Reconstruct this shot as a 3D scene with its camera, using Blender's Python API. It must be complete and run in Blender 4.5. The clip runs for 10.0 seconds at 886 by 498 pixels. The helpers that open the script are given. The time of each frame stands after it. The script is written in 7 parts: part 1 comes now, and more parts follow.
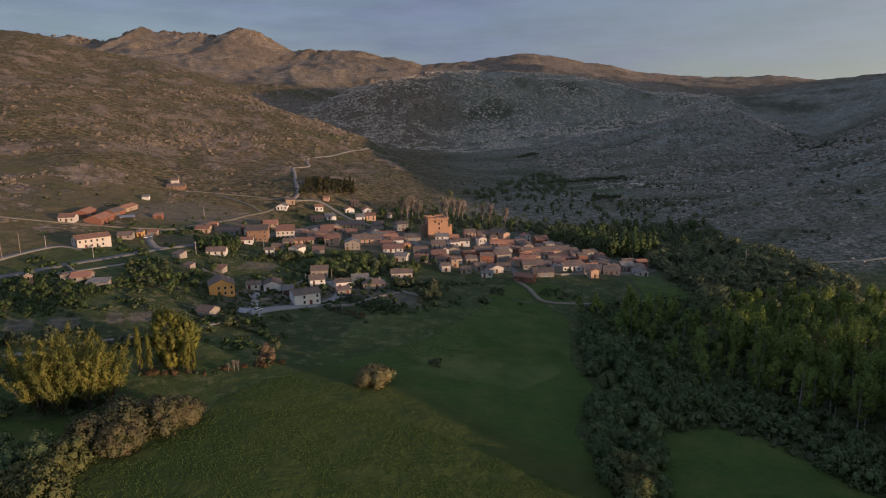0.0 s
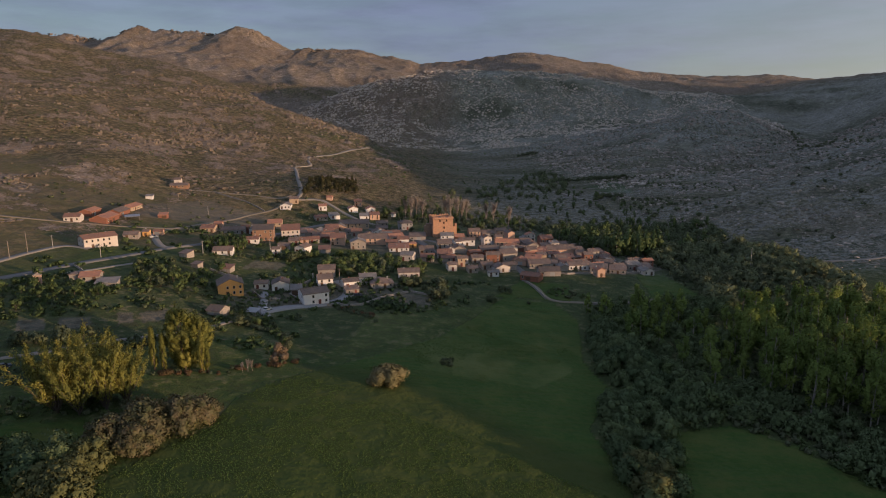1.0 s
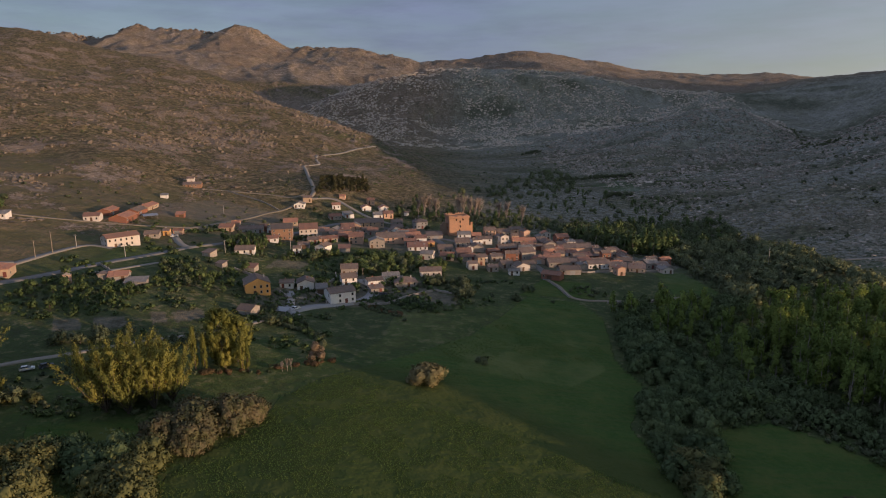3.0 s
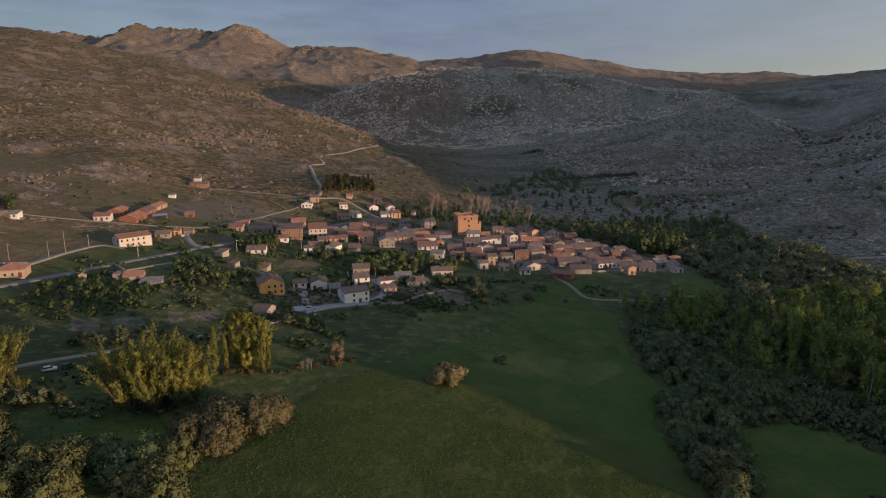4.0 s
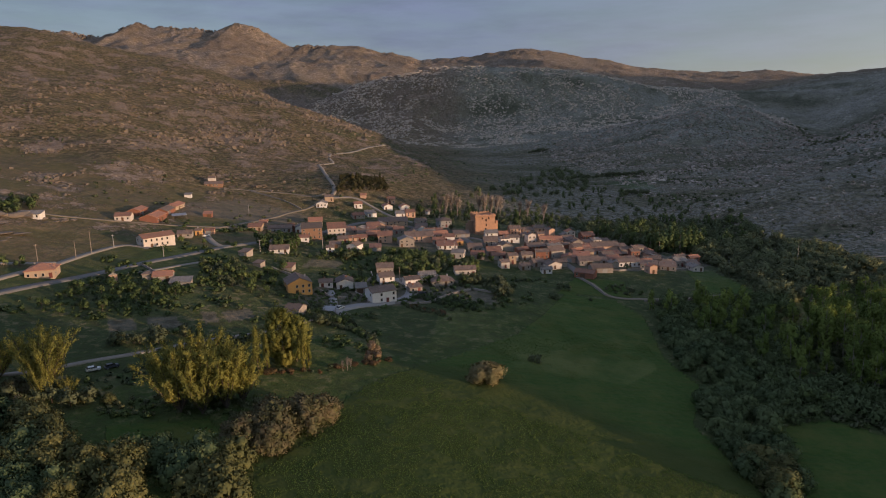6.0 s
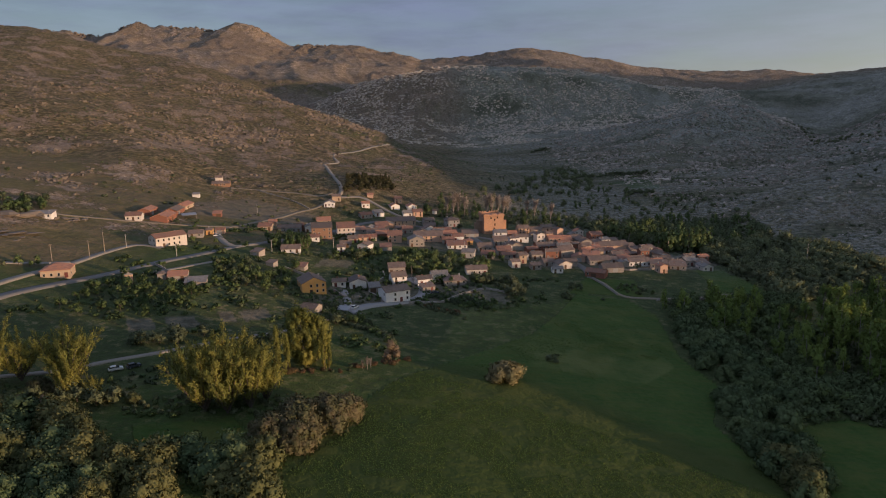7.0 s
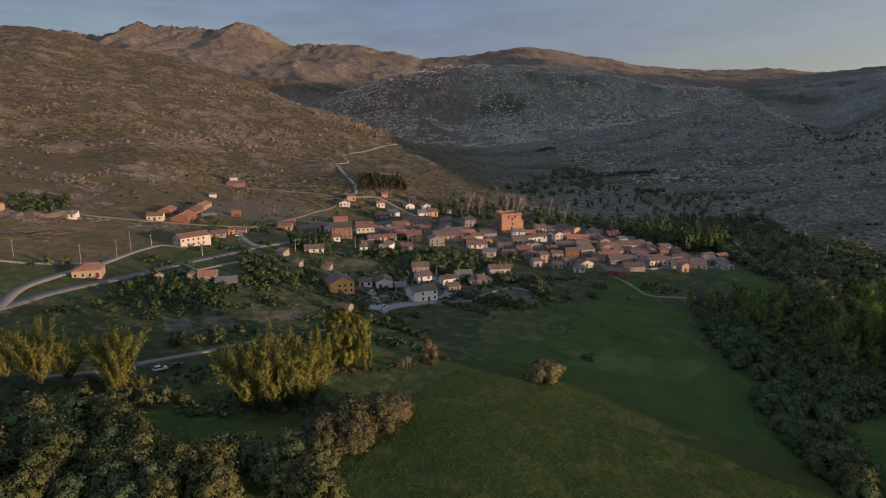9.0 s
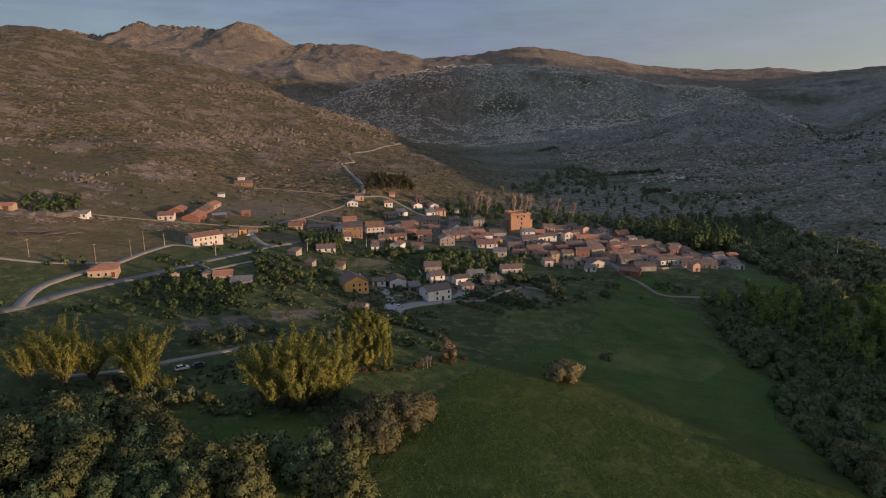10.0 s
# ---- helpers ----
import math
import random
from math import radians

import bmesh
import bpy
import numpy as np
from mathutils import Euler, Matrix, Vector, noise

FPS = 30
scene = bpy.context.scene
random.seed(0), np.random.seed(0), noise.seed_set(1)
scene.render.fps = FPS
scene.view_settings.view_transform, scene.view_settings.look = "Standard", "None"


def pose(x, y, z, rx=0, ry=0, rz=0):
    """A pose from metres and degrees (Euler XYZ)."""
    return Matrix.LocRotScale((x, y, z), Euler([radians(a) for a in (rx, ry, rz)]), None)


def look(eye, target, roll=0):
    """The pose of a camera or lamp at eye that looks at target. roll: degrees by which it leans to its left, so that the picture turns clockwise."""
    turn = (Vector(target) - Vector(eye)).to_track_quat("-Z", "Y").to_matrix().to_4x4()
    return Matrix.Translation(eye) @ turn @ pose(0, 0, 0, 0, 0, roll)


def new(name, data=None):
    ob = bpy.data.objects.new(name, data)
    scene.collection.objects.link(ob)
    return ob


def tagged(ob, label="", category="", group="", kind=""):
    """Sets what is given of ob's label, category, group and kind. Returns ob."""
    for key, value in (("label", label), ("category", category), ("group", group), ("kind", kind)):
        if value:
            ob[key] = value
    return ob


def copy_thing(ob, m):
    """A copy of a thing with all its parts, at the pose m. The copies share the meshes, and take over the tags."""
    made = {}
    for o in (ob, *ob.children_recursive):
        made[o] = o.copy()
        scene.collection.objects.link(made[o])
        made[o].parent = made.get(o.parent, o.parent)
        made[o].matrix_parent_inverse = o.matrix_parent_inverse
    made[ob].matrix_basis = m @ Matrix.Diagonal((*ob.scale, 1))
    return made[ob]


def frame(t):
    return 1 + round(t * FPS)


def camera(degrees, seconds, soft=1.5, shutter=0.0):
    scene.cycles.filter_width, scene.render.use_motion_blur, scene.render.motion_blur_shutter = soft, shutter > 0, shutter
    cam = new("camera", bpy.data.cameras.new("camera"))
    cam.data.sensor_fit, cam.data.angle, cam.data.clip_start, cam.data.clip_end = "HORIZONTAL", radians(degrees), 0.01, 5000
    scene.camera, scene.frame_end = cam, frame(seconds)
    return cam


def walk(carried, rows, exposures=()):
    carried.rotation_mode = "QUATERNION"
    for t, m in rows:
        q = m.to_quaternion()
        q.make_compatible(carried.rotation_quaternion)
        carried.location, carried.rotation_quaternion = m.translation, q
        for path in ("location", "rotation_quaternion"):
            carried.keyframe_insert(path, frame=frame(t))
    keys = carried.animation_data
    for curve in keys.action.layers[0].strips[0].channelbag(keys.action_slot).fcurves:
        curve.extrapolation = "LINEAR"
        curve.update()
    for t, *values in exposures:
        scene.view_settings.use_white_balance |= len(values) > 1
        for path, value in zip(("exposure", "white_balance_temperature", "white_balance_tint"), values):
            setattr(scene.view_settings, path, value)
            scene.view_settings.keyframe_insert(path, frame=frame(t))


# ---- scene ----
cam = camera(69.1, 10.0, soft=1.06)
PATH = [
    (0, (0.397, 1.176, 88.173), (0.381, 3.138, 87.787), -0.5),
    (0.5, (-2.045, 1.19, 88.259), (-2.056, 3.152, 87.872), -0.5),
    (1, (-4.899, 1.072, 88.361), (-4.907, 3.033, 87.972), -0.5),
    (1.5, (-8.108, 0.928, 88.492), (-8.113, 2.89, 88.103), -0.4),
    (2, (-11.534, 0.737, 88.637), (-11.537, 2.698, 88.245), -0.5),
    (2.5, (-14.922, 0.52, 88.756), (-14.923, 2.481, 88.363), -0.5),
    (4, (-25.175, 0.081, 89.28), (-25.172, 2.041, 88.883), -0.6),
    (4.5, (-28.396, 0.039, 89.353), (-28.392, 1.999, 88.956), -0.6),
    (5, (-31.714, -0.043, 89.452), (-31.709, 1.917, 89.054), -0.7),
    (5.5, (-35.08, -0.172, 89.567), (-35.074, 1.788, 89.168), -0.7),
    (7, (-45.12, -0.743, 89.967), (-45.111, 1.216, 89.565), -0.7),
    (7.5, (-48.435, -0.925, 90.053), (-48.425, 1.034, 89.651), -0.7),
    (8, (-51.783, -1.041, 90.159), (-51.772, 0.918, 89.756), -0.7),
    (8.5, (-55.135, -1.113, 90.251), (-55.124, 0.845, 89.847), -0.7),
    (9, (-58.449, -1.189, 90.334), (-58.437, 0.77, 89.93), -0.8),
    (9.5, (-61.734, -1.277, 90.393), (-61.722, 0.682, 89.988), -0.8),
    (10, (-65.021, -1.349, 90.438), (-65.009, 0.609, 90.033), -0.8),
]
walk(cam, [(t, look(e, g, r)) for t, e, g, r in PATH])

# ---- light ----
SUN_DIR = Vector((0.88, -0.47, 0.056)).normalized()


def make_world():
    w = bpy.data.worlds.new("evening_sky")
    scene.world = w
    w.use_nodes = True
    nt = w.node_tree
    nt.nodes.clear()
    out = nt.nodes.new("ShaderNodeOutputWorld")
    bg = nt.nodes.new("ShaderNodeBackground")
    sky = nt.nodes.new("ShaderNodeTexSky")
    sky.sky_type = "NISHITA"
    sky.sun_disc = False
    sky.sun_elevation = math.asin(SUN_DIR.z)
    sky.sun_rotation = math.atan2(SUN_DIR.x, SUN_DIR.y)
    sky.altitude = 1100
    sky.air_density = 1.0
    sky.dust_density = 1.4
    sky.ozone_density = 1.6
    # thin high cloud, drawn out along the horizon, veils the blue
    tc = nt.nodes.new("ShaderNodeTexCoord")
    mp = nt.nodes.new("ShaderNodeMapping")
    mp.inputs["Scale"].default_value = (2.2, 2.2, 13.0)
    nz = nt.nodes.new("ShaderNodeTexNoise")
    nz.inputs["Scale"].default_value = 2.1
    nz.inputs["Detail"].default_value = 6
    nz.inputs["Roughness"].default_value = 0.55
    rp = nt.nodes.new("ShaderNodeValToRGB")
    rp.color_ramp.elements[0].position = 0.42
    rp.color_ramp.elements[0].color = (0.6, 0.6, 0.6, 1)
    rp.color_ramp.elements[1].position = 0.75
    rp.color_ramp.elements[1].color = (0.9, 0.9, 0.9, 1)
    veil = nt.nodes.new("ShaderNodeMixRGB")
    streaks = nt.nodes.new("ShaderNodeTexNoise")
    streaks.inputs["Scale"].default_value = 3.4
    streaks.inputs["Detail"].default_value = 7
    streaks.inputs["Roughness"].default_value = 0.6
    tone = nt.nodes.new("ShaderNodeValToRGB")
    tone.color_ramp.elements[0].position = 0.40
    tone.color_ramp.elements[0].color = CLOUD
    tone.color_ramp.elements[1].position = 0.66
    tone.color_ramp.elements[1].color = tuple(v * 0.8 for v in CLOUD[:3]) + (1,)
    nt.links.new(mp.outputs["Vector"], streaks.inputs["Vector"])
    nt.links.new(streaks.outputs["Fac"], tone.inputs["Fac"])
    nt.links.new(tc.outputs["Generated"], mp.inputs["Vector"])
    nt.links.new(mp.outputs["Vector"], nz.inputs["Vector"])
    nt.links.new(nz.outputs["Fac"], rp.inputs["Fac"])
    # the veil thins towards the sun
    dot = nt.nodes.new("ShaderNodeVectorMath")
    dot.operation = "DOT_PRODUCT"
    dot.inputs[1].default_value = SUN_DIR
    nt.links.new(tc.outputs["Generated"], dot.inputs[0])
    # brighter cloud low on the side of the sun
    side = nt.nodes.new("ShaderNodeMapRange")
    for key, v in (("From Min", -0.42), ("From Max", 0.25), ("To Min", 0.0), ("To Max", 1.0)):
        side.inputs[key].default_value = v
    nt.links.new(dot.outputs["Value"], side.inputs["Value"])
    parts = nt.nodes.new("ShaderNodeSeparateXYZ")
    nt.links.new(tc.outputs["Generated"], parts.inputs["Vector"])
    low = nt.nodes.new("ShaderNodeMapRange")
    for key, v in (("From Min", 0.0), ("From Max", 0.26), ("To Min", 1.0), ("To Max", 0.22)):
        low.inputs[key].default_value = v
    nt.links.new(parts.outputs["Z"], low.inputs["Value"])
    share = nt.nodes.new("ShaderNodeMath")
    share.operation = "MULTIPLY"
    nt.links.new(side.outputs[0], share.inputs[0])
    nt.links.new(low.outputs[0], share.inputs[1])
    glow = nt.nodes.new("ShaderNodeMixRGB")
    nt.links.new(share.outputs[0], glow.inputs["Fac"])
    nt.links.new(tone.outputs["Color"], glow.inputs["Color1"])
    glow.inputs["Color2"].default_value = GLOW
    # cloud overhead is brighter than along the horizon
    high = nt.nodes.new("ShaderNodeMapRange")
    for key, v in (("From Min", 0.12), ("From Max", 0.6), ("To Min", 1.0), ("To Max", 1.65)):
        high.inputs[key].default_value = v
    nt.links.new(parts.outputs["Z"], high.inputs["Value"])
    lift = nt.nodes.new("ShaderNodeVectorMath")
    lift.operation = "SCALE"
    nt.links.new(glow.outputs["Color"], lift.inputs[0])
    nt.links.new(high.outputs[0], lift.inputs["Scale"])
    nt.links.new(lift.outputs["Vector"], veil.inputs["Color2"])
    thin = nt.nodes.new("ShaderNodeMapRange")
    for key, v in (("From Min", 0.15), ("From Max", 1.0), ("To Min", 1.0), ("To Max", 0.15)):
        thin.inputs[key].default_value = v
    nt.links.new(dot.outputs["Value"], thin.inputs["Value"])
    both = nt.nodes.new("ShaderNodeMath")
    both.operation = "MULTIPLY"
    nt.links.new(rp.outputs["Color"], both.inputs[0])
    nt.links.new(thin.outputs[0], both.inputs[1])
    nt.links.new(both.outputs[0], veil.inputs["Fac"])
    nt.links.new(sky.outputs["Color"], veil.inputs["Color1"])
    nt.links.new(veil.outputs["Color"], bg.inputs["Color"])
    bg.inputs["Strength"].default_value = SKY_STRENGTH
    nt.links.new(bg.outputs["Background"], out.inputs["Surface"])


CLOUD = (1.02, 1.18, 1.88, 1)
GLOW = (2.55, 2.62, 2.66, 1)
SKY_STRENGTH = 0.20
make_world()
sun = new("sun", bpy.data.lights.new("sun", "SUN"))
sun.data.energy = 4.3
sun.data.color = (1.0, 0.65, 0.43)
sun.data.angle = radians(0.6)
sun.matrix_world = look((0, 0, 600), Vector((0, 0, 600)) - SUN_DIR)


# ---- node helpers ----
def material(name):
    m = bpy.data.materials.new(name)
    m.use_nodes = True
    nt = m.node_tree
    return m, nt, nt.nodes["Principled BSDF"]


def node(nt, kind, **values):
    n = nt.nodes.new("ShaderNode" + kind)
    for k, v in values.items():
        n.inputs[k.replace("_", " ")].default_value = v
    return n


def ramp(nt, fac, stops):
    r = nt.nodes.new("ShaderNodeValToRGB")
    e = r.color_ramp.elements
    while len(e) < len(stops):
        e.new(0.5)
    for el, (p, c) in zip(e, stops):
        el.position = p
        el.color = (c, c, c, 1) if isinstance(c, (int, float)) else (*c, 1)
    nt.links.new(fac, r.inputs["Fac"])
    return r.outputs["Color"]


def mixed(nt, fac, a, b, mode="MIX"):
    n = nt.nodes.new("ShaderNodeMixRGB")
    n.blend_type = mode
    for key, v in (("Fac", fac), ("Color1", a), ("Color2", b)):
        if isinstance(v, (int, float)):
            n.inputs[key].default_value = v if key == "Fac" else (v, v, v, 1)
        elif isinstance(v, tuple):
            n.inputs[key].default_value = (*v, 1)
        else:
            nt.links.new(v, n.inputs[key])
    return n.outputs["Color"]


def maths(nt, op, a, b=None, clamp=False):
    n = nt.nodes.new("ShaderNodeMath")
    n.operation = op
    n.use_clamp = clamp
    for i, v in enumerate((a, b)):
        if v is None:
            continue
        if isinstance(v, (int, float)):
            n.inputs[i].default_value = v
        else:
            nt.links.new(v, n.inputs[i])
    return n.outputs[0]


def noise_tex(nt, vec, scale, detail=4, rough=0.55, distort=0.0):
    n = node(nt, "TexNoise", Scale=scale, Detail=detail, Roughness=rough, Distortion=distort)
    nt.links.new(vec, n.inputs["Vector"])
    return n.outputs["Fac"]


def voronoi(nt, vec, scale, feature="F1", out="Distance"):
    n = nt.nodes.new("ShaderNodeTexVoronoi")
    n.feature = feature
    n.inputs["Scale"].default_value = scale
    nt.links.new(vec, n.inputs["Vector"])
    return n.outputs[out]


def position(nt):
    return nt.nodes.new("ShaderNodeNewGeometry").outputs["Position"]


def object_coords(nt):
    return nt.nodes.new("ShaderNodeTexCoord").outputs["Object"]


def attribute(nt, name):
    n = nt.nodes.new("ShaderNodeAttribute")
    n.attribute_name = name
    return n.outputs["Fac"]


def bump(nt, bsdf, height, strength, distance):
    b = node(nt, "Bump", Strength=strength, Distance=distance)
    nt.links.new(height, b.inputs["Height"])
    nt.links.new(b.outputs["Normal"], bsdf.inputs["Normal"])


# ---- the lie of the land ----
# heights across the valley, one row for each distance north, at fixed shares of a fan that widens northward
# outer right columns lie out of view, raised to shade the crags
FAN = (-1.1, -0.8, -0.64, -0.52, -0.42, -0.33, -0.25, -0.18, -0.11, -0.04, 0.03, 0.1, 0.18, 0.27, 0.38, 0.5, 0.64, 0.8, 1.1)
SECTIONS = np.array((
    (-300, -0.0, -2.3, -3.9, -4.5, -3.7, -1.8, 0.4, 2.2, 3.0, 2.9, 1.9, 0.5, -1.1, -2.7, -3.8, -4.3, -3.8, -2.5, -0.7),
    (0, 39, 23.1, 11.2, 6.6, 5.7, 6.4, 7.1, 7.2, 6.6, 5.3, 3.1, 0.4, -2.4, -4.3, -5.1, -5.0, -4.1, -3.0, -1.6),
    (110, 76, 49, 29.1, 19.7, 15.7, 14.5, 13.4, 10.8, 9.3, 7.6, 4.2, 0.3, -3.7, -6.0, -6.0, -5.0, -3.7, -2.8, -1.9),
    (180, 98, 73, 51, 35, 25.6, 20.3, 16.5, 13.6, 10.1, 8.2, 4.2, -0.1, -4.2, -5.8, -5.3, -3.1, -2.2, -0.8, 1.8),
    (240, 115, 90, 67, 48, 33, 23.9, 20.4, 15.6, 9.9, 5.7, 3.5, 0.2, -3.4, -5.1, -4.5, -2.2, -1.0, 0.5, 3.6),
    (300, 128, 102, 78, 57, 40, 27.8, 22.9, 17.5, 9.1, 4.9, 4.5, -0.1, -3.2, -4.5, -4.0, -1.3, 1.5, 5.9, 11.3),
    (360, 133, 107, 83, 62, 45, 32, 24.0, 19.9, 13.6, 8.2, 3.9, 0.8, -0.3, -3.9, -1.4, 2.2, 8.7, 17.8, 27.4),
    (420, 137, 111, 87, 66, 49, 37, 27.7, 19.4, 13.7, 10.2, 7.7, 3.0, -1.9, -5.6, -0.9, 7.8, 22.9, 38, 52),
    (490, 145, 119, 93, 70, 53, 42, 30, 19.1, 9.9, 7.4, 7.0, 1.9, -1.9, -4.9, 4.5, 17.5, 42, 64, 84),
    (580, 161, 135, 109, 85, 69, 59, 41, 34, 31, 13.3, 5.9, 1.7, -0.1, 3.5, 22.2, 39, 62, 93, 121),
    (700, 185, 161, 138, 117, 99, 76, 55, 42, 34, 22.4, 11.5, 5.5, 5.3, 9.4, 14.6, 36, 77, 123, 170),
    (880, 217, 197, 177, 154, 131, 102, 77, 59, 41, 29.4, 14.9, 6.0, 5.6, 8.9, 12.0, 44, 101, 170, 244),
    (1120, 255, 241, 225, 205, 176, 158, 133, 109, 74, 38, 11.9, 3.2, 8.0, 17.2, 17.4, 50, 131, 243, 328),
    (1420, 297, 286, 279, 284, 241, 212, 168, 93, 35, 23.7, 14.5, 20.1, 36, 71, 105, 51, 153, 306, 387),
    (1700, 348, 331, 312, 283, 229, 177, 111, 82, 85, 88, 61, 76, 85, 83, 113, 110, 208, 307, 407),
    (1880, 399, 362, 323, 282, 212, 153, 117, 121, 175, 199, 215, 213, 201, 170, 165, 169, 224, 302, 390),
    (2150, 443, 383, 322, 259, 197, 146, 119, 123, 178, 217, 236, 232, 213, 179, 156, 201, 244, 301, 363),
    (2600, 483, 399, 317, 242, 183, 142, 125, 133, 169, 203, 222, 222, 208, 193, 200, 245, 278, 308, 337),
))
# crest of the far range: easting, height
CREST = np.array(((-4200, 420), (-2900, 520), (-2502, 560), (-2311, 560), (-2217, 583), (-2158, 597), (-2046, 575), (-1952, 567), (-1781, 591), (-1746, 616), (-1729, 632),
                  (-1702, 617), (-1666, 601), (-1514, 593), (-1421, 601), (-1290, 578), (-1211, 608), (-1172, 616), (-1116, 610), (-989, 556),
                  (-877, 509), (-708, 498), (-545, 496), (-364, 457), (-204, 434), (-138, 408), (17, 419), (129, 424), (357, 461), (453, 466),
                  (605, 449), (779, 413), (931, 396), (1074, 360), (1315, 336), (1700, 328), (1910, 332), (2104, 311), (2600, 300), (4200, 300)))


def lattice(ix, iy, seed):
    h = (ix * 374761393 + iy * 668265263 + seed * 974711) & 0xFFFFFFFF
    h = ((h ^ (h >> 13)) * 1274126177) & 0xFFFFFFFF
    return ((h ^ (h >> 16)) & 0xFFFF) / 65535.0


def value_noise(x, y, seed=0):
    """Smooth noise from 0 to 1 on a unit lattice."""
    ix, iy = np.floor(x).astype(np.int64), np.floor(y).astype(np.int64)
    u, v = x - ix, y - iy
    u, v = u * u * (3 - 2 * u), v * v * (3 - 2 * v)
    a, b = lattice(ix, iy, seed), lattice(ix + 1, iy, seed)
    c, d = lattice(ix, iy + 1, seed), lattice(ix + 1, iy + 1, seed)
    return (a * (1 - u) + b * u) * (1 - v) + (c * (1 - u) + d * u) * v


def fbm(x, y, size, octaves=4, seed=0, gain=0.5):
    total, amp, norm = 0.0, 1.0, 0.0
    for k in range(octaves):
        f = 2.0 ** k / size
        total = total + amp * value_noise(x * f + 17.3 * k, y * f - 9.1 * k, seed + k)
        norm += amp
        amp *= gain
    return total / norm


def ridged(x, y, size, octaves=4, seed=0, gain=0.55):
    total, amp, norm = 0.0, 1.0, 0.0
    for k in range(octaves):
        f = 2.0 ** k / size
        total = total + amp * (1 - np.abs(2 * value_noise(x * f + 5.7 * k, y * f + 3.3 * k, seed + k) - 1))
        norm += amp
        amp *= gain
    return total / norm


def step01(a, b, v):
    t = np.clip((v - a) / (b - a), 0, 1)
    return t * t * (3 - 2 * t)


def spline_weights(k, n):
    i = np.clip(np.floor(k).astype(int), 0, n - 2)
    u = k - i
    w = ((-u ** 3 + 2 * u * u - u) / 2, (3 * u ** 3 - 5 * u * u + 2) / 2, (-3 * u ** 3 + 4 * u * u + u) / 2, (u ** 3 - u * u) / 2)
    return [np.clip(i + j, 0, n - 1) for j in (-1, 0, 1, 2)], w


def valley_form(x, y):
    ys, table = SECTIONS[:, 0], SECTIONS[:, 1:]
    iy, wy = spline_weights(np.interp(y, ys, np.arange(len(ys))), len(ys))
    ia, wa = spline_weights(np.interp((x + 33) / (np.maximum(y, -100) + 260), FAN, np.arange(len(FAN))), len(FAN))
    return sum(table[iy[a], ia[b]] * wy[a] * wa[b] for a in range(4) for b in range(4))


def smooth_max(a, b, k):
    h = np.clip(0.5 + 0.5 * (a - b) / k, 0, 1)
    return b * (1 - h) + a * h + k * h * (1 - h)


def land_masks(x, y, z):
    """How rocky and how green the ground is at a place."""
    floor = np.interp(y, (0, 400, 1000, 1400, 1700), (4, 8, 8, 16, 40)) + np.where(x < 0, np.interp(y, (250, 300, 400, 560, 700), (22, 20, 9, 5, 0)), 4.0)
    rise = z - floor
    wild = fbm(x, y, 60, 4, 41)
    rock = step01(0, 30, rise + 40 * (wild - 0.5)) * step01(0.40, 0.70, fbm(x, y, 30, 5, 45, 0.65))
    rock = np.maximum(rock, step01(1500, 1640, y - 0.1 * np.abs(x)) * step01(2300, 1950, y) * 0.62 * step01(0.34, 0.6, fbm(x, y, 45, 5, 46, 0.65)))
    rock = np.maximum(rock, step01(170, 260, x) * step01(330, 420, y) * 0.66 * step01(0.36, 0.56, wild))
    rock = np.maximum(rock, 0.3 * step01(0.46, 0.62, fbm(x, y, 40, 5, 48, 0.7)) * step01(480, 600, y) * (y < 1700))
    rock = rock * np.where(y < 1500, np.interp(x, (-220, -80), (0.9, 1)), 1)
    rock = np.where(y > 2300, 0.6 * step01(0.42, 0.62, fbm(x, y, 160, 4, 47)), rock)
    green = step01(24, 4, rise + 18 * (wild - 0.5)) * step01(620, 430, y + 0.25 * x)
    green = green * (1 - 0.8 * step01(-170, -215, x + 0.12 * (y - 300)) * step01(250, 300, y)) * (1 - 0.5 * step01(-110, -150, x) * step01(335, 365, y))
    green = green * (1 - 0.32 * step01(-88, -104, x) * step01(200, 212, y))
    green = np.maximum(green, 0.3 * step01(34, 14, z + 24 * (wild - 0.5)) * step01(-60, -10, x) * step01(1350, 1100, y))
    green = np.maximum(green, 0.42 * step01(0.54, 0.68, fbm(x, y, 90, 4, 52)) * step01(160, 60, rise) * (y < 1900))
    return rock, green, wild


def east_ribs(x, y):
    """Ribs (towards 1) and gullies (towards 0) that run down the eastern slope."""
    return ridged(x * 0.3 + 0.12 * y, y, 80, 4, 33, 0.6)


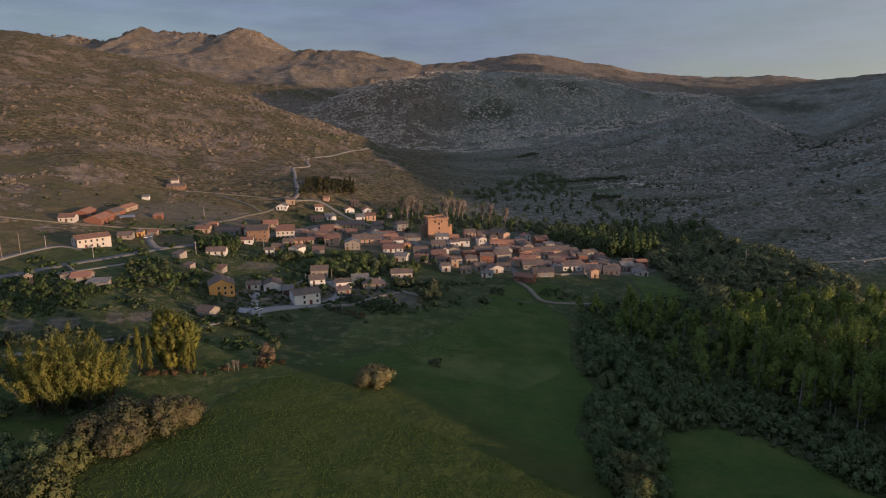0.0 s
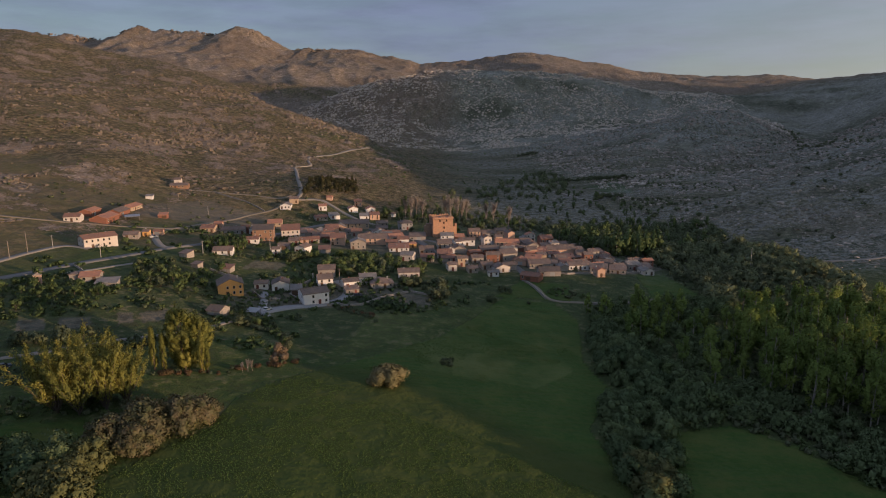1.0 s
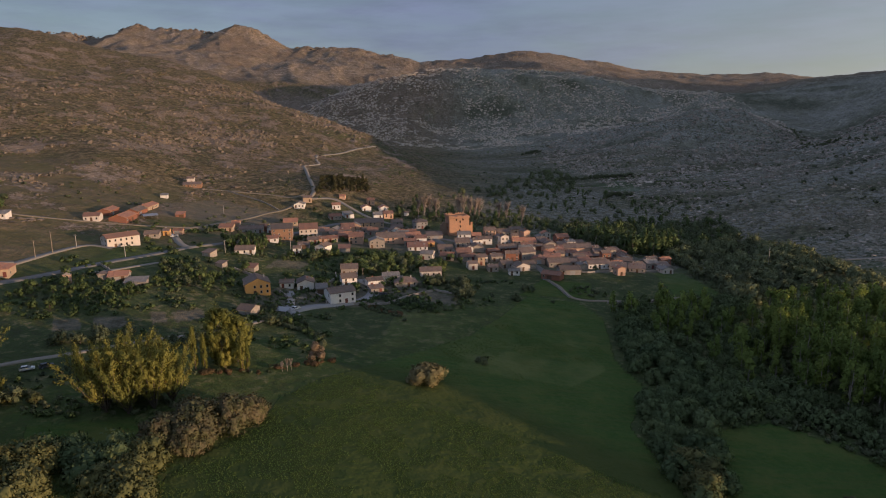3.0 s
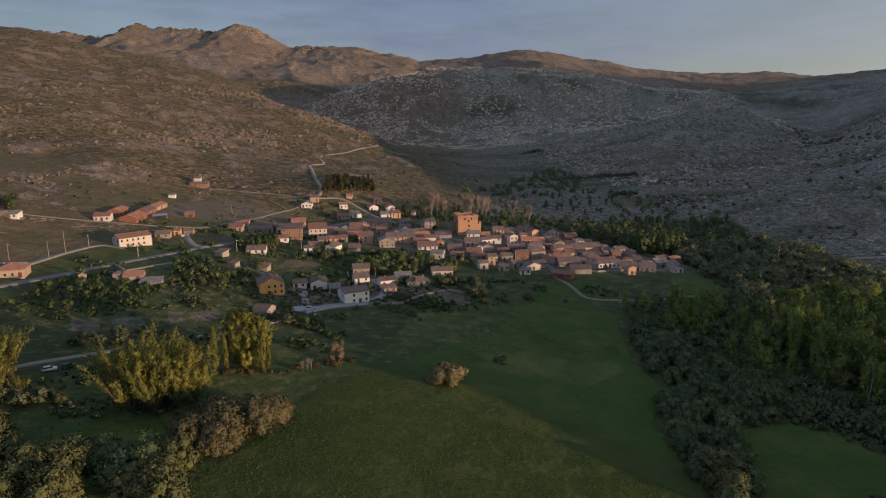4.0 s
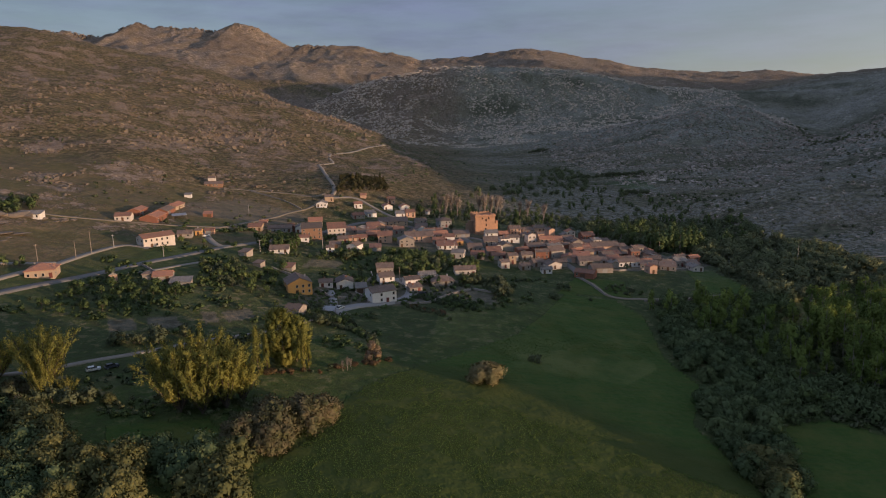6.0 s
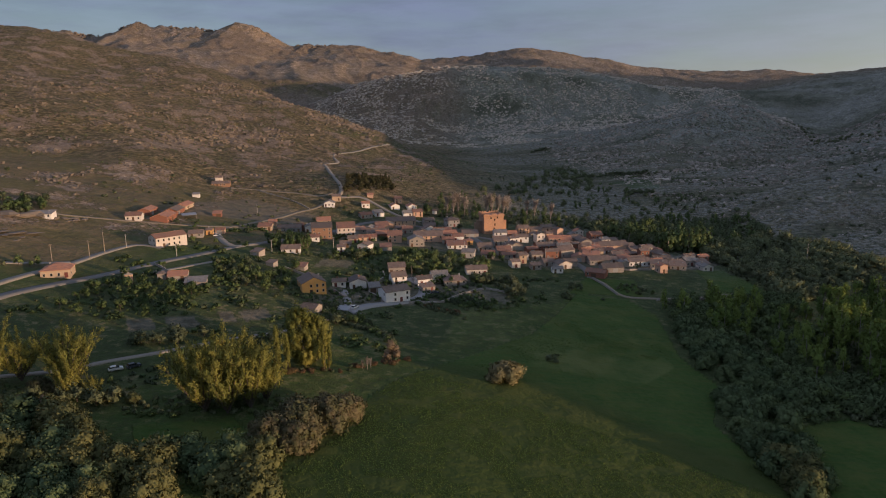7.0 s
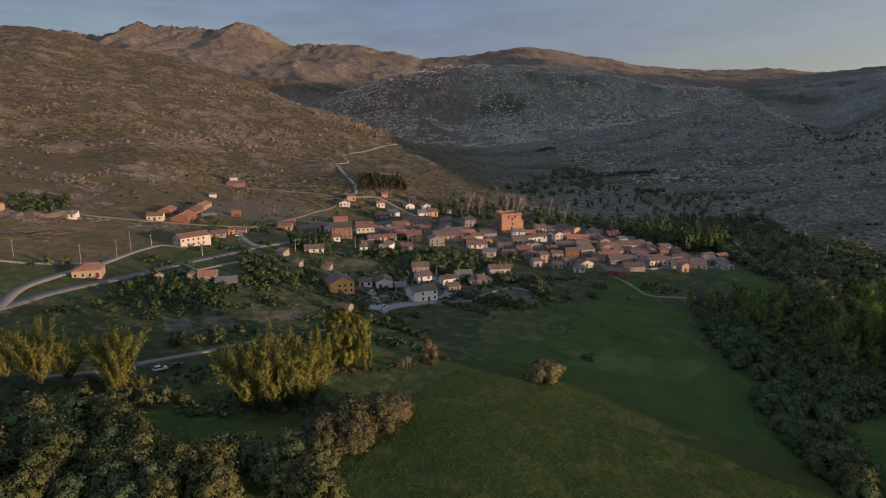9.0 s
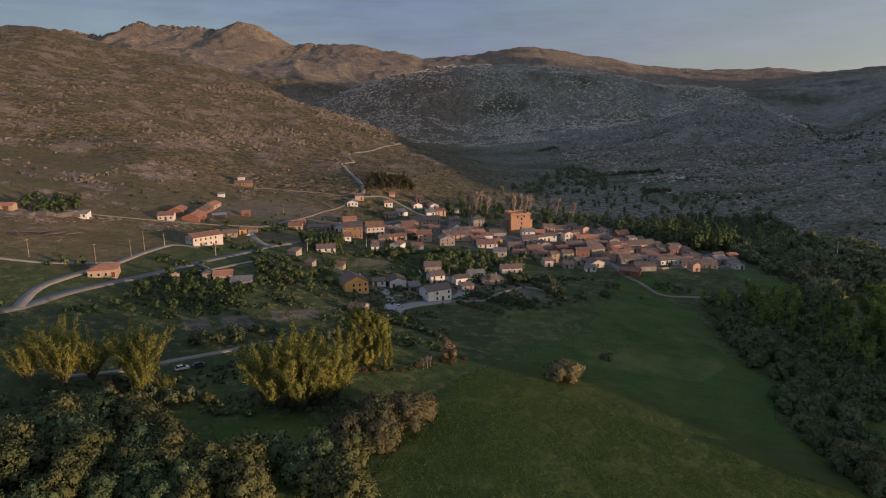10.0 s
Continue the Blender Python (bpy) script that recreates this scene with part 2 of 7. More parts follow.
def ground_z(x, y, detail=True):
    x, y = np.asarray(x, float), np.asarray(y, float)
    z = valley_form(x, y)
    # an unseen knoll, added beyond the grove, keeps the evening sun off the lower houses
    z = z + 50 * np.exp(-((x - 330) / 75) ** 2 - ((y - 62) / 48) ** 2)
    z = z - 14 * step01(520, 800, x) * step01(900, 1300, y)
    crest = np.interp(x, CREST[:, 0], CREST[:, 1])
    far = crest * np.interp(y, (2000, 2300, 3000, 3500, 3720, 3800, 3900, 4850), (0.2, 0.48, 0.70, 0.87, 0.955, 1.0, 0.97, 0.7))
    gully = ridged(x + 0.4 * y, y * 0.45, 520, 4, 61)
    far = far - (1 - gully) * 105 * np.interp(y, (2000, 2600, 3500, 3760), (0, 1, 0.55, 0))
    z = np.where(y > 1950, smooth_max(z * np.interp(y, (2600, 3600), (1, 0.3)), far, 18), z)
    if detail:
        rock, green, wild = land_masks(x, y, z)
        grow = np.clip(y / 900, 0.5, 2.2)
        z = z + rock * (ridged(x, y, 34, 4, 3) - 0.5) * 7.5 * grow
        z = z + rock * (ridged(x * 1.2, y, 11, 3, 7) - 0.5) * 2.6 * grow
        cliff = step01(1560, 1750, y) * step01(2050, 1900, y)
        z = z + cliff * (ridged(x, y, 90, 5, 11, 0.65) - 0.6) * 17
        z = z + step01(2300, 3000, y) * (ridged(x, y * 0.7, 190, 5, 19, 0.58) - 0.6) * np.interp(x, (-700, -150), (44, 20))
        z = z + step01(3450, 3780, y) * (ridged(x, y, 75, 4, 20, 0.62) - 0.6) * np.interp(x, (-700, -150), (24, 9))
        z = z + step01(3640, 3790, y) * (ridged(x, y, 28, 3, 27, 0.6) - 0.55).clip(0, 1) * np.interp(x, (-700, -150), (34, 10)) * step01(0.45, 0.65, fbm(x, y, 130, 3, 28))
        # gullies and ribs running down the eastern slope
        z = z + step01(210, 330, x) * step01(400, 520, y) * step01(1700, 1400, y) * ((east_ribs(x, y) - 0.6) * 17 + (ridged(x * 0.5, y - 0.2 * x, 24, 3, 34) - 0.55) * 4.5)
        hill = step01(20, 60, z) * (y < 2200)
        z = z + hill * (fbm(x, y, 150, 4, 23) - 0.5) * 14
        rough = np.where(y < 420, 0.35, 1.0)
        z = z + (fbm(x, y, 40, 4, 29) - 0.5) * 1.6 * rough + (fbm(x, y, 7, 2, 31) - 0.5) * 0.3 * rough
    return z


def ground_at(x, y):
    return float(ground_z(np.array([x]), np.array([y]))[0])


# ---- ground material ----
def ground_material():
    m, nt, bsdf = material("valley_ground")
    p = position(nt)
    rock, green, meadow = attribute(nt, "rock"), attribute(nt, "green"), attribute(nt, "meadow")
    soil = attribute(nt, "soil")
    big, mid, fine = noise_tex(nt, p, 0.012, 5), noise_tex(nt, p, 0.07, 5, 0.6), noise_tex(nt, p, 0.6, 5, 0.65)
    dry = ramp(nt, mid, [(0.3, (0.112, 0.084, 0.050)), (0.5, (0.185, 0.134, 0.082)), (0.7, (0.25, 0.18, 0.112))])
    dry = mixed(nt, ramp(nt, fine, [(0.36, 0.0), (0.6, 0.8)]), dry, (0.105, 0.105, 0.05))
    dry = mixed(nt, ramp(nt, noise_tex(nt, p, 0.028, 6, 0.7), [(0.46, 0.0), (0.58, 0.65)]), dry, (0.115, 0.108, 0.045))
    grass = ramp(nt, mid, [(0.3, (0.046, 0.070, 0.025)), (0.55, (0.070, 0.096, 0.036)), (0.75, (0.11, 0.122, 0.054))])
    grass = mixed(nt, ramp(nt, fine, [(0.4, 0.0), (0.7, 0.55)]), grass, (0.036, 0.060, 0.018))
    lush = ramp(nt, mid, [(0.3, (0.036, 0.081, 0.017)), (0.6, (0.051, 0.1, 0.022)), (0.8, (0.077, 0.121, 0.03))])
    lush = mixed(nt, ramp(nt, fine, [(0.38, 0.0), (0.66, 0.55)]), lush, (0.088, 0.116, 0.03))
    # mown swathes and trodden lines across the meadow
    swath = node(nt, "Mapping", Rotation=(0, 0, radians(-32)), Scale=(0.035, 0.5, 0.1))
    nt.links.new(p, swath.inputs["Vector"])
    lush = mixed(nt, ramp(nt, noise_tex(nt, swath.outputs[0], 1.0, 5, 0.65), [(0.46, 0.0), (0.68, 0.5)]), lush, (0.088, 0.095, 0.03))
    lush = mixed(nt, ramp(nt, noise_tex(nt, p, 0.035, 5, 0.7), [(0.49, 0.0), (0.62, 0.7)]), lush, (0.10, 0.115, 0.032))
    col = mixed(nt, ramp(nt, maths(nt, "ADD", green, maths(nt, "MULTIPLY", maths(nt, "SUBTRACT", mid, 0.5), 1.2)), [(0.3, 0.0), (0.62, 1.0)]), dry, grass)
    col = mixed(nt, meadow, col, lush)
    earth = mixed(nt, fine, (0.135, 0.12, 0.095), (0.2, 0.18, 0.148))
    col = mixed(nt, soil, col, earth)
    # rough grass: darker colour includes self-shade and dulls the sunlit strip
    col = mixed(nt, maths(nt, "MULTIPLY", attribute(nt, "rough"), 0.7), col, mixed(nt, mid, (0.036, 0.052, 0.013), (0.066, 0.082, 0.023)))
    col = mixed(nt, maths(nt, "MULTIPLY", attribute(nt, "paler_grass"), ramp(nt, mid, [(0.35, 0.35), (0.6, 1.0)])), col, (0.155, 0.175, 0.062))
    # heathland and pale bare ground, mottled from a few metres down to tussock size
    # contrast raised to paint in shadows and highlights of rock clumps
    mott = noise_tex(nt, p, 0.18, 6, 0.75)
    scrubby = ramp(nt, mott, [(0.42, 1.0), (0.50, 0.0)])
    pale = ramp(nt, mott, [(0.53, 0.0), (0.62, 1.0)])
    open_land = maths(nt, "SUBTRACT", 1.0, maths(nt, "MAXIMUM", meadow, maths(nt, "MAXIMUM", maths(nt, "MULTIPLY", green, 0.6), attribute(nt, "tame"))), True)
    col = mixed(nt, maths(nt, "MULTIPLY", scrubby, maths(nt, "MULTIPLY", open_land, 0.9)), col, (0.052, 0.05, 0.03))
    col = mixed(nt, maths(nt, "MULTIPLY", pale, maths(nt, "MULTIPLY", open_land, 0.7)), col, (0.345, 0.265, 0.165))
    col = mixed(nt, maths(nt, "MULTIPLY", attribute(nt, "bare"), 0.6), col, (0.39, 0.30, 0.24))
    # broad mottling of scrub and outcrops on the bare heights
    wide = noise_tex(nt, p, 0.045, 8, 0.8)
    col = mixed(nt, maths(nt, "MULTIPLY", ramp(nt, wide, [(0.42, 1.0), (0.52, 0.0)]), maths(nt, "MULTIPLY", attribute(nt, "bare"), 0.8)), col, (0.085, 0.08, 0.05))
    col = mixed(nt, maths(nt, "MULTIPLY", ramp(nt, wide, [(0.54, 0.0), (0.64, 1.0)]), maths(nt, "MULTIPLY", attribute(nt, "bare"), 0.85)), col, (0.52, 0.44, 0.37))
    speck = noise_tex(nt, p, 0.13, 8, 0.85)
    col = mixed(nt, maths(nt, "MULTIPLY", ramp(nt, speck, [(0.44, 1.0), (0.50, 0.0)]), maths(nt, "MULTIPLY", attribute(nt, "bare"), 0.8)), col, (0.10, 0.085, 0.06))
    col = mixed(nt, maths(nt, "MULTIPLY", ramp(nt, speck, [(0.53, 0.0), (0.60, 1.0)]), maths(nt, "MULTIPLY", attribute(nt, "bare"), 0.8)), col, (0.56, 0.46, 0.39))
    # stones: blocks of two sizes and worn slabs
    warp = node(nt, "VectorMath")
    warp.operation = "MULTIPLY_ADD"
    wn = node(nt, "TexNoise", Scale=0.25, Detail=3)
    nt.links.new(p, wn.inputs["Vector"])
    nt.links.new(wn.outputs["Color"], warp.inputs[0])
    warp.inputs[1].default_value = (5, 5, 5)
    nt.links.new(p, warp.inputs[2])
    wp = warp.outputs[0]
    cells, cells2 = voronoi(nt, wp, 0.30), voronoi(nt, wp, 0.8)
    pick = maths(nt, "ADD", maths(nt, "MULTIPLY", noise_tex(nt, p, 0.05, 6, 0.7), 0.9), maths(nt, "MULTIPLY", rock, 0.5))
    stone = ramp(nt, maths(nt, "SUBTRACT", pick, maths(nt, "MULTIPLY", cells, 0.5)), [(0.50, 0.0), (0.56, 1.0)])
    stone2 = ramp(nt, maths(nt, "SUBTRACT", pick, maths(nt, "MULTIPLY", cells2, 0.6)), [(0.44, 0.0), (0.50, 1.0)])
    stone = mixed(nt, 1.0, stone, mixed(nt, 1.0, stone2, 0.75, "MULTIPLY"), "LIGHTEN")
    granite = ramp(nt, noise_tex(nt, p, 0.3, 6, 0.72), [(0.3, (0.115, 0.092, 0.064)), (0.5, (0.24, 0.19, 0.14)), (0.72, (0.42, 0.355, 0.28))])
    granite = mixed(nt, ramp(nt, big, [(0.4, 0.0), (0.65, 0.45)]), granite, (0.27, 0.21, 0.165))
    show = mixed(nt, 1.0, stone, ramp(nt, rock, [(0.02, 0.06), (0.3, 1.0)]), "MULTIPLY")
    col = mixed(nt, show, col, granite)
    # grey-green cover, with the shaded side's grey cast put into the colour
    grey = nt.nodes.new("ShaderNodeRGBToBW")
    nt.links.new(col, grey.inputs[0])
    col = mixed(nt, maths(nt, "MULTIPLY", attribute(nt, "shaded_side"), 0.65), col, mixed(nt, 1.0, grey.outputs[0], (1.06, 1.2, 0.9), "MULTIPLY"))
    # bare granite along ribs, dark heather in gullies; contrast paints relief lost in shade
    chip = ramp(nt, noise_tex(nt, p, 0.22, 7, 0.8), [(0.47, 0.0), (0.56, 1.0)])
    col = mixed(nt, maths(nt, "MULTIPLY", maths(nt, "MULTIPLY", attribute(nt, "rib"), chip), 0.75), col, (0.40, 0.40, 0.375))
    heather = ramp(nt, noise_tex(nt, p, 0.13, 7, 0.75), [(0.42, 0.25), (0.58, 1.0)])
    col = mixed(nt, maths(nt, "MULTIPLY", maths(nt, "MULTIPLY", attribute(nt, "gully"), heather), 0.8), col, (0.06, 0.072, 0.042))
    nt.links.new(col, bsdf.inputs["Base Color"])
    bsdf.inputs["Roughness"].default_value = 0.95
    bsdf.inputs["Specular IOR Level"].default_value = 0.15
    h = maths(nt, "ADD", maths(nt, "MULTIPLY", show, 1.2), maths(nt, "ADD", maths(nt, "MULTIPLY", mid, 2.0), maths(nt, "ADD", maths(nt, "MULTIPLY", fine, 0.35), maths(nt, "MULTIPLY", mott, maths(nt, "MULTIPLY", open_land, 2.2)))))
    bump(nt, bsdf, h, 0.9, 1.6)
    return m


# ---- ground ----
def inside(poly, x, y):
    """Which of the points lie within the polygon."""
    hit = np.zeros(x.shape, bool)
    for (x0, y0), (x1, y1) in zip(poly, poly[1:] + poly[:1]):
        cross = (y0 > y) != (y1 > y)
        with np.errstate(divide="ignore", invalid="ignore"):
            hit ^= cross & (x < (x1 - x0) * (y - y0) / (y1 - y0 + 1e-9) + x0)
    return hit


def build_ground():
    front = np.linspace(-46, 46, 640)
    back = np.concatenate([np.linspace(48, 90, 18), np.linspace(96, 264, 26), np.linspace(270, 312, 18)])
    ang = np.radians(np.concatenate([front, back]))
    rs = [6.0, 20.0, 40.0, 60.0, 78.0]
    while rs[-1] < 4880:
        rs.append(rs[-1] + (max(1.4, 0.0095 * rs[-1]) if rs[-1] < 3100 or rs[-1] > 3950 else 18.0))
    rs = np.array(rs)
    na, nr = len(ang), len(rs)
    r, a = np.meshgrid(rs, ang, indexing="ij")
    x, y = -33 + r * np.sin(a), r * np.cos(a)
    xf, yf = x.ravel(), y.ravel()
    z = ground_z(xf, yf)
    rock, green, wild = land_masks(xf, yf, ground_z(xf, yf, False))
    meadow = sum((inside(p, xf + 5 * (wild - 0.5), yf + 8 * (wild - 0.5)) for p in MEADOWS), np.zeros(len(xf))).clip(0, 1)
    meadow = np.maximum(meadow, 0.55 * inside(UPPER_PASTURE, xf + 5 * (wild - 0.5), yf + 8 * (wild - 0.5)))
    meadow = np.maximum(meadow, 0.6 * inside(LOWER_PASTURE, xf + 5 * (wild - 0.5), yf + 8 * (wild - 0.5)))
    meadow = np.maximum(meadow, 0.5 * inside(ROADSIDE, xf + 5 * (wild - 0.5), yf + 8 * (wild - 0.5)))
    soil = sum((inside(p, xf, yf) for p in FIELDS), np.zeros(len(xf))).clip(0, 1) * (0.35 + 0.5 * wild)
    soil = np.maximum(soil, 0.75 * sum((inside(p, xf, yf) for p in PLOTS), np.zeros(len(xf))).clip(0, 1))
    bare = (step01(2200, 2700, yf) + 1.0 * step01(1350, 1650, yf) * step01(2250, 2100, yf) + 0.2 * step01(180, 320, xf) * step01(430, 520, yf) * step01(1700, 1400, yf)).clip(0, 1) * (0.5 + 0.9 * (wild - 0.3)).clip(0, 1)
    # mask of the valley's shaded side, greyed in the ground colour
    shaded_side = step01(-70, 90, xf - 0.55 * np.maximum(0, 560 - yf) - 60 * (wild - 0.5)) * step01(330, 420, yf) * step01(2500, 2000, yf) * (0.65 + 0.35 * step01(12, 42, z))
    tame = 0.75 * step01(-110, -150, xf) * step01(545, 470, yf + 0.25 * (xf + 150) + 60 * (wild - 0.5)) * step01(200, 240, yf)
    paler_grass = 0.5 * inside(PALER_PATCH, xf + 14 * (wild - 0.5), yf + 18 * (wild - 0.5)) * step01(0.4, 0.62, fbm(xf, yf, 30, 5, 37, 0.65))
    # unmown rough grass at the foot of the meadow, darkened for shade among tufts
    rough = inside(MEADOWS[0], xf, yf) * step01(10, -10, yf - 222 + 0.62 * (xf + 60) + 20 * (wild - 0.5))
    rib = step01(0.5, 0.78, east_ribs(xf, yf) + 0.25 * (fbm(xf, yf, 22, 3, 35) - 0.5)) * shaded_side
    gully = step01(0.56, 0.34, east_ribs(xf, yf) + 0.3 * (fbm(xf, yf, 40, 4, 36) - 0.5)) * shaded_side
    verts = np.column_stack([xf, yf, z])
    i = np.arange((nr - 1) * na).reshape(nr - 1, na)
    j = np.roll(i, -1, axis=1)
    faces = np.stack([i, i + na, j + na, j], -1).reshape(-1, 4)
    centre = len(verts)
    verts = np.vstack([verts, [[-33, 0, z[:na].mean()]]])
    me = bpy.data.meshes.new("ground")
    nf = len(faces)
    tri = np.stack([np.roll(np.arange(na), -1), np.full(na, centre), np.arange(na)], -1)
    me.vertices.add(len(verts))
    me.vertices.foreach_set("co", verts.ravel())
    me.loops.add(nf * 4 + na * 3)
    me.loops.foreach_set("vertex_index", np.concatenate([faces.ravel(), tri.ravel()]).astype(np.int32))
    me.polygons.add(nf + na)
    me.polygons.foreach_set("loop_start", np.concatenate([np.arange(nf) * 4, nf * 4 + np.arange(na) * 3]).astype(np.int32))
    me.polygons.foreach_set("use_smooth", np.ones(nf + na, bool))
    me.update(calc_edges=True)
    for key, values in (("rock", rock), ("green", green), ("meadow", meadow), ("soil", soil), ("bare", bare), ("shaded_side", shaded_side), ("rib", rib), ("tame", tame), ("rough", rough), ("paler_grass", paler_grass), ("gully", gully)):
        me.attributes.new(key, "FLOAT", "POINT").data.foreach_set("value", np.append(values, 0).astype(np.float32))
    me.materials.append(ground_material())
    ob = tagged(new("ground", me), "rocky valley with green meadows and dry brown slopes", "ground", kind="structure")
    return ob


UPPER_PASTURE = [(-58, 193), (-52, 213), (-42, 243), (-38, 272), (-24, 280), (10, 297), (25, 318), (8, 280), (-8, 250), (-28, 228), (-46, 208)]
LOWER_PASTURE = [(-140, 140), (-84, 110), (-66, 160), (-58, 193), (-52, 213), (-62, 222), (-78, 234), (-100, 214), (-126, 196), (-134, 160)]
# lighter yellow-green grass across the upper meadow
PALER_PATCH = [(-68, 180), (-54, 213), (-44, 243), (-38, 278), (-8, 284), (22, 304), (46, 262), (40, 222), (24, 206), (-18, 214), (-46, 198)]
ROADSIDE = [(-214, 285), (-204, 328), (-166, 347), (-174, 318), (-191, 284), (-206, 262)]
MEADOWS = [
    [(-84, 60), (-84, 127), (-77, 144), (-68, 158), (-66, 179), (-58, 193), (-46, 208), (-28, 228), (-8, 250), (8, 280), (25, 318), (50, 312), (57, 289), (48, 237), (52, 209), (39, 183), (42, 158), (42, 60)],
    [(54, 60), (53, 149), (63, 183), (86, 188), (98, 176), (110, 152), (128, 60)],
    [(-124, 152), (-99, 161), (-90, 150), (-97, 139), (-119, 144)],
    [(20, 318), (36, 350), (62, 345), (60, 318)],
    [(104, 330), (108, 380), (128, 385), (132, 330)],
    [(170, 812), (213, 854), (223, 797), (207, 719), (179, 735)],
]
# tilled garden plots
PLOTS = [
    [(-159, 222), (-151, 225), (-145, 216), (-152, 211)], [(-147, 227), (-139, 233), (-132, 223), (-141, 217)], [(-132, 240), (-128, 243), (-122, 232), (-126, 228)],
    [(-125, 243), (-117, 252), (-111, 242), (-119, 233)], [(-32, 302), (-23, 311), (-14, 304), (-18, 288), (-28, 293)],
]
FIELDS = [
    [(-106, 274), (-98, 304), (-62, 336), (-26, 332), (-20, 312), (-40, 300), (-52, 288), (-74, 278), (-90, 262)],
    [(-124, 392), (-100, 398), (-60, 395), (-20, 385), (0, 372), (40, 368), (80, 368), (118, 380), (135, 402), (100, 440), (64, 474), (20, 478), (-10, 470), (-50, 500), (-95, 512), (-120, 480)],
    [(-32, 302), (-24, 310), (-11, 303), (-13, 288), (-24, 292)], [(-112, 330), (-94, 338), (-92, 350), (-110, 345)], [(-212, 420), (-150, 450), (-140, 500), (-200, 520), (-225, 470)],
]
build_ground()


# ---- building helpers ----
def mesh_of(name, verts, faces, mat=None, smooth=False):
    me = bpy.data.meshes.new(name)
    me.from_pydata([tuple(v) for v in verts], [], [tuple(f) for f in faces])
    if smooth:
        me.polygons.foreach_set("use_smooth", np.ones(len(me.polygons), bool))
    if mat:
        me.materials.append(mat)
    me.update()
    return me


BOX_FACES = ((0, 3, 2, 1), (4, 5, 6, 7), (0, 1, 5, 4), (1, 2, 6, 5), (2, 3, 7, 6), (3, 0, 4, 7))


def boxes(*spans):
    """Vertices and faces of boxes given as x0, x1, y0, y1, z0, z1."""
    vs, fs = [], []
    for x0, x1, y0, y1, z0, z1 in spans:
        k = len(vs)
        vs += [(x0, y0, z0), (x1, y0, z0), (x1, y1, z0), (x0, y1, z0), (x0, y0, z1), (x1, y0, z1), (x1, y1, z1), (x0, y1, z1)]
        fs += [tuple(i + k for i in f) for f in BOX_FACES]
    return vs, fs


def part(name, me, parent, place=None, label=""):
    ob = new(name, me)
    ob.parent = parent
    if place is not None:
        ob.matrix_basis = place
    return tagged(ob, label)


def thing(name, x, y, z, turn, label, category, group="", scale=1.0):
    ob = new(name)
    ob.empty_display_size = 0.5
    ob.matrix_basis = pose(x, y, z, 0, 0, turn) @ Matrix.Scale(scale, 4)
    return tagged(ob, label, category, group)


# ---- building materials ----
def wall_material(name, a, b, stain, block=0.0):
    m, nt, bsdf = material(name)
    p = object_coords(nt)
    info = nt.nodes.new("ShaderNodeObjectInfo").outputs["Random"]
    big, fine = noise_tex(nt, p, 0.5, 5, 0.6), noise_tex(nt, p, 3.5, 5, 0.65)
    col = mixed(nt, ramp(nt, big, [(0.3, 0.0), (0.7, 1.0)]), a, b)
    col = mixed(nt, maths(nt, "MULTIPLY", info, 0.35), col, stain)
    streak = node(nt, "Mapping", Scale=(3.0, 3.0, 0.35))
    nt.links.new(p, streak.inputs["Vector"])
    col = mixed(nt, ramp(nt, noise_tex(nt, streak.outputs[0], 1.2, 4, 0.7), [(0.5, 0.0), (0.8, 0.55)]), col, stain)
    h = fine
    if block:
        v = voronoi(nt, p, block)
        col = mixed(nt, ramp(nt, v, [(0.25, 0.0), (0.6, 0.6)]), col, stain)
        h = maths(nt, "ADD", fine, v)
    nt.links.new(col, bsdf.inputs["Base Color"])
    bsdf.inputs["Roughness"].default_value = 0.92
    bump(nt, bsdf, h, 0.5, 0.08)
    return m


WALLS = {
    "white": wall_material("white_plaster", (0.80, 0.79, 0.77), (0.72, 0.70, 0.67), (0.50, 0.47, 0.43)),
    "cream": wall_material("cream_plaster", (0.66, 0.61, 0.56), (0.58, 0.53, 0.485), (0.40, 0.36, 0.31)),
    "peach": wall_material("peach_plaster", (0.62, 0.40, 0.29), (0.54, 0.36, 0.265), (0.34, 0.25, 0.19)),
    "ochre": wall_material("ochre_plaster", (0.50, 0.37, 0.26), (0.43, 0.33, 0.24), (0.30, 0.23, 0.16)),
    "orange": wall_material("orange_plaster", (0.72, 0.40, 0.14), (0.64, 0.37, 0.135), (0.42, 0.26, 0.13)),
    "grey": wall_material("grey_render", (0.40, 0.39, 0.38), (0.33, 0.32, 0.31), (0.22, 0.21, 0.20)),
    "stone": wall_material("granite_rubble", (0.45, 0.405, 0.355), (0.36, 0.325, 0.285), (0.24, 0.215, 0.19), 2.2),
    "tower": wall_material("warm_castle_masonry", (0.40, 0.27, 0.19), (0.33, 0.23, 0.165), (0.23, 0.165, 0.125), 1.6),
    "brickred": wall_material("red_brick", (0.36, 0.14, 0.085), (0.29, 0.12, 0.08), (0.20, 0.10, 0.07), 3.0),
    "brickbrown": wall_material("brown_brick", (0.38, 0.21, 0.12), (0.31, 0.18, 0.11), (0.22, 0.14, 0.10), 3.0),
}


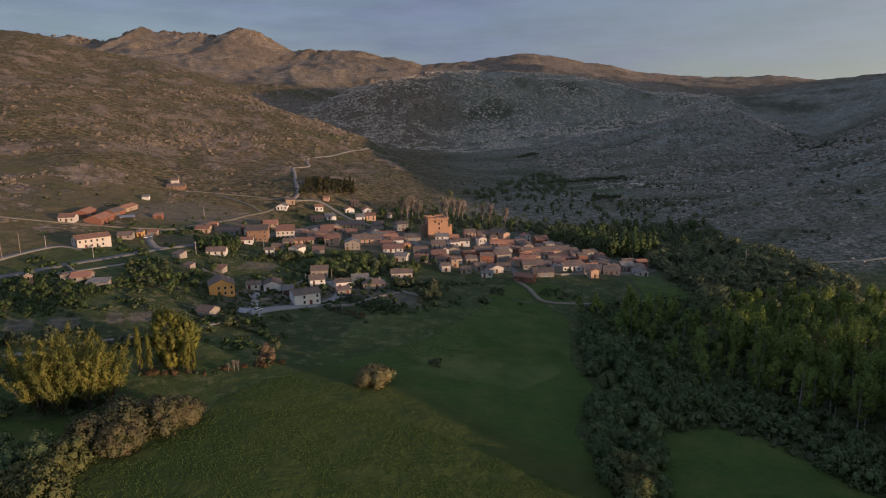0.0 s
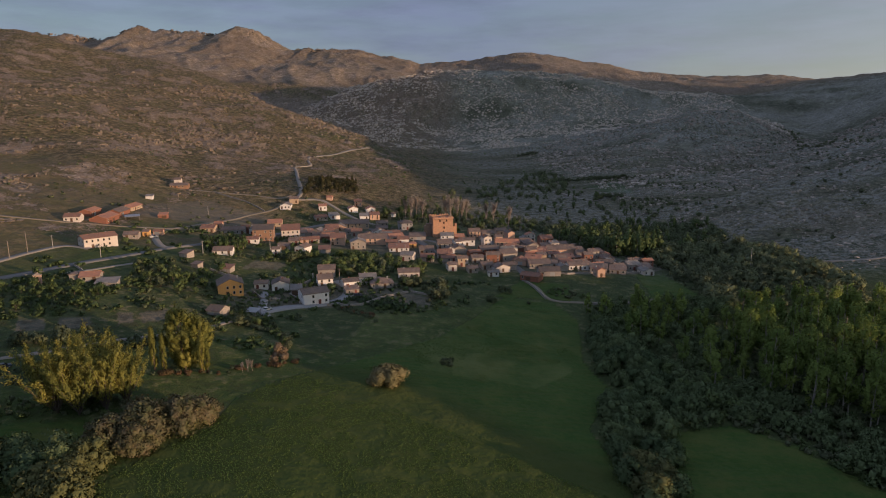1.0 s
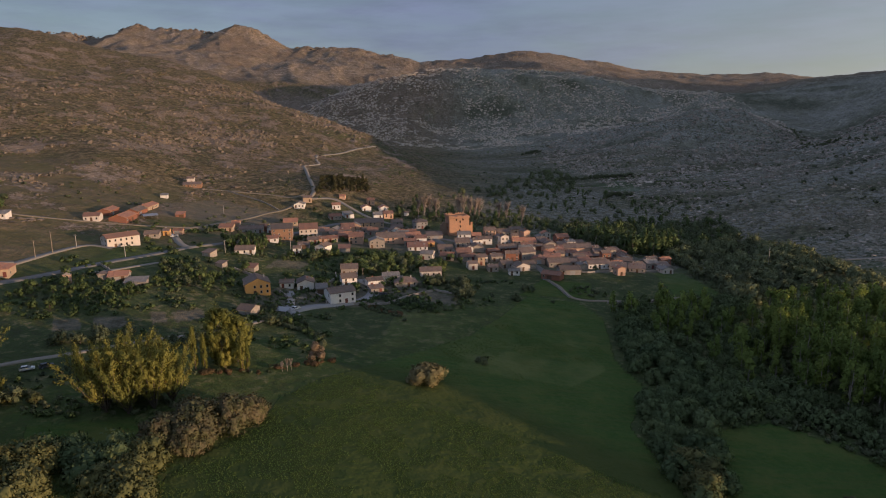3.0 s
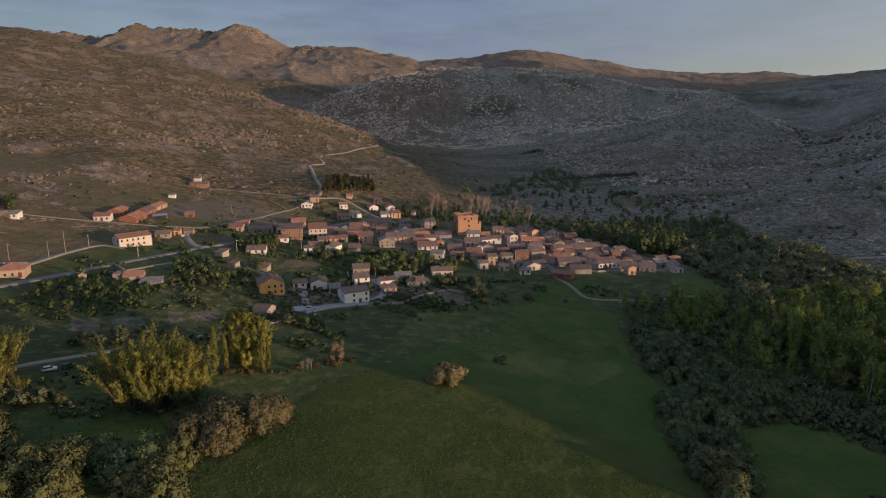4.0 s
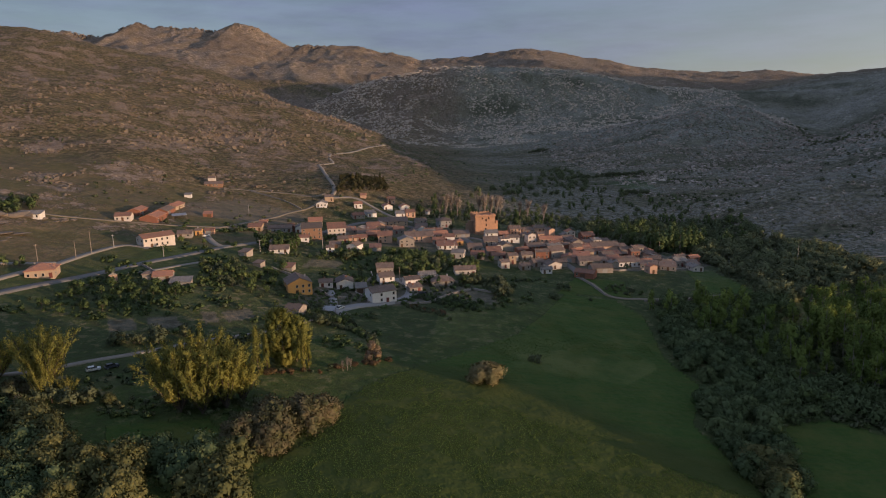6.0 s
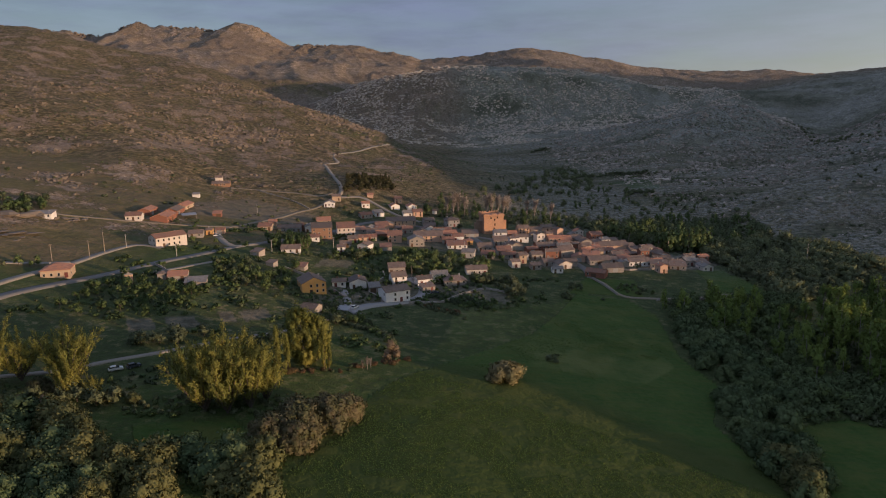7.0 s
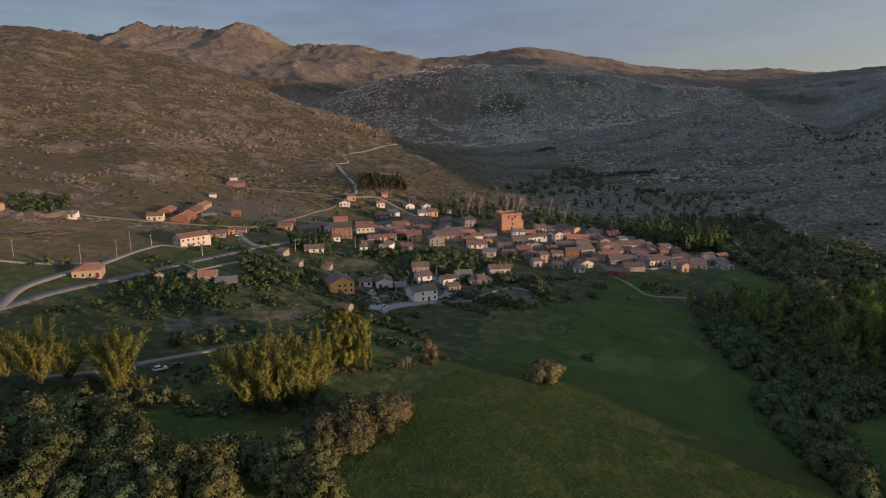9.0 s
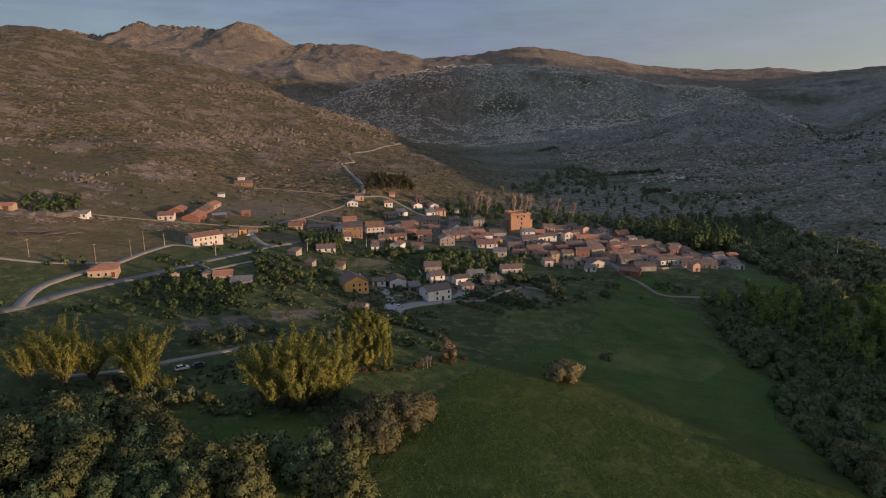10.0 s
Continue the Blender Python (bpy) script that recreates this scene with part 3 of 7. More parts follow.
def tile_material(name, a, b, c):
    m, nt, bsdf = material(name)
    p = object_coords(nt)
    info = nt.nodes.new("ShaderNodeObjectInfo").outputs["Random"]
    cell = voronoi(nt, p, 3.2, "F1", "Color")
    col = mixed(nt, ramp(nt, cell, [(0.2, 0.0), (0.8, 1.0)]), a, b)
    col = mixed(nt, ramp(nt, noise_tex(nt, p, 0.45, 5, 0.65), [(0.42, 0.0), (0.7, 0.85)]), col, c)
    col = mixed(nt, maths(nt, "MULTIPLY", info, 0.4), col, c)
    nt.links.new(col, bsdf.inputs["Base Color"])
    bsdf.inputs["Roughness"].default_value = 0.9
    w = node(nt, "TexWave", Scale=1.6, Distortion=2.5)
    nt.links.new(p, w.inputs["Vector"])
    bump(nt, bsdf, maths(nt, "ADD", w.outputs["Fac"], maths(nt, "MULTIPLY", noise_tex(nt, p, 2.0, 4), 0.8)), 0.6, 0.1)
    return m


TILES = {
    "brown": tile_material("weathered_brown_tiles", (0.275, 0.195, 0.152), (0.215, 0.16, 0.13), (0.15, 0.118, 0.098)),
    "red": tile_material("red_clay_tiles", (0.35, 0.165, 0.11), (0.28, 0.145, 0.1), (0.2, 0.13, 0.1)),
    "orange": tile_material("new_orange_tiles", (0.52, 0.235, 0.14), (0.45, 0.21, 0.13), (0.34, 0.195, 0.14)),
    "dark": tile_material("dark_brown_tiles", (0.17, 0.13, 0.11), (0.14, 0.11, 0.095), (0.105, 0.09, 0.08)),
    "grey": tile_material("grey_fibre_sheets", (0.30, 0.28, 0.26), (0.25, 0.235, 0.22), (0.17, 0.155, 0.14)),
}


def plain_material(name, color, rough=0.7, metal=0.0, vary=0.25, size=2.0):
    m, nt, bsdf = material(name)
    n = noise_tex(nt, object_coords(nt), size, 5, 0.65)
    dark = tuple(c * (1 - vary) for c in color)
    nt.links.new(mixed(nt, n, dark, color), bsdf.inputs["Base Color"])
    bsdf.inputs["Roughness"].default_value = rough
    bsdf.inputs["Metallic"].default_value = metal
    bump(nt, bsdf, n, 0.2, 0.03)
    return m


GLASS = plain_material("dark_window_glass", (0.022, 0.024, 0.028), 0.12, 0.0, 0.2)
FRAME = plain_material("pale_window_surround", (0.46, 0.43, 0.38), 0.8)
TIMBER = plain_material("old_dark_timber", (0.13, 0.075, 0.045), 0.8)
RED_PAINT = plain_material("red_painted_door", (0.17, 0.05, 0.04), 0.6)
METAL = plain_material("galvanised_metal", (0.42, 0.43, 0.44), 0.5, 0.6)
WOOD_POLE = plain_material("weathered_wood_pole", (0.30, 0.25, 0.20), 0.9)
CONCRETE = plain_material("pale_concrete", (0.42, 0.40, 0.37), 0.9)

# shared small meshes: a window's surround and pane, doors, chimneys
WINDOW_ME = mesh_of("window", *boxes((-0.58, 0.58, -0.09, 0.05, -0.74, -0.58), (-0.54, 0.54, -0.06, 0.05, 0.54, 0.68),
                                     (-0.54, -0.40, -0.06, 0.05, -0.58, 0.54), (0.40, 0.54, -0.06, 0.05, -0.58, 0.54)), FRAME)
PANE_ME = mesh_of("pane", *boxes((-0.40, 0.40, -0.02, 0.04, -0.58, 0.54)), GLASS)
DOOR_ME = {k: mesh_of("door", *boxes((-0.55, 0.55, -0.05, 0.05, 0, 2.1), (-0.65, -0.55, -0.09, 0.05, 0, 2.2), (0.55, 0.65, -0.09, 0.05, 0, 2.2),
                                     (-0.65, 0.65, -0.09, 0.05, 2.1, 2.25)), mm) for k, mm in (("wood", TIMBER), ("red", RED_PAINT))}
GARAGE_ME = {k: mesh_of("garage_door", *boxes((-1.3, 1.3, -0.05, 0.05, 0, 2.3), (-1.42, -1.3, -0.08, 0.05, 0, 2.4), (1.3, 1.42, -0.08, 0.05, 0, 2.4)), mm)
             for k, mm in (("metal", METAL), ("wood", TIMBER))}
CHIMNEY_ME = [mesh_of("chimney", *boxes((-0.3, 0.3, -0.25, 0.25, -1.0, 0.6), (-0.37, 0.37, -0.32, 0.32, 0.6, 0.7), (-0.22, 0.22, -0.16, 0.16, 0.7, 0.85)), WALLS[k])
              for k in ("stone", "brickred", "grey")]


def slab(p0, p1, p2, p3, t):
    """A roof plane: four corners, thickened downwards."""
    n = (Vector(p1) - Vector(p0)).cross(Vector(p3) - Vector(p0)).normalized() * t
    top = [Vector(p) for p in (p0, p1, p2, p3)]
    return [tuple(v - n) for v in top] + [tuple(v) for v in top], list(BOX_FACES)


def join(*shapes):
    vs, fs = [], []
    for v, f in shapes:
        k = len(vs)
        vs += list(v)
        fs += [tuple(i + k for i in q) for q in f]
    return vs, fs


def roof_shape(kind, w, d, h, pitch):
    a, b, o = w / 2, d / 2, 0.4
    if kind == "gable":
        r, e = b * pitch, o * pitch
        sh = [slab((-a - o, -b - o, h - e), (a + o, -b - o, h - e), (a + o, 0, h + r), (-a - o, 0, h + r), 0.16),
              slab((a + o, b + o, h - e), (-a - o, b + o, h - e), (-a - o, 0, h + r), (a + o, 0, h + r), 0.16),
              boxes((-a - o, a + o, -0.16, 0.16, h + r - 0.06, h + r + 0.1))]
    elif kind == "gabley":
        r, e = a * pitch, o * pitch
        sh = [slab((-a - o, b + o, h - e), (-a - o, -b - o, h - e), (0, -b - o, h + r), (0, b + o, h + r), 0.16),
              slab((a + o, -b - o, h - e), (a + o, b + o, h - e), (0, b + o, h + r), (0, -b - o, h + r), 0.16),
              boxes((-0.16, 0.16, -b - o, b + o, h + r - 0.06, h + r + 0.1))]
    elif kind == "hip":
        e, q = o * pitch, min(a, b)
        r, k = q * pitch, max(a - q, 0.05)
        A, B = a + o, b + o
        vs = [(-A, -B, h - e), (A, -B, h - e), (A, B, h - e), (-A, B, h - e), (-k, 0, h + r), (k, 0, h + r),
              (-A, -B, h - e - 0.16), (A, -B, h - e - 0.16), (A, B, h - e - 0.16), (-A, B, h - e - 0.16)]
        sh = [(vs, [(0, 1, 5, 4), (1, 2, 5), (2, 3, 4, 5), (3, 0, 4), (0, 6, 7, 1), (1, 7, 8, 2), (2, 8, 9, 3), (3, 9, 6, 0), (9, 8, 7, 6)])]
    else:
        r = d * 0.22
        sh = [slab((-a - o, -b - o, h - 0.08), (a + o, -b - o, h - 0.08), (a + o, b + o, h + r + 0.08), (-a - o, b + o, h + r + 0.08), 0.14)]
    return join(*sh)


def wall_shape(kind, w, d, h, pitch):
    a, b, z = w / 2, d / 2, -2.0
    lo = 0.17
    if kind == "gable":
        r = b * pitch
        vs = [(-a, -b, z), (a, -b, z), (a, b, z), (-a, b, z), (-a, -b, h - lo), (a, -b, h - lo), (a, b, h - lo), (-a, b, h - lo), (-a, 0, h + r - lo), (a, 0, h + r - lo)]
        fs = [(0, 3, 2, 1), (0, 1, 5, 4), (2, 3, 7, 6), (1, 2, 6, 9, 5), (3, 0, 4, 8, 7), (4, 5, 9, 8), (6, 7, 8, 9)]
    elif kind == "gabley":
        r = a * pitch
        vs = [(-a, -b, z), (a, -b, z), (a, b, z), (-a, b, z), (-a, -b, h - lo), (a, -b, h - lo), (a, b, h - lo), (-a, b, h - lo), (0, -b, h + r - lo), (0, b, h + r - lo)]
        fs = [(0, 3, 2, 1), (0, 1, 5, 8, 4), (1, 2, 6, 5), (2, 3, 7, 9, 6), (3, 0, 4, 7), (5, 6, 9, 8), (7, 4, 8, 9)]
    elif kind == "hip":
        return boxes((-a, a, -b, b, z, h - lo))
    else:
        r = d * 0.22
        vs = [(-a, -b, z), (a, -b, z), (a, b, z), (-a, b, z), (-a, -b, h - lo), (a, -b, h - lo), (a, b, h + r - lo), (-a, b, h + r - lo)]
        fs = list(BOX_FACES)
    return vs, fs


WALL_WORDS = {"white": "white plastered", "cream": "cream plastered", "peach": "peach plastered", "ochre": "ochre plastered", "orange": "bright orange plastered",
              "grey": "grey rendered", "stone": "granite rubble", "brickred": "red brick", "brickbrown": "brown brick"}
TILE_WORDS = {"brown": "weathered brown tiles", "red": "red clay tiles", "orange": "orange clay tiles", "dark": "dark brown tiles", "grey": "grey fibre sheeting"}
ROOF_WORDS = {"gable": "gabled roof", "gabley": "gabled roof", "hip": "hipped roof", "shed": "single-pitch roof"}
picks = random.Random(7)


def window(parent, x, y, z, turn):
    w = part("window", WINDOW_ME, parent, pose(x, y, z, 0, 0, turn))
    part("pane", PANE_ME, w)
    return w


def house(x, y, turn, w, d, h, roof, walls, tiles, storeys):
    """A village house; its front looks along -y before it is turned. With no storeys it is a shed with one big door."""
    zs = ground_z(np.array([x - w / 3, x + w / 3, x]), np.array([y, y, y - d / 3]))
    pitch = picks.uniform(0.36, 0.46)
    word = "shed" if storeys == 0 else "house"
    ob = thing(word, x, y, float(zs.min()) + 0.2, turn, "%s %s, %s of %s" % (WALL_WORDS[walls], word, ROOF_WORDS[roof], TILE_WORDS[tiles]), word, "village " + word + "s")
    part("wall", mesh_of("wall", *wall_shape(roof, w, d, h, pitch), WALLS[walls]), ob)
    part("roof", mesh_of("roof", *roof_shape(roof, w, d, h, pitch), TILES[tiles]), ob)
    a, b = w / 2, d / 2
    if storeys == 0:
        if w > 5:
            part("garage_door", GARAGE_ME[picks.choice(("metal", "wood"))], ob, pose(picks.uniform(-0.2, 0.2) * w, -b - 0.02, -0.1))
        if w > 8:
            window(ob, -0.36 * w, -b - 0.02, min(1.8, h - 1.2), 0)
        return ob
    cols = max(1, int(w / 2.7))
    floors = [1.5] if storeys == 1 else [1.5 + k * (h - 0.5) / storeys for k in range(storeys)]
    door_col = picks.randrange(cols)
    for k, z in enumerate(floors):
        if z + 0.9 > h - 0.1:
            z = h - 1.05
        for c in range(cols):
            px = -a + w * (c + 0.5) / cols
            if k == 0 and c == door_col:
                part("door", DOOR_ME[picks.choice(("wood", "wood", "wood", "red"))], ob, pose(px, -b - 0.02, -0.05))
            elif picks.random() < 0.7:
                window(ob, px, -b - 0.02, z, 0)
        for side, sx in ((-90, -a - 0.02), (90, a + 0.02)):
            for c in range(max(1, int(d / 4.2))):
                if picks.random() < 0.45:
                    window(ob, sx, -b + d * (c + 0.5) / max(1, int(d / 4.2)), z, side)
    for k in range(picks.choice((1, 1, 2))):
        cx = picks.uniform(-0.35, 0.35) * w
        top = h + (0.25 * min(w, d) * pitch if roof != "shed" else 0.3)
        part("chimney", picks.choice(CHIMNEY_ME), ob, pose(cx, picks.uniform(0.05, 0.2) * d, top + 0.25))
    return ob


# ---- the castle tower ----
def tower():
    m, nt, bsdf = material("tower_masonry")
    p = object_coords(nt)
    br = node(nt, "TexBrick", Scale=1.0)
    br.inputs["Brick Width"].default_value, br.inputs["Row Height"].default_value, br.inputs["Mortar Size"].default_value = 0.9, 0.42, 0.03
    mp = node(nt, "Mapping", Rotation=(radians(90), 0, 0))
    nt.links.new(p, mp.inputs["Vector"])
    nt.links.new(mp.outputs[0], br.inputs["Vector"])
    br.inputs["Color1"].default_value, br.inputs["Color2"].default_value, br.inputs["Mortar"].default_value = (0.53, 0.295, 0.18, 1), (0.45, 0.255, 0.16, 1), (0.32, 0.2, 0.135, 1)
    col = mixed(nt, ramp(nt, noise_tex(nt, p, 0.35, 6, 0.65), [(0.4, 0.0), (0.75, 0.7)]), br.outputs["Color"], (0.36, 0.235, 0.16))
    nt.links.new(col, bsdf.inputs["Base Color"])
    bsdf.inputs["Roughness"].default_value = 0.95
    bump(nt, bsdf, noise_tex(nt, p, 1.6, 6, 0.7), 0.6, 0.25)
    x, y, turn = -8.0, 458.6, 12.6
    z = ground_at(x, y - 7) - 0.4
    ob = thing("castle_tower", x, y, z, turn, "square medieval masonry keep with worn corbelled battlements", "tower")
    a, b, h = 7.2, 6.8, 13.4
    rng = random.Random(3)
    # slightly battered body with uneven courses at its corners
    vs, fs = [], []
    levels = 9
    for k in range(levels + 1):
        s = 1.0 + 0.018 * (1 - k / levels)
        zz = -3 + (h + 3) * k / levels
        vs += [(sx * a * s + rng.uniform(-0.06, 0.06), sy * b * s + rng.uniform(-0.06, 0.06), zz) for sx, sy in ((-1, -1), (1, -1), (1, 1), (-1, 1))]
    for k in range(levels):
        for i in range(4):
            j = (i + 1) % 4
            fs.append((4 * k + i, 4 * k + j, 4 * k + 4 + j, 4 * k + 4 + i))
    fs.append(tuple(4 * levels + i for i in range(4)))
    part("wall", mesh_of("wall", vs, fs, m), ob)
    part("parapet", mesh_of("parapet", *boxes((-a - 0.5, a + 0.5, -b - 0.5, -b + 0.4, h, h + 0.95), (-a - 0.5, a + 0.5, b - 0.4, b + 0.5, h, h + 0.9),
                                              (-a - 0.5, -a + 0.4, -b + 0.4, b - 0.4, h, h + 0.9), (a - 0.4, a + 0.5, -b + 0.4, b - 0.4, h, h + 0.95)), m), ob)
    corbel = mesh_of("corbel", *join(boxes((-0.22, 0.22, -0.45, 0.3, -0.45, 0.0)), boxes((-0.2, 0.2, -0.22, 0.3, -0.9, -0.45))), m)
    merlon = mesh_of("merlon", *boxes((-0.55, 0.55, -0.36, 0.36, 0, 0.75), (-0.4, 0.4, -0.3, 0.3, 0.75, 0.92)), m)
    for k in range(15):
        px = -a + 0.2 + (2 * a - 0.4) * k / 14
        part("corbel", corbel, ob, pose(px, -b, h))
        part("corbel", corbel, ob, pose(-a, -b + (2 * b) * k / 14, h, 0, 0, -90))
        if k < 8:
            q = -a + 1.0 + (2 * a - 2) * k / 7
            if k not in (2, 5):
                part("merlon", merlon, ob, pose(q, -b - 0.05, h + 0.9))
            if k not in (3,):
                part("merlon", merlon, ob, pose(q, b + 0.05, h + 0.88))
            part("merlon", merlon, ob, pose(-a - 0.05, q * b / a, h + 0.88, 0, 0, 90))
    # dark glass plates set on the wall stand for the shaded openings
    slit = mesh_of("loophole", *boxes((-0.45, 0.45, -0.05, 0.06, -0.75, 0.75)), GLASS)
    for px, pz in ((0.6, 10.6), (0.7, 7.2), (-2.2, 12.1), (2.6, 12.2), (0.2, 4.2)):
        part("loophole", slit, ob, pose(px, -b * 1.012 - 0.06, pz))
    # broken curtain walls on both flanks
    part("curtain_wall", mesh_of("curtain_wall", *boxes((-a - 5.5, -a - 0.1, -1.5, 0.2, -3, 8.2), (-a - 4.0, -a - 0.1, -1.5, 0.2, 8.2, 9.6)), WALLS["tower"]), ob)
    part("curtain_wall", mesh_of("curtain_wall", *boxes((a + 0.1, a + 4.6, 1.0, 2.6, -3, 6.6), (a + 3.2, a + 4.6, 1.0, 2.6, 6.6, 8.6), (a + 0.1, a + 1.2, 1.0, 2.6, 6.6, 7.6)), m), ob)


tower()

# ---- houses of the village ----
house(-120.5, 404.7, 10, 12.6, 13.1, 7.4, "gable", "brickbrown", "dark", 3)
house(-123.0, 388.6, 10, 7.4, 6.8, 2.8, "gable", "white", "red", 1)
house(-131.6, 474.6, 10, 9.9, 11.6, 4.6, "gable", "ochre", "orange", 2)
house(-108.3, 425.2, 12, 11.7, 14.1, 5.7, "gable", "cream", "red", 2)
house(-100.1, 398.5, 8, 6.2, 7.3, 2.6, "gable", "stone", "brown", 1)
house(-94.9, 404.3, 14, 5.3, 5.6, 2.6, "gable", "peach", "red", 1)
house(-89.5, 409.5, 12, 6.2, 6.4, 2.6, "gable", "stone", "red", 1)
house(-89.9, 377.9, -20, 6.8, 8.1, 3.7, "gabley", "white", "brown", 1)
house(-101.9, 362.7, 5, 4.4, 5.2, 4.2, "gable", "white", "brown", 2)
house(-128.1, 351.0, 8, 10.1, 7.9, 2.6, "gable", "white", "brown", 1)
house(-88.0, 465.0, 15, 9.3, 11.1, 4.6, "gable", "peach", "red", 1)
house(-74.5, 410.7, 5, 9.0, 10.7, 4.8, "gable", "peach", "red", 2)
house(-75.6, 494.7, 6, 22.5, 13.2, 4.0, "gable", "ochre", "brown", 2)
house(-53.1, 420.1, 6, 18.7, 12.2, 4.2, "gable", "peach", "brown", 2)
house(-43.5, 450.7, 6, 12.6, 8.2, 2.9, "gable", "stone", "red", 1)
house(-33.4, 423.3, 8, 7.6, 7.9, 3.1, "gable", "white", "red", 1)
house(-26.6, 412.1, 10, 4.9, 5.8, 2.8, "hip", "orange", "orange", 1)
house(-34.5, 401.9, 6, 12.5, 8.1, 2.4, "shed", "white", "red", 1)
house(-36.0, 492.0, 8, 10.8, 11.2, 5.2, "hip", "grey", "dark", 2)
house(-107.2, 534.5, 12, 6.6, 7.7, 3.3, "gable", "white", "orange", 1)
house(-83.9, 545.0, 20, 7.6, 9.1, 3.3, "gabley", "white", "orange", 1)
house(-82.1, 566.8, 15, 6.3, 7.4, 4.2, "gable", "peach", "orange", 2)
house(-69.6, 553.6, 14, 8.2, 9.8, 3.7, "gabley", "white", "orange", 1)
house(-72.1, 527.2, 12, 7.3, 8.6, 2.9, "gable", "white", "grey", 1)
house(-64.0, 531.1, 14, 7.8, 9.2, 4.0, "gable", "peach", "red", 2)
house(-49.4, 547.0, 0, 3.7, 4.5, 2.6, "gable", "white", "brown", 0)
house(-104.7, 510.8, 25, 9.6, 7.5, 2.8, "gable", "stone", "red", 1)
house(-95.2, 518.7, 25, 7.6, 7.9, 2.6, "shed", "white", "grey", 1)
house(-135.7, 527.0, 5, 8.4, 10.1, 3.1, "gabley", "white", "grey", 1)
house(-131.9, 539.4, 10, 7.2, 8.4, 3.7, "gable", "ochre", "brown", 1)
house(-105.4, 559.0, 0, 4.8, 5.6, 2.4, "gable", "peach", "orange", 0)
house(-157.8, 411.5, 4, 8.5, 8.8, 2.9, "gable", "ochre", "red", 1)
house(-143.7, 417.2, 6, 14.9, 7.7, 3.1, "gable", "grey", "brown", 1)
house(-137.8, 422.9, 6, 4.3, 5.1, 3.9, "gable", "brickred", "red", 0)
house(-158.2, 431.0, 6, 4.9, 5.7, 2.8, "gable", "peach", "orange", 1)
house(-131.5, 423.3, 8, 6.7, 8.1, 3.9, "gabley", "white", "grey", 1)
house(-230.0, 386.5, 12, 8.9, 8.0, 3.1, "gable", "cream", "red", 1)
house(-231.5, 408.0, 97, 16.0, 7.5, 3.3, "gable", "brickred", "orange", 0)
house(-217.5, 398.0, 95, 19.0, 10.0, 3.5, "gable", "brickred", "orange", 0)
house(-219.5, 419.5, 95, 17.0, 8.6, 3.2, "gable", "brickred", "brown", 0)
house(-221.5, 441.0, 95, 20.0, 8.0, 3.0, "gable", "ochre", "orange", 1)
house(-195.6, 431.8, 10, 5.4, 5.6, 2.2, "shed", "brickred", "orange", 0)
house(-230.2, 547.0, 12, 14.4, 9.0, 2.6, "gable", "brickbrown", "brown", 1)
house(-233.5, 552.3, 12, 5.6, 6.5, 5.0, "gable", "cream", "brown", 1)
house(-231.8, 493.0, 10, 4.9, 4.5, 2.4, "shed", "white", "grey", 0)
house(-191.5, 340.4, 48, 17.0, 8.6, 5.5, "gable", "cream", "red", 2)
house(-186.2, 367.2, 12, 7.8, 7.1, 2.4, "gable", "stone", "brown", 1)
house(-181.1, 374.8, 6, 3.5, 4.1, 3.1, "gable", "orange", "brown", 1)
house(-177.2, 382.0, 8, 5.1, 4.6, 2.4, "gable", "peach", "red", 0)
house(-208.6, 268.0, 18, 11.0, 10.6, 3.6, "hip", "ochre", "orange", 1)
house(-167.2, 274.8, 10, 3.5, 4.2, 2.6, "hip", "stone", "brown", 0)
house(-160.6, 275.6, 14, 7.8, 7.1, 2.6, "gable", "stone", "orange", 1)
house(-151.4, 271.3, 10, 8.6, 5.6, 1.7, "shed", "stone", "grey", 0)
house(-141.9, 334.0, -25, 5.6, 5.0, 2.4, "shed", "stone", "brown", 0)
house(-130.5, 318.0, -25, 4.6, 3.6, 2.2, "shed", "stone", "brown", 0)
house(-116.9, 322.3, -10, 5.7, 5.2, 2.0, "shed", "stone", "red", 0)
house(-292.5, 338.6, 8, 6.1, 5.5, 2.4, "gable", "ochre", "orange", 0)
house(-267.1, 355.1, 6, 14.0, 6.4, 2.4, "shed", "white", "grey", 1)
house(-105.5, 291.5, 22, 11.1, 12.2, 5.5, "gabley", "orange", "brown", 2)
house(-98.8, 255.9, -18, 6.5, 6.7, 2.9, "gable", "stone", "dark", 0)
house(-94.9, 306.4, 5, 6.4, 5.8, 2.8, "gable", "white", "brown", 1)
house(-86.4, 309.0, 12, 8.1, 9.5, 3.7, "gabley", "white", "dark", 1)
house(-67.1, 293.2, 28, 12.2, 9.5, 5.5, "gable", "white", "brown", 2)
house(-67.1, 321.6, 18, 7.6, 7.9, 4.0, "gable", "white", "brown", 2)
house(-68.9, 338.5, 8, 8.9, 8.1, 3.7, "gable", "stone", "brown", 1)
house(-77.6, 303.8, 12, 5.2, 5.4, 2.8, "shed", "stone", "grey", 0)
house(-51.8, 310.0, 25, 6.7, 4.4, 2.6, "shed", "stone", "brown", 1)
house(-53.9, 321.5, 20, 7.9, 6.1, 3.3, "gable", "white", "dark", 1)
house(-46.0, 329.2, 12, 8.5, 6.6, 3.9, "gable", "white", "grey", 1)
house(-38.3, 323.8, 12, 11.6, 9.0, 2.6, "hip", "stone", "brown", 1)
house(-25.4, 347.1, 6, 11.6, 7.5, 3.3, "gable", "cream", "brown", 1)
house(-3.9, 434.9, 4, 8.7, 7.9, 4.8, "gable", "white", "grey", 2)
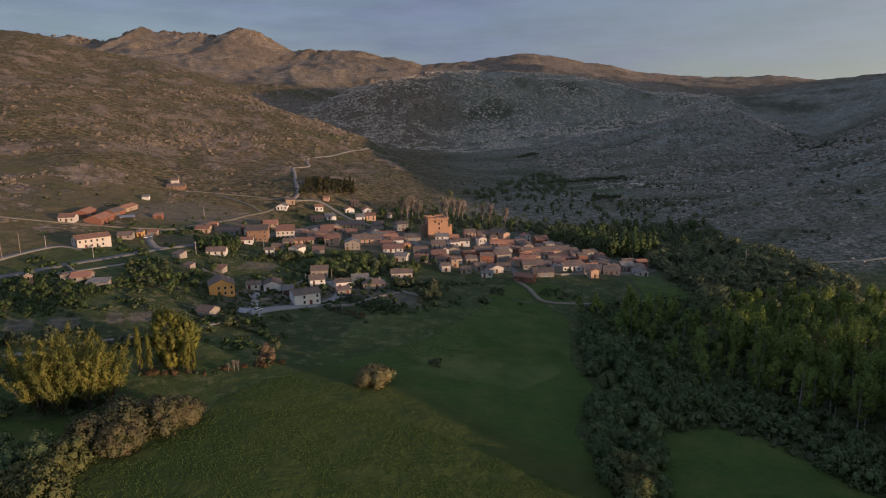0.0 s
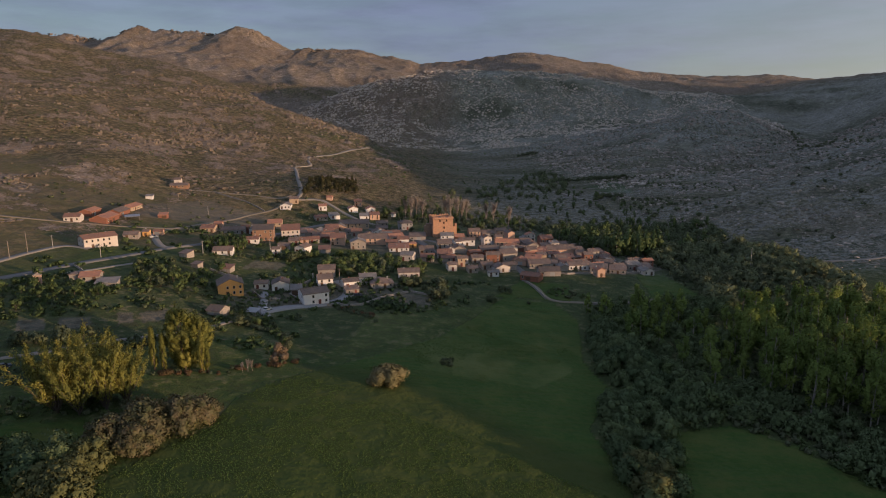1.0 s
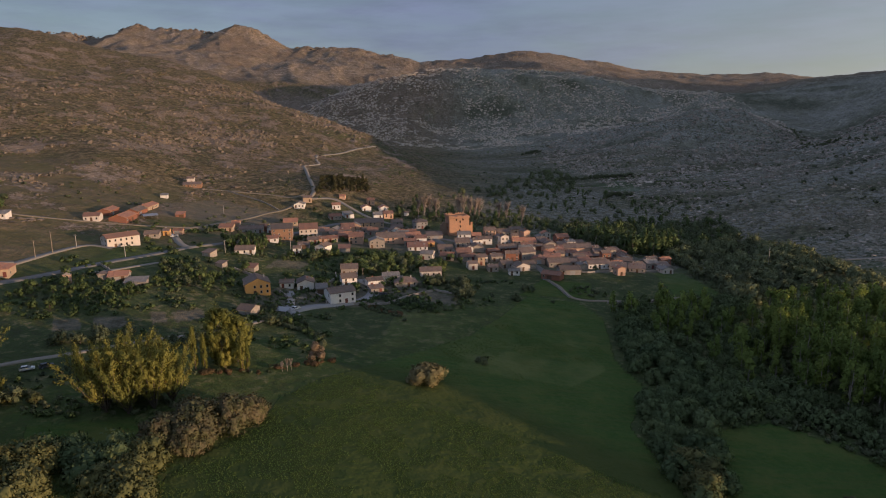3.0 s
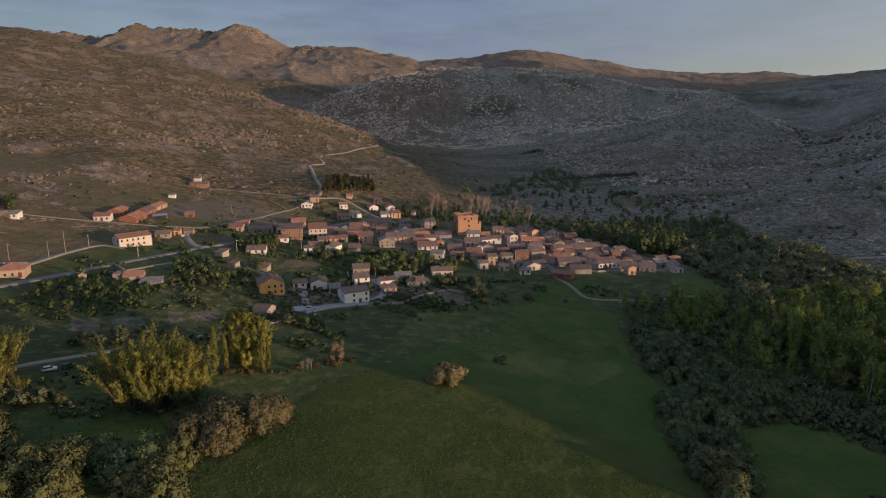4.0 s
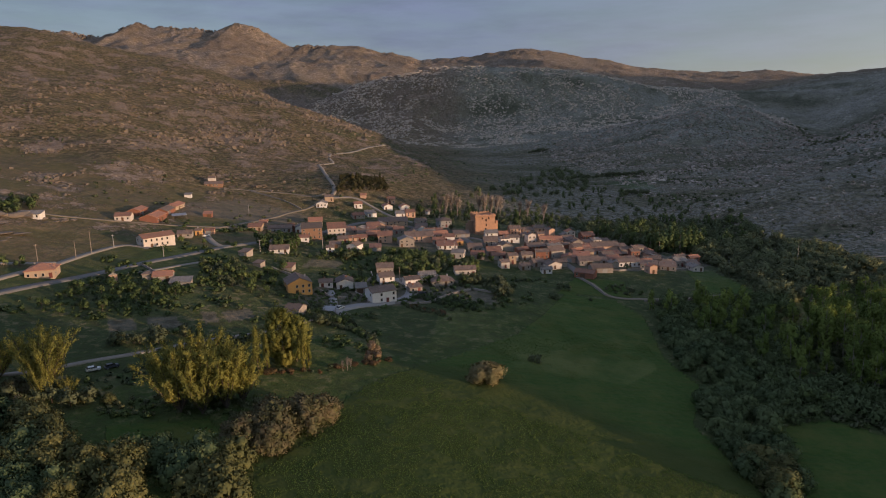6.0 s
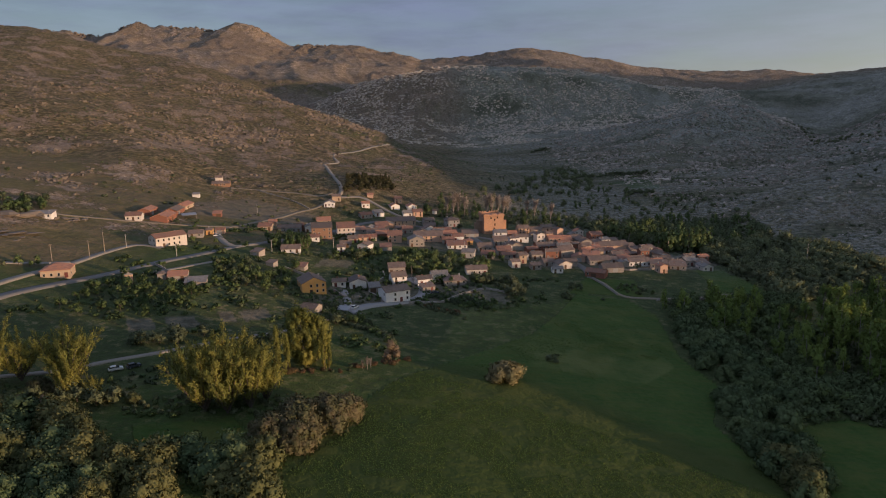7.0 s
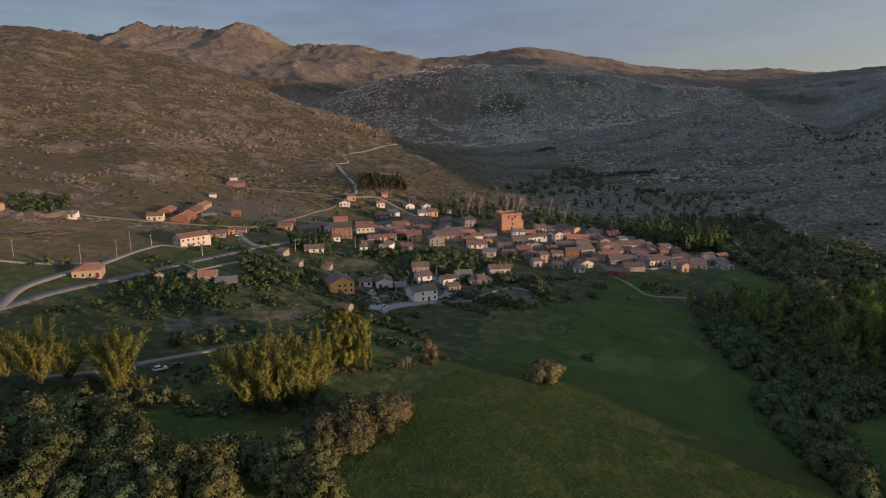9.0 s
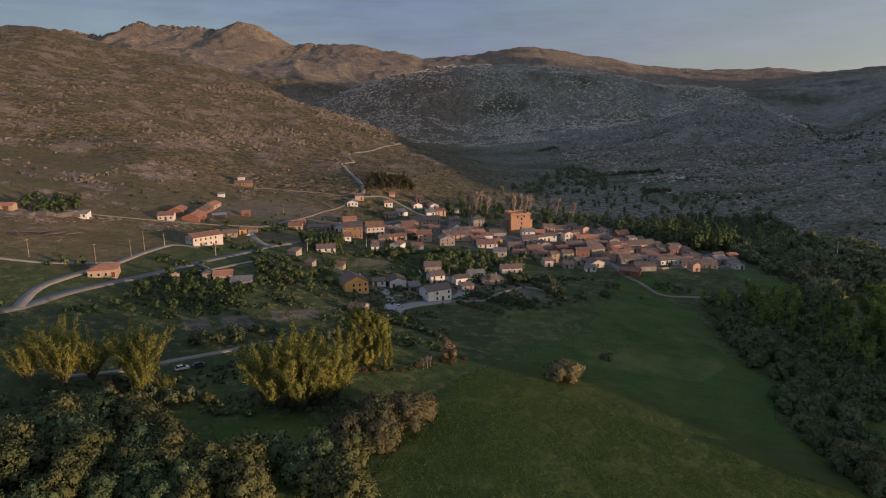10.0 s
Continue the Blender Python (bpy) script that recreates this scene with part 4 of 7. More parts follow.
house(4.6, 436.3, 4, 6.0, 7.0, 4.6, "gable", "brickred", "orange", 1)
house(9.5, 430.9, 4, 10.5, 6.9, 3.9, "gable", "white", "brown", 2)
house(-5.9, 415.8, 6, 9.2, 9.6, 3.7, "gable", "stone", "brown", 2)
house(16.1, 469.1, 8, 8.2, 8.5, 4.4, "gable", "peach", "brown", 2)
house(23.1, 434.1, 14, 5.7, 6.8, 6.4, "gabley", "cream", "brown", 2)
house(32.7, 453.2, 10, 4.9, 5.9, 4.6, "gable", "peach", "brown", 1)
house(41.9, 466.4, 24, 5.4, 6.3, 6.4, "gabley", "peach", "brown", 1)
house(22.7, 409.8, 10, 11.7, 9.1, 4.2, "gable", "brickred", "brown", 2)
house(40.4, 437.5, 8, 9.6, 8.8, 3.9, "gable", "peach", "orange", 1)
house(33.5, 399.9, 22, 10.0, 10.4, 4.8, "gable", "stone", "brown", 1)
house(39.2, 415.9, 10, 5.1, 5.9, 4.0, "gabley", "cream", "grey", 1)
house(3.9, 378.2, 14, 4.6, 5.4, 5.0, "gable", "ochre", "brown", 2)
house(-1.5, 368.1, 14, 5.3, 6.1, 3.7, "gable", "cream", "brown", 2)
house(-27.7, 383.0, -12, 7.5, 7.8, 3.5, "gable", "cream", "grey", 1)
house(-5.7, 393.4, 6, 9.0, 9.4, 3.3, "gable", "stone", "red", 1)
house(-2.0, 402.9, 8, 5.0, 6.0, 3.5, "gabley", "white", "brown", 1)
house(22.4, 361.2, 4, 6.0, 4.7, 2.6, "gable", "white", "grey", 2)
house(66.7, 456.1, 10, 8.8, 9.1, 5.9, "gable", "brickred", "red", 2)
house(72.7, 431.6, 6, 18.9, 11.1, 4.2, "gable", "peach", "brown", 0)
house(55.8, 402.2, 6, 5.6, 6.5, 4.4, "gable", "ochre", "brown", 1)
house(51.2, 419.0, 14, 6.2, 7.3, 4.0, "gable", "peach", "brown", 1)
house(75.8, 383.1, 6, 13.9, 8.1, 3.3, "gable", "white", "brown", 2)
house(85.8, 404.5, 6, 5.7, 5.9, 6.1, "gable", "brickred", "brown", 2)
house(84.0, 364.5, 14, 4.9, 5.8, 4.4, "gabley", "peach", "orange", 1)
house(95.0, 397.3, 6, 11.4, 7.4, 3.1, "gable", "stone", "dark", 0)
house(101.4, 387.9, 10, 6.4, 5.8, 2.9, "gable", "stone", "brown", 1)
house(110.9, 393.9, 14, 8.2, 8.5, 3.7, "gable", "stone", "grey", 1)
house(116.1, 380.6, 10, 6.9, 8.3, 2.9, "gabley", "cream", "grey", 1)
house(55.0, 366.0, 4, 12.0, 9.0, 2.9, "gable", "stone", "dark", 0)
house(43.5, 353.7, -30, 11.0, 7.1, 3.1, "gable", "brickred", "red", 0)
house(51.5, 384.3, 4, 12.8, 10.0, 3.1, "gable", "stone", "brown", 0)
house(67.7, 401.2, 8, 7.6, 7.9, 3.3, "gable", "stone", "brown", 1)
house(14.3, 389.8, 10, 7.0, 7.2, 3.1, "gable", "stone", "brown", 1)
house(19.2, 376.7, 14, 7.0, 7.3, 2.9, "gable", "stone", "brown", 1)
house(33.0, 377.6, 8, 7.8, 6.1, 2.8, "gable", "stone", "dark", 0)
house(10.5, 367.0, 10, 6.0, 5.4, 2.8, "gable", "stone", "brown", 1)
house(-17.1, 399.8, 6, 8.9, 8.1, 2.9, "gable", "stone", "brown", 1)
house(-15.8, 384.6, -8, 7.9, 7.2, 2.9, "gable", "stone", "red", 0)
house(50.9, 448.8, 12, 7.0, 7.3, 3.9, "gable", "stone", "brown", 1)
house(77.6, 451.8, 12, 6.7, 7.0, 3.5, "gable", "stone", "brown", 1)
house(85.5, 425.0, 10, 7.0, 7.3, 3.3, "gable", "stone", "brown", 0)
house(26.1, 473.5, 8, 8.5, 8.9, 3.7, "gable", "stone", "brown", 1)
house(37.2, 492.7, 14, 8.7, 7.9, 3.5, "gable", "peach", "brown", 1)
house(-53.0, 481.4, 8, 8.7, 7.9, 3.1, "gable", "stone", "brown", 1)
house(-68.6, 455.2, 10, 7.4, 7.7, 3.3, "gable", "stone", "red", 1)
house(-78.1, 382.7, 8, 6.8, 6.1, 2.4, "shed", "stone", "red", 0)
house(-24.2, 438.3, 6, 10.9, 7.1, 2.4, "shed", "stone", "brown", 0)
house(-102.1, 381.2, 8, 6.6, 6.0, 2.4, "gable", "stone", "brown", 0)
# smaller houses and outbuildings packed between the lanes
house(114.5, 402.8, 12, 7.4, 5.2, 4.8, "gable", "stone", "brown", 2)
house(71.0, 444.9, 15, 6.3, 4.7, 4.7, "shed", "cream", "grey", 2)
house(86.9, 377.9, -14, 9.9, 6.5, 2.9, "shed", "stone", "brown", 1)
house(34.3, 408.5, 8, 8.1, 7.1, 5.1, "gable", "peach", "grey", 2)
house(101.0, 406.4, 98, 6.8, 6.4, 2.7, "shed", "stone", "grey", 0)
house(52.6, 464.9, 98, 6.5, 5.8, 3.1, "gable", "stone", "grey", 0)
house(59.6, 426.5, 5, 6.7, 6.0, 3.0, "shed", "cream", "red", 1)
house(78.9, 394.6, 8, 8.7, 7.3, 2.6, "gable", "cream", "brown", 1)
house(122.9, 402.2, 20, 7.4, 5.1, 4.9, "gable", "brickred", "orange", 2)
house(72.9, 408.2, 8, 9.6, 6.2, 2.8, "shed", "stone", "orange", 1)
house(54.1, 429.7, 8, 7.0, 5.5, 5.1, "gabley", "stone", "brown", 2)
house(53.3, 438.4, 8, 8.4, 7.3, 4.8, "gabley", "stone", "brown", 2)
house(64.8, 442.6, 12, 6.4, 5.5, 3.0, "shed", "stone", "brown", 0)
house(97.7, 432.0, 15, 8.6, 6.8, 3.0, "shed", "stone", "brown", 0)
house(46.1, 427.8, 15, 6.2, 5.4, 3.0, "gable", "brickred", "brown", 1)
house(32.6, 416.2, 20, 6.3, 4.8, 2.7, "gable", "stone", "brown", 1)
house(88.0, 385.9, 12, 7.2, 6.6, 2.8, "gable", "stone", "orange", 1)
house(50.2, 412.1, 15, 6.5, 4.3, 2.7, "gable", "stone", "orange", 1)
house(57.9, 418.7, 15, 7.6, 6.0, 2.9, "shed", "stone", "orange", 1)
house(101.5, 416.6, 98, 9.4, 7.6, 2.8, "gable", "peach", "brown", 1)
house(50.3, 396.7, -14, 10.0, 6.6, 3.0, "shed", "stone", "orange", 1)
house(98.1, 376.9, -14, 9.3, 7.3, 2.7, "shed", "stone", "brown", 1)
house(60.3, 385.7, -14, 6.0, 5.3, 2.7, "shed", "cream", "brown", 1)
house(13.2, 401.5, 20, 7.5, 5.1, 3.1, "gable", "brickred", "red", 0)
house(23.1, 455.6, 8, 7.5, 5.2, 2.8, "gabley", "stone", "brown", 1)
house(3.0, 408.8, 98, 9.4, 8.8, 2.7, "gable", "stone", "brown", 0)
house(24.4, 392.7, 5, 8.2, 6.2, 4.8, "gable", "brickred", "brown", 2)
house(42.0, 449.6, 5, 7.1, 6.6, 3.0, "gable", "brickred", "red", 0)
house(69.7, 391.0, 8, 7.6, 5.6, 2.9, "shed", "peach", "red", 0)
house(65.4, 378.3, 98, 6.6, 5.1, 2.8, "gable", "stone", "grey", 1)
house(119.7, 396.1, 15, 6.2, 4.2, 2.9, "gable", "stone", "grey", 1)
house(41.0, 390.3, -14, 8.6, 7.9, 2.8, "gabley", "peach", "red", 0)
house(66.3, 416.7, 5, 7.3, 5.0, 2.6, "shed", "white", "red", 1)
house(4.1, 425.5, 20, 6.3, 4.4, 3.1, "shed", "white", "brown", 1)
house(93.1, 422.9, 20, 7.3, 5.7, 5.2, "gable", "stone", "brown", 2)
house(-3.5, 385.5, 12, 8.6, 6.5, 2.8, "gable", "stone", "red", 1)
house(38.1, 426.6, 20, 8.9, 8.2, 3.0, "gable", "cream", "red", 1)
house(5.0, 384.8, 15, 7.0, 4.6, 3.0, "shed", "cream", "brown", 1)
house(85.3, 434.9, 8, 8.7, 7.3, 2.8, "shed", "peach", "brown", 1)
house(27.6, 372.2, 20, 9.0, 7.3, 3.0, "gabley", "cream", "brown", 1)
house(117.6, 389.5, 15, 8.0, 7.5, 2.8, "shed", "stone", "brown", 0)
house(57.4, 469.9, 12, 6.9, 5.0, 5.1, "gabley", "cream", "orange", 2)
house(80.9, 411.2, 20, 6.5, 4.8, 2.7, "gable", "brickred", "brown", 1)
house(102.4, 426.5, -14, 6.6, 4.4, 2.9, "gabley", "cream", "red", 0)
house(85.5, 447.1, 12, 6.4, 6.1, 3.0, "gabley", "stone", "brown", 1)
house(33.1, 432.9, 5, 8.6, 6.8, 5.0, "gable", "peach", "orange", 2)
house(-39.8, 413.3, 5, 7.7, 5.9, 3.1, "gable", "stone", "red", 1)
house(-85.0, 485.3, 5, 8.6, 6.7, 2.8, "gabley", "peach", "grey", 0)
house(-53.1, 461.4, 20, 9.2, 6.4, 3.1, "gabley", "white", "brown", 0)
house(-106.5, 453.5, 12, 7.9, 5.4, 3.0, "shed", "stone", "brown", 1)
house(-57.9, 438.5, 15, 8.6, 6.2, 2.9, "gabley", "stone", "brown", 1)
house(-75.2, 430.6, 98, 8.9, 6.8, 3.1, "gable", "peach", "brown", 1)
house(-101.5, 445.8, 20, 7.8, 6.9, 2.6, "shed", "stone", "orange", 1)
house(-60.6, 402.0, 12, 9.5, 9.0, 4.7, "gabley", "stone", "grey", 2)
house(-88.1, 452.5, 5, 6.8, 5.8, 3.1, "shed", "white", "red", 1)
house(-46.6, 441.6, 5, 8.6, 7.3, 3.0, "gable", "white", "grey", 0)
house(-83.8, 425.0, 12, 8.7, 7.7, 2.8, "gable", "brickred", "orange", 1)
house(-95.4, 454.4, -14, 8.8, 8.2, 3.2, "gabley", "stone", "grey", 0)
house(-39.1, 432.9, 20, 9.9, 7.6, 3.2, "gable", "cream", "orange", 0)
house(-91.6, 429.5, 98, 9.3, 6.2, 3.0, "gabley", "cream", "brown", 1)
house(-103.0, 434.2, 20, 6.8, 5.8, 2.8, "shed", "stone", "brown", 0)
house(-54.0, 493.1, 15, 8.4, 7.7, 4.9, "gable", "stone", "brown", 2)
house(-73.9, 465.7, 20, 8.5, 6.5, 2.9, "gable", "stone", "brown", 1)
house(-85.5, 436.5, 12, 8.4, 7.0, 3.0, "gable", "stone", "brown", 1)


# ---- plant materials ----
def leaf_material(name, a, b, c, through_light=0.15):
    m, nt, bsdf = material(name)
    info = nt.nodes.new("ShaderNodeObjectInfo").outputs["Random"]
    isle = nt.nodes.new("ShaderNodeNewGeometry").outputs["Random Per Island"]
    patch = noise_tex(nt, object_coords(nt), 0.45, 3, 0.6)
    col = mixed(nt, maths(nt, "MULTIPLY", isle, 0.6), a, b)
    col = mixed(nt, ramp(nt, patch, [(0.35, 0.0), (0.65, 0.8)]), col, c)
    shift = mixed(nt, info, (0.72, 0.78, 0.75), (1.25, 1.18, 1.1))
    col = mixed(nt, 1.0, col, shift, "MULTIPLY")
    nt.links.new(col, bsdf.inputs["Base Color"])
    bsdf.inputs["Roughness"].default_value = 0.75
    bsdf.inputs["Specular IOR Level"].default_value = 0.2
    tr = nt.nodes.new("ShaderNodeBsdfTranslucent")
    nt.links.new(col, tr.inputs["Color"])
    mx = nt.nodes.new("ShaderNodeMixShader")
    mx.inputs["Fac"].default_value = through_light
    nt.links.new(bsdf.outputs[0], mx.inputs[1])
    nt.links.new(tr.outputs[0], mx.inputs[2])
    nt.links.new(mx.outputs[0], nt.nodes["Material Output"].inputs["Surface"])
    return m


LEAVES = {
    "willow": leaf_material("grey_green_willow_leaves", (0.12, 0.168, 0.078), (0.148, 0.188, 0.09), (0.094, 0.138, 0.066)),
    "catkin": leaf_material("brown_catkins_and_leaves", (0.178, 0.146, 0.1), (0.14, 0.136, 0.074), (0.1, 0.122, 0.052)),
    "olive": leaf_material("olive_willow_leaves", (0.152, 0.16, 0.066), (0.172, 0.172, 0.076), (0.116, 0.135, 0.058)),
    "gold": leaf_material("golden_green_poplar_leaves", (0.29, 0.29, 0.08), (0.235, 0.25, 0.066), (0.185, 0.2, 0.056), 0.3),
    "poplar": leaf_material("green_poplar_leaves", (0.205, 0.285, 0.075), (0.255, 0.325, 0.088), (0.165, 0.235, 0.064), 0.35),
    "garden": leaf_material("garden_leaves", (0.118, 0.17, 0.066), (0.155, 0.2, 0.076), (0.1, 0.145, 0.06)),
    "dark": leaf_material("dark_scrub_leaves", (0.11, 0.14, 0.08), (0.15, 0.17, 0.1), (0.125, 0.15, 0.085)),
    "pine": leaf_material("pine_needles", (0.075, 0.084, 0.042), (0.11, 0.105, 0.05), (0.145, 0.115, 0.055), 0.15),
    "tan": leaf_material("tan_yellow_leaves", (0.36, 0.30, 0.165), (0.29, 0.25, 0.135), (0.21, 0.2, 0.1)),
    # haze put into the far willows' paler grey-green; the pale bush shares it
    "haze_pale": leaf_material("haze_pale_leaves", (0.155, 0.19, 0.1), (0.18, 0.21, 0.118), (0.13, 0.162, 0.088), 0.25),
    "russet": leaf_material("russet_bramble_leaves", (0.22, 0.13, 0.08), (0.18, 0.12, 0.075), (0.15, 0.12, 0.06)),
    "pink": leaf_material("pinkish_twigs_and_buds", (0.37, 0.27, 0.185), (0.31, 0.23, 0.155), (0.25, 0.195, 0.13)),
}
BARK = {
    "dark": plain_material("brown_bark", (0.12, 0.095, 0.075), 0.95, 0, 0.4),
    "pale": plain_material("pale_poplar_bark", (0.36, 0.33, 0.28), 0.9, 0, 0.4),
    "twig": plain_material("pale_bare_twigs", (0.50, 0.43, 0.37), 0.95, 0, 0.3),
}


# ---- plant shapes ----
def fast_mesh(name, verts, faces, mat, smooth=False, normals=None):
    """A mesh from arrays of vertices and quads, with soft foliage normals where given."""
    me = bpy.data.meshes.new(name)
    nf = len(faces)
    me.vertices.add(len(verts))
    me.vertices.foreach_set("co", np.asarray(verts, np.float32).ravel())
    me.loops.add(nf * 4)
    me.loops.foreach_set("vertex_index", np.asarray(faces, np.int32).ravel())
    me.polygons.add(nf)
    me.polygons.foreach_set("loop_start", (np.arange(nf) * 4).astype(np.int32))
    me.polygons.foreach_set("use_smooth", np.full(nf, smooth, bool))
    me.update(calc_edges=True)
    if normals is not None:
        me.attributes.new("custom_normal", "FLOAT_VECTOR", "POINT").data.foreach_set("vector", np.asarray(normals, np.float32).ravel())
        me.update()
    me.materials.append(mat)
    return me


def ball_of_quads(cuts):
    """A unit ball: a cube, each side cut into a grid."""
    vs, fs, seen = [], [], {}
    for axis in range(3):
        for s in (-1, 1):
            for a in range(cuts):
                for b in range(cuts):
                    q = []
                    for da, db in ((0, 0), (1, 0), (1, 1), (0, 1)):
                        p = [0, 0, 0]
                        p[axis], p[(axis + 1) % 3], p[(axis + 2) % 3] = s * cuts, 2 * (a + da) - cuts, 2 * (b + db) - cuts
                        key = tuple(p)
                        if key not in seen:
                            seen[key] = len(vs)
                            vs.append(np.array(p, float) / np.linalg.norm(p))
                        q.append(seen[key])
                    fs.append(q if s > 0 else q[::-1])
    return np.array(vs), np.array(fs)


BALL_V, BALL_F = ball_of_quads(1)
ROUND_V, ROUND_F = ball_of_quads(2)
HEART_V, HEART_F = ball_of_quads(3)


def unit(v):
    return v / (np.linalg.norm(v, axis=1)[:, None] + 1e-9)


def joined(*sets):
    """Several (vertices, faces, normals) sets as one."""
    qs, fs, ns, count = [], [], [], 0
    for q, f, n in sets:
        qs.append(q)
        fs.append(f + count)
        ns.append(n)
        count += len(q)
    return np.vstack(qs), np.vstack(fs), np.vstack(ns)


def leaf_cloud(centres, radii, per, size, rng, stretch=None, loose=0.7, shell=0.55, core=0.0, soft=0.5, along=0.0, mid=None):
    """Leaf sprays as small quads over many clumps, with dense inner foliage (core) and normals eased towards the crown's own roundness."""
    if mid is None:
        mid = centres.mean(axis=0) - np.array((0, 0, 0.35 * np.ptp(centres[:, 2])))
    c = np.repeat(centres, per, axis=0)
    r = np.repeat(radii, per)[:, None]
    n = len(c)
    d = unit(rng.normal(size=(n, 3)))
    off = d * r * (shell + (1.05 - shell) * rng.random((n, 1)))
    s = None
    if stretch is not None:
        s = np.repeat(stretch, per, axis=0)
        off = off + s * rng.uniform(-1, 1, (n, 1)) * r
    p = c + off
    soft_n = unit(unit(d) * (1 - soft) + unit(p - mid) * soft)
    normal = unit(d + loose * rng.normal(size=(n, 3)))
    if along and s is not None:
        side = unit(unit(s) + along * rng.normal(size=(n, 3)))
        up = unit(np.cross(normal, side))
    else:
        side = unit(np.cross(normal, rng.normal(size=(n, 3))))
        up = np.cross(normal, side)
    a = size * (0.6 + 0.8 * rng.random((n, 1)))
    b = a * (0.25 if along else 0.45) + a * (0.2 if along else 0.4) * rng.random((n, 1))
    turned = np.sign((np.cross(side, up) * soft_n).sum(axis=1))[:, None]
    up = up * np.where(turned == 0, 1, turned)
    q = np.stack([p - side * a, p - up * b, p + side * a, p + up * b], 1).reshape(-1, 3)
    out = (q, np.arange(n * 4).reshape(-1, 4), np.repeat(soft_n, 4, axis=0))
    if core:
        out = joined(out, cores(centres, radii * core, rng, mid, soft, stretch))
    return out


def cores(centres, radii, rng, mid, soft=0.5, stretch=None, fine=False):
    """Dense inner foliage of each clump."""
    bv, bf = (HEART_V, HEART_F) if fine else (BALL_V, BALL_F)
    m, k = len(centres), len(bv)
    lump = 1 + 0.14 * rng.normal(size=(m, k, 1)).clip(-1.6, 1.6)
    v = centres[:, None] + bv[None] * lump * radii[:, None, None]
    if stretch is not None:
        v = v + stretch[:, None] * (bv[None] @ unit(stretch)[:, :, None]) * (radii * 0.7)[:, None, None]
    v = v.reshape(-1, 3)
    nrm = unit(np.tile(bv, (m, 1)) * (1 - soft) + unit(v - mid) * soft)
    return v, (bf[None] + (np.arange(m) * k)[:, None, None]).reshape(-1, 4), nrm


def billows(centres, radii, leaves, leaf, rng, stretch=None, mid=None, loose=0.8, rise=0.25, knobs=8):
    """Large rounded lobes, each swelling into smaller tufts: fine leaves over a dense heart."""
    if mid is None:
        mid = centres.mean(axis=0) - np.array((0, 0, 0.35 * np.ptp(centres[:, 2])))
    count = len(centres)
    tufts = rng.normal(size=(count, knobs, 3))
    tufts[..., 2] += rise
    tufts /= np.linalg.norm(tufts, axis=2, keepdims=True)
    d = rng.normal(size=(count, leaves, 3))
    d[..., 2] += rise
    d /= np.linalg.norm(d, axis=2, keepdims=True)
    near = np.einsum("lnc,lkc->lnk", d, tufts)
    best = near.argmax(axis=2)
    near_by = leaf < 0.35
    low = 0.66 if near_by else 0.8
    puff = low + (1.1 - low) * np.clip((near.max(axis=2) - 0.55) / 0.43, 0, 1)
    r = radii[:, None, None]
    p = centres[:, None] + d * r * (puff * rng.uniform(0.72, 1.16, puff.shape))[..., None]
    if stretch is not None:
        p = p + stretch[:, None] * d[..., 2:] * r
    tuft = np.take_along_axis(tufts, best[..., None], axis=1)
    p, d, tuft = p.reshape(-1, 3), d.reshape(-1, 3), tuft.reshape(-1, 3)
    soft_n = unit(0.3 * d + 0.3 * tuft + (0.4 if near_by else 0.9) * unit(p - mid) + (0.16 if near_by else 0.08) * rng.normal(size=p.shape))
    n = len(p)
    normal = unit(d + loose * rng.normal(size=(n, 3)))
    side = unit(np.cross(normal, rng.normal(size=(n, 3))))
    up = np.cross(normal, side)
    a = leaf * rng.uniform(0.6, 1.4, (n, 1))
    b = a * rng.uniform(0.4, 0.8, (n, 1))
    q = np.stack([p - side * a, p - up * b, p + side * a, p + up * b], 1).reshape(-1, 3)
    return joined((q, np.arange(n * 4).reshape(-1, 4), np.repeat(soft_n, 4, axis=0)), cores(centres, radii * (0.5 if leaves > 62 else 0.62), rng, mid, 0.5, stretch, leaves > 100))


def stems(paths, sides=5):
    """Tapered tubes: each path is a list of (x, y, z, radius)."""
    vs, fs = [], []
    for path in paths:
        k = len(vs)
        for x, y, z, r in path:
            for i in range(sides):
                a = 2 * math.pi * i / sides
                vs.append((x + r * math.cos(a), y + r * math.sin(a), z))
        for j in range(len(path) - 1):
            for i in range(sides):
                i2 = (i + 1) % sides
                fs.append((k + j * sides + i, k + j * sides + i2, k + (j + 1) * sides + i2, k + (j + 1) * sides + i))
    return np.array(vs), np.array(fs)


def stem_normals(v, sides=5):
    rings = v.reshape(-1, sides, 3)
    return unit((rings - rings.mean(axis=1, keepdims=True)).reshape(-1, 3))


def limb(base, tip, r0, r1, bend, steps, rng):
    base, tip = np.array(base, float), np.array(tip, float)
    w = rng.normal(size=3) * bend * np.linalg.norm(tip - base)
    out = []
    for k in range(steps + 1):
        t = k / steps
        p = base + (tip - base) * t + w * math.sin(math.pi * t) * 0.5
        out.append((*p, r0 + (r1 - r0) * t))
    return out


def crown_points(n, rng, shape):
    """Points spread through the outer part of a crown: shape gives half width at a share of the height."""
    out = []
    while len(out) < n:
        t = rng.random()
        w = shape(t)
        if rng.random() > w / 1.0 + 0.15:
            continue
        a, q = rng.random() * 2 * math.pi, math.sqrt(0.25 + 0.75 * rng.random()) * w
        out.append((q * math.cos(a), q * math.sin(a), t))
    return np.array(out)


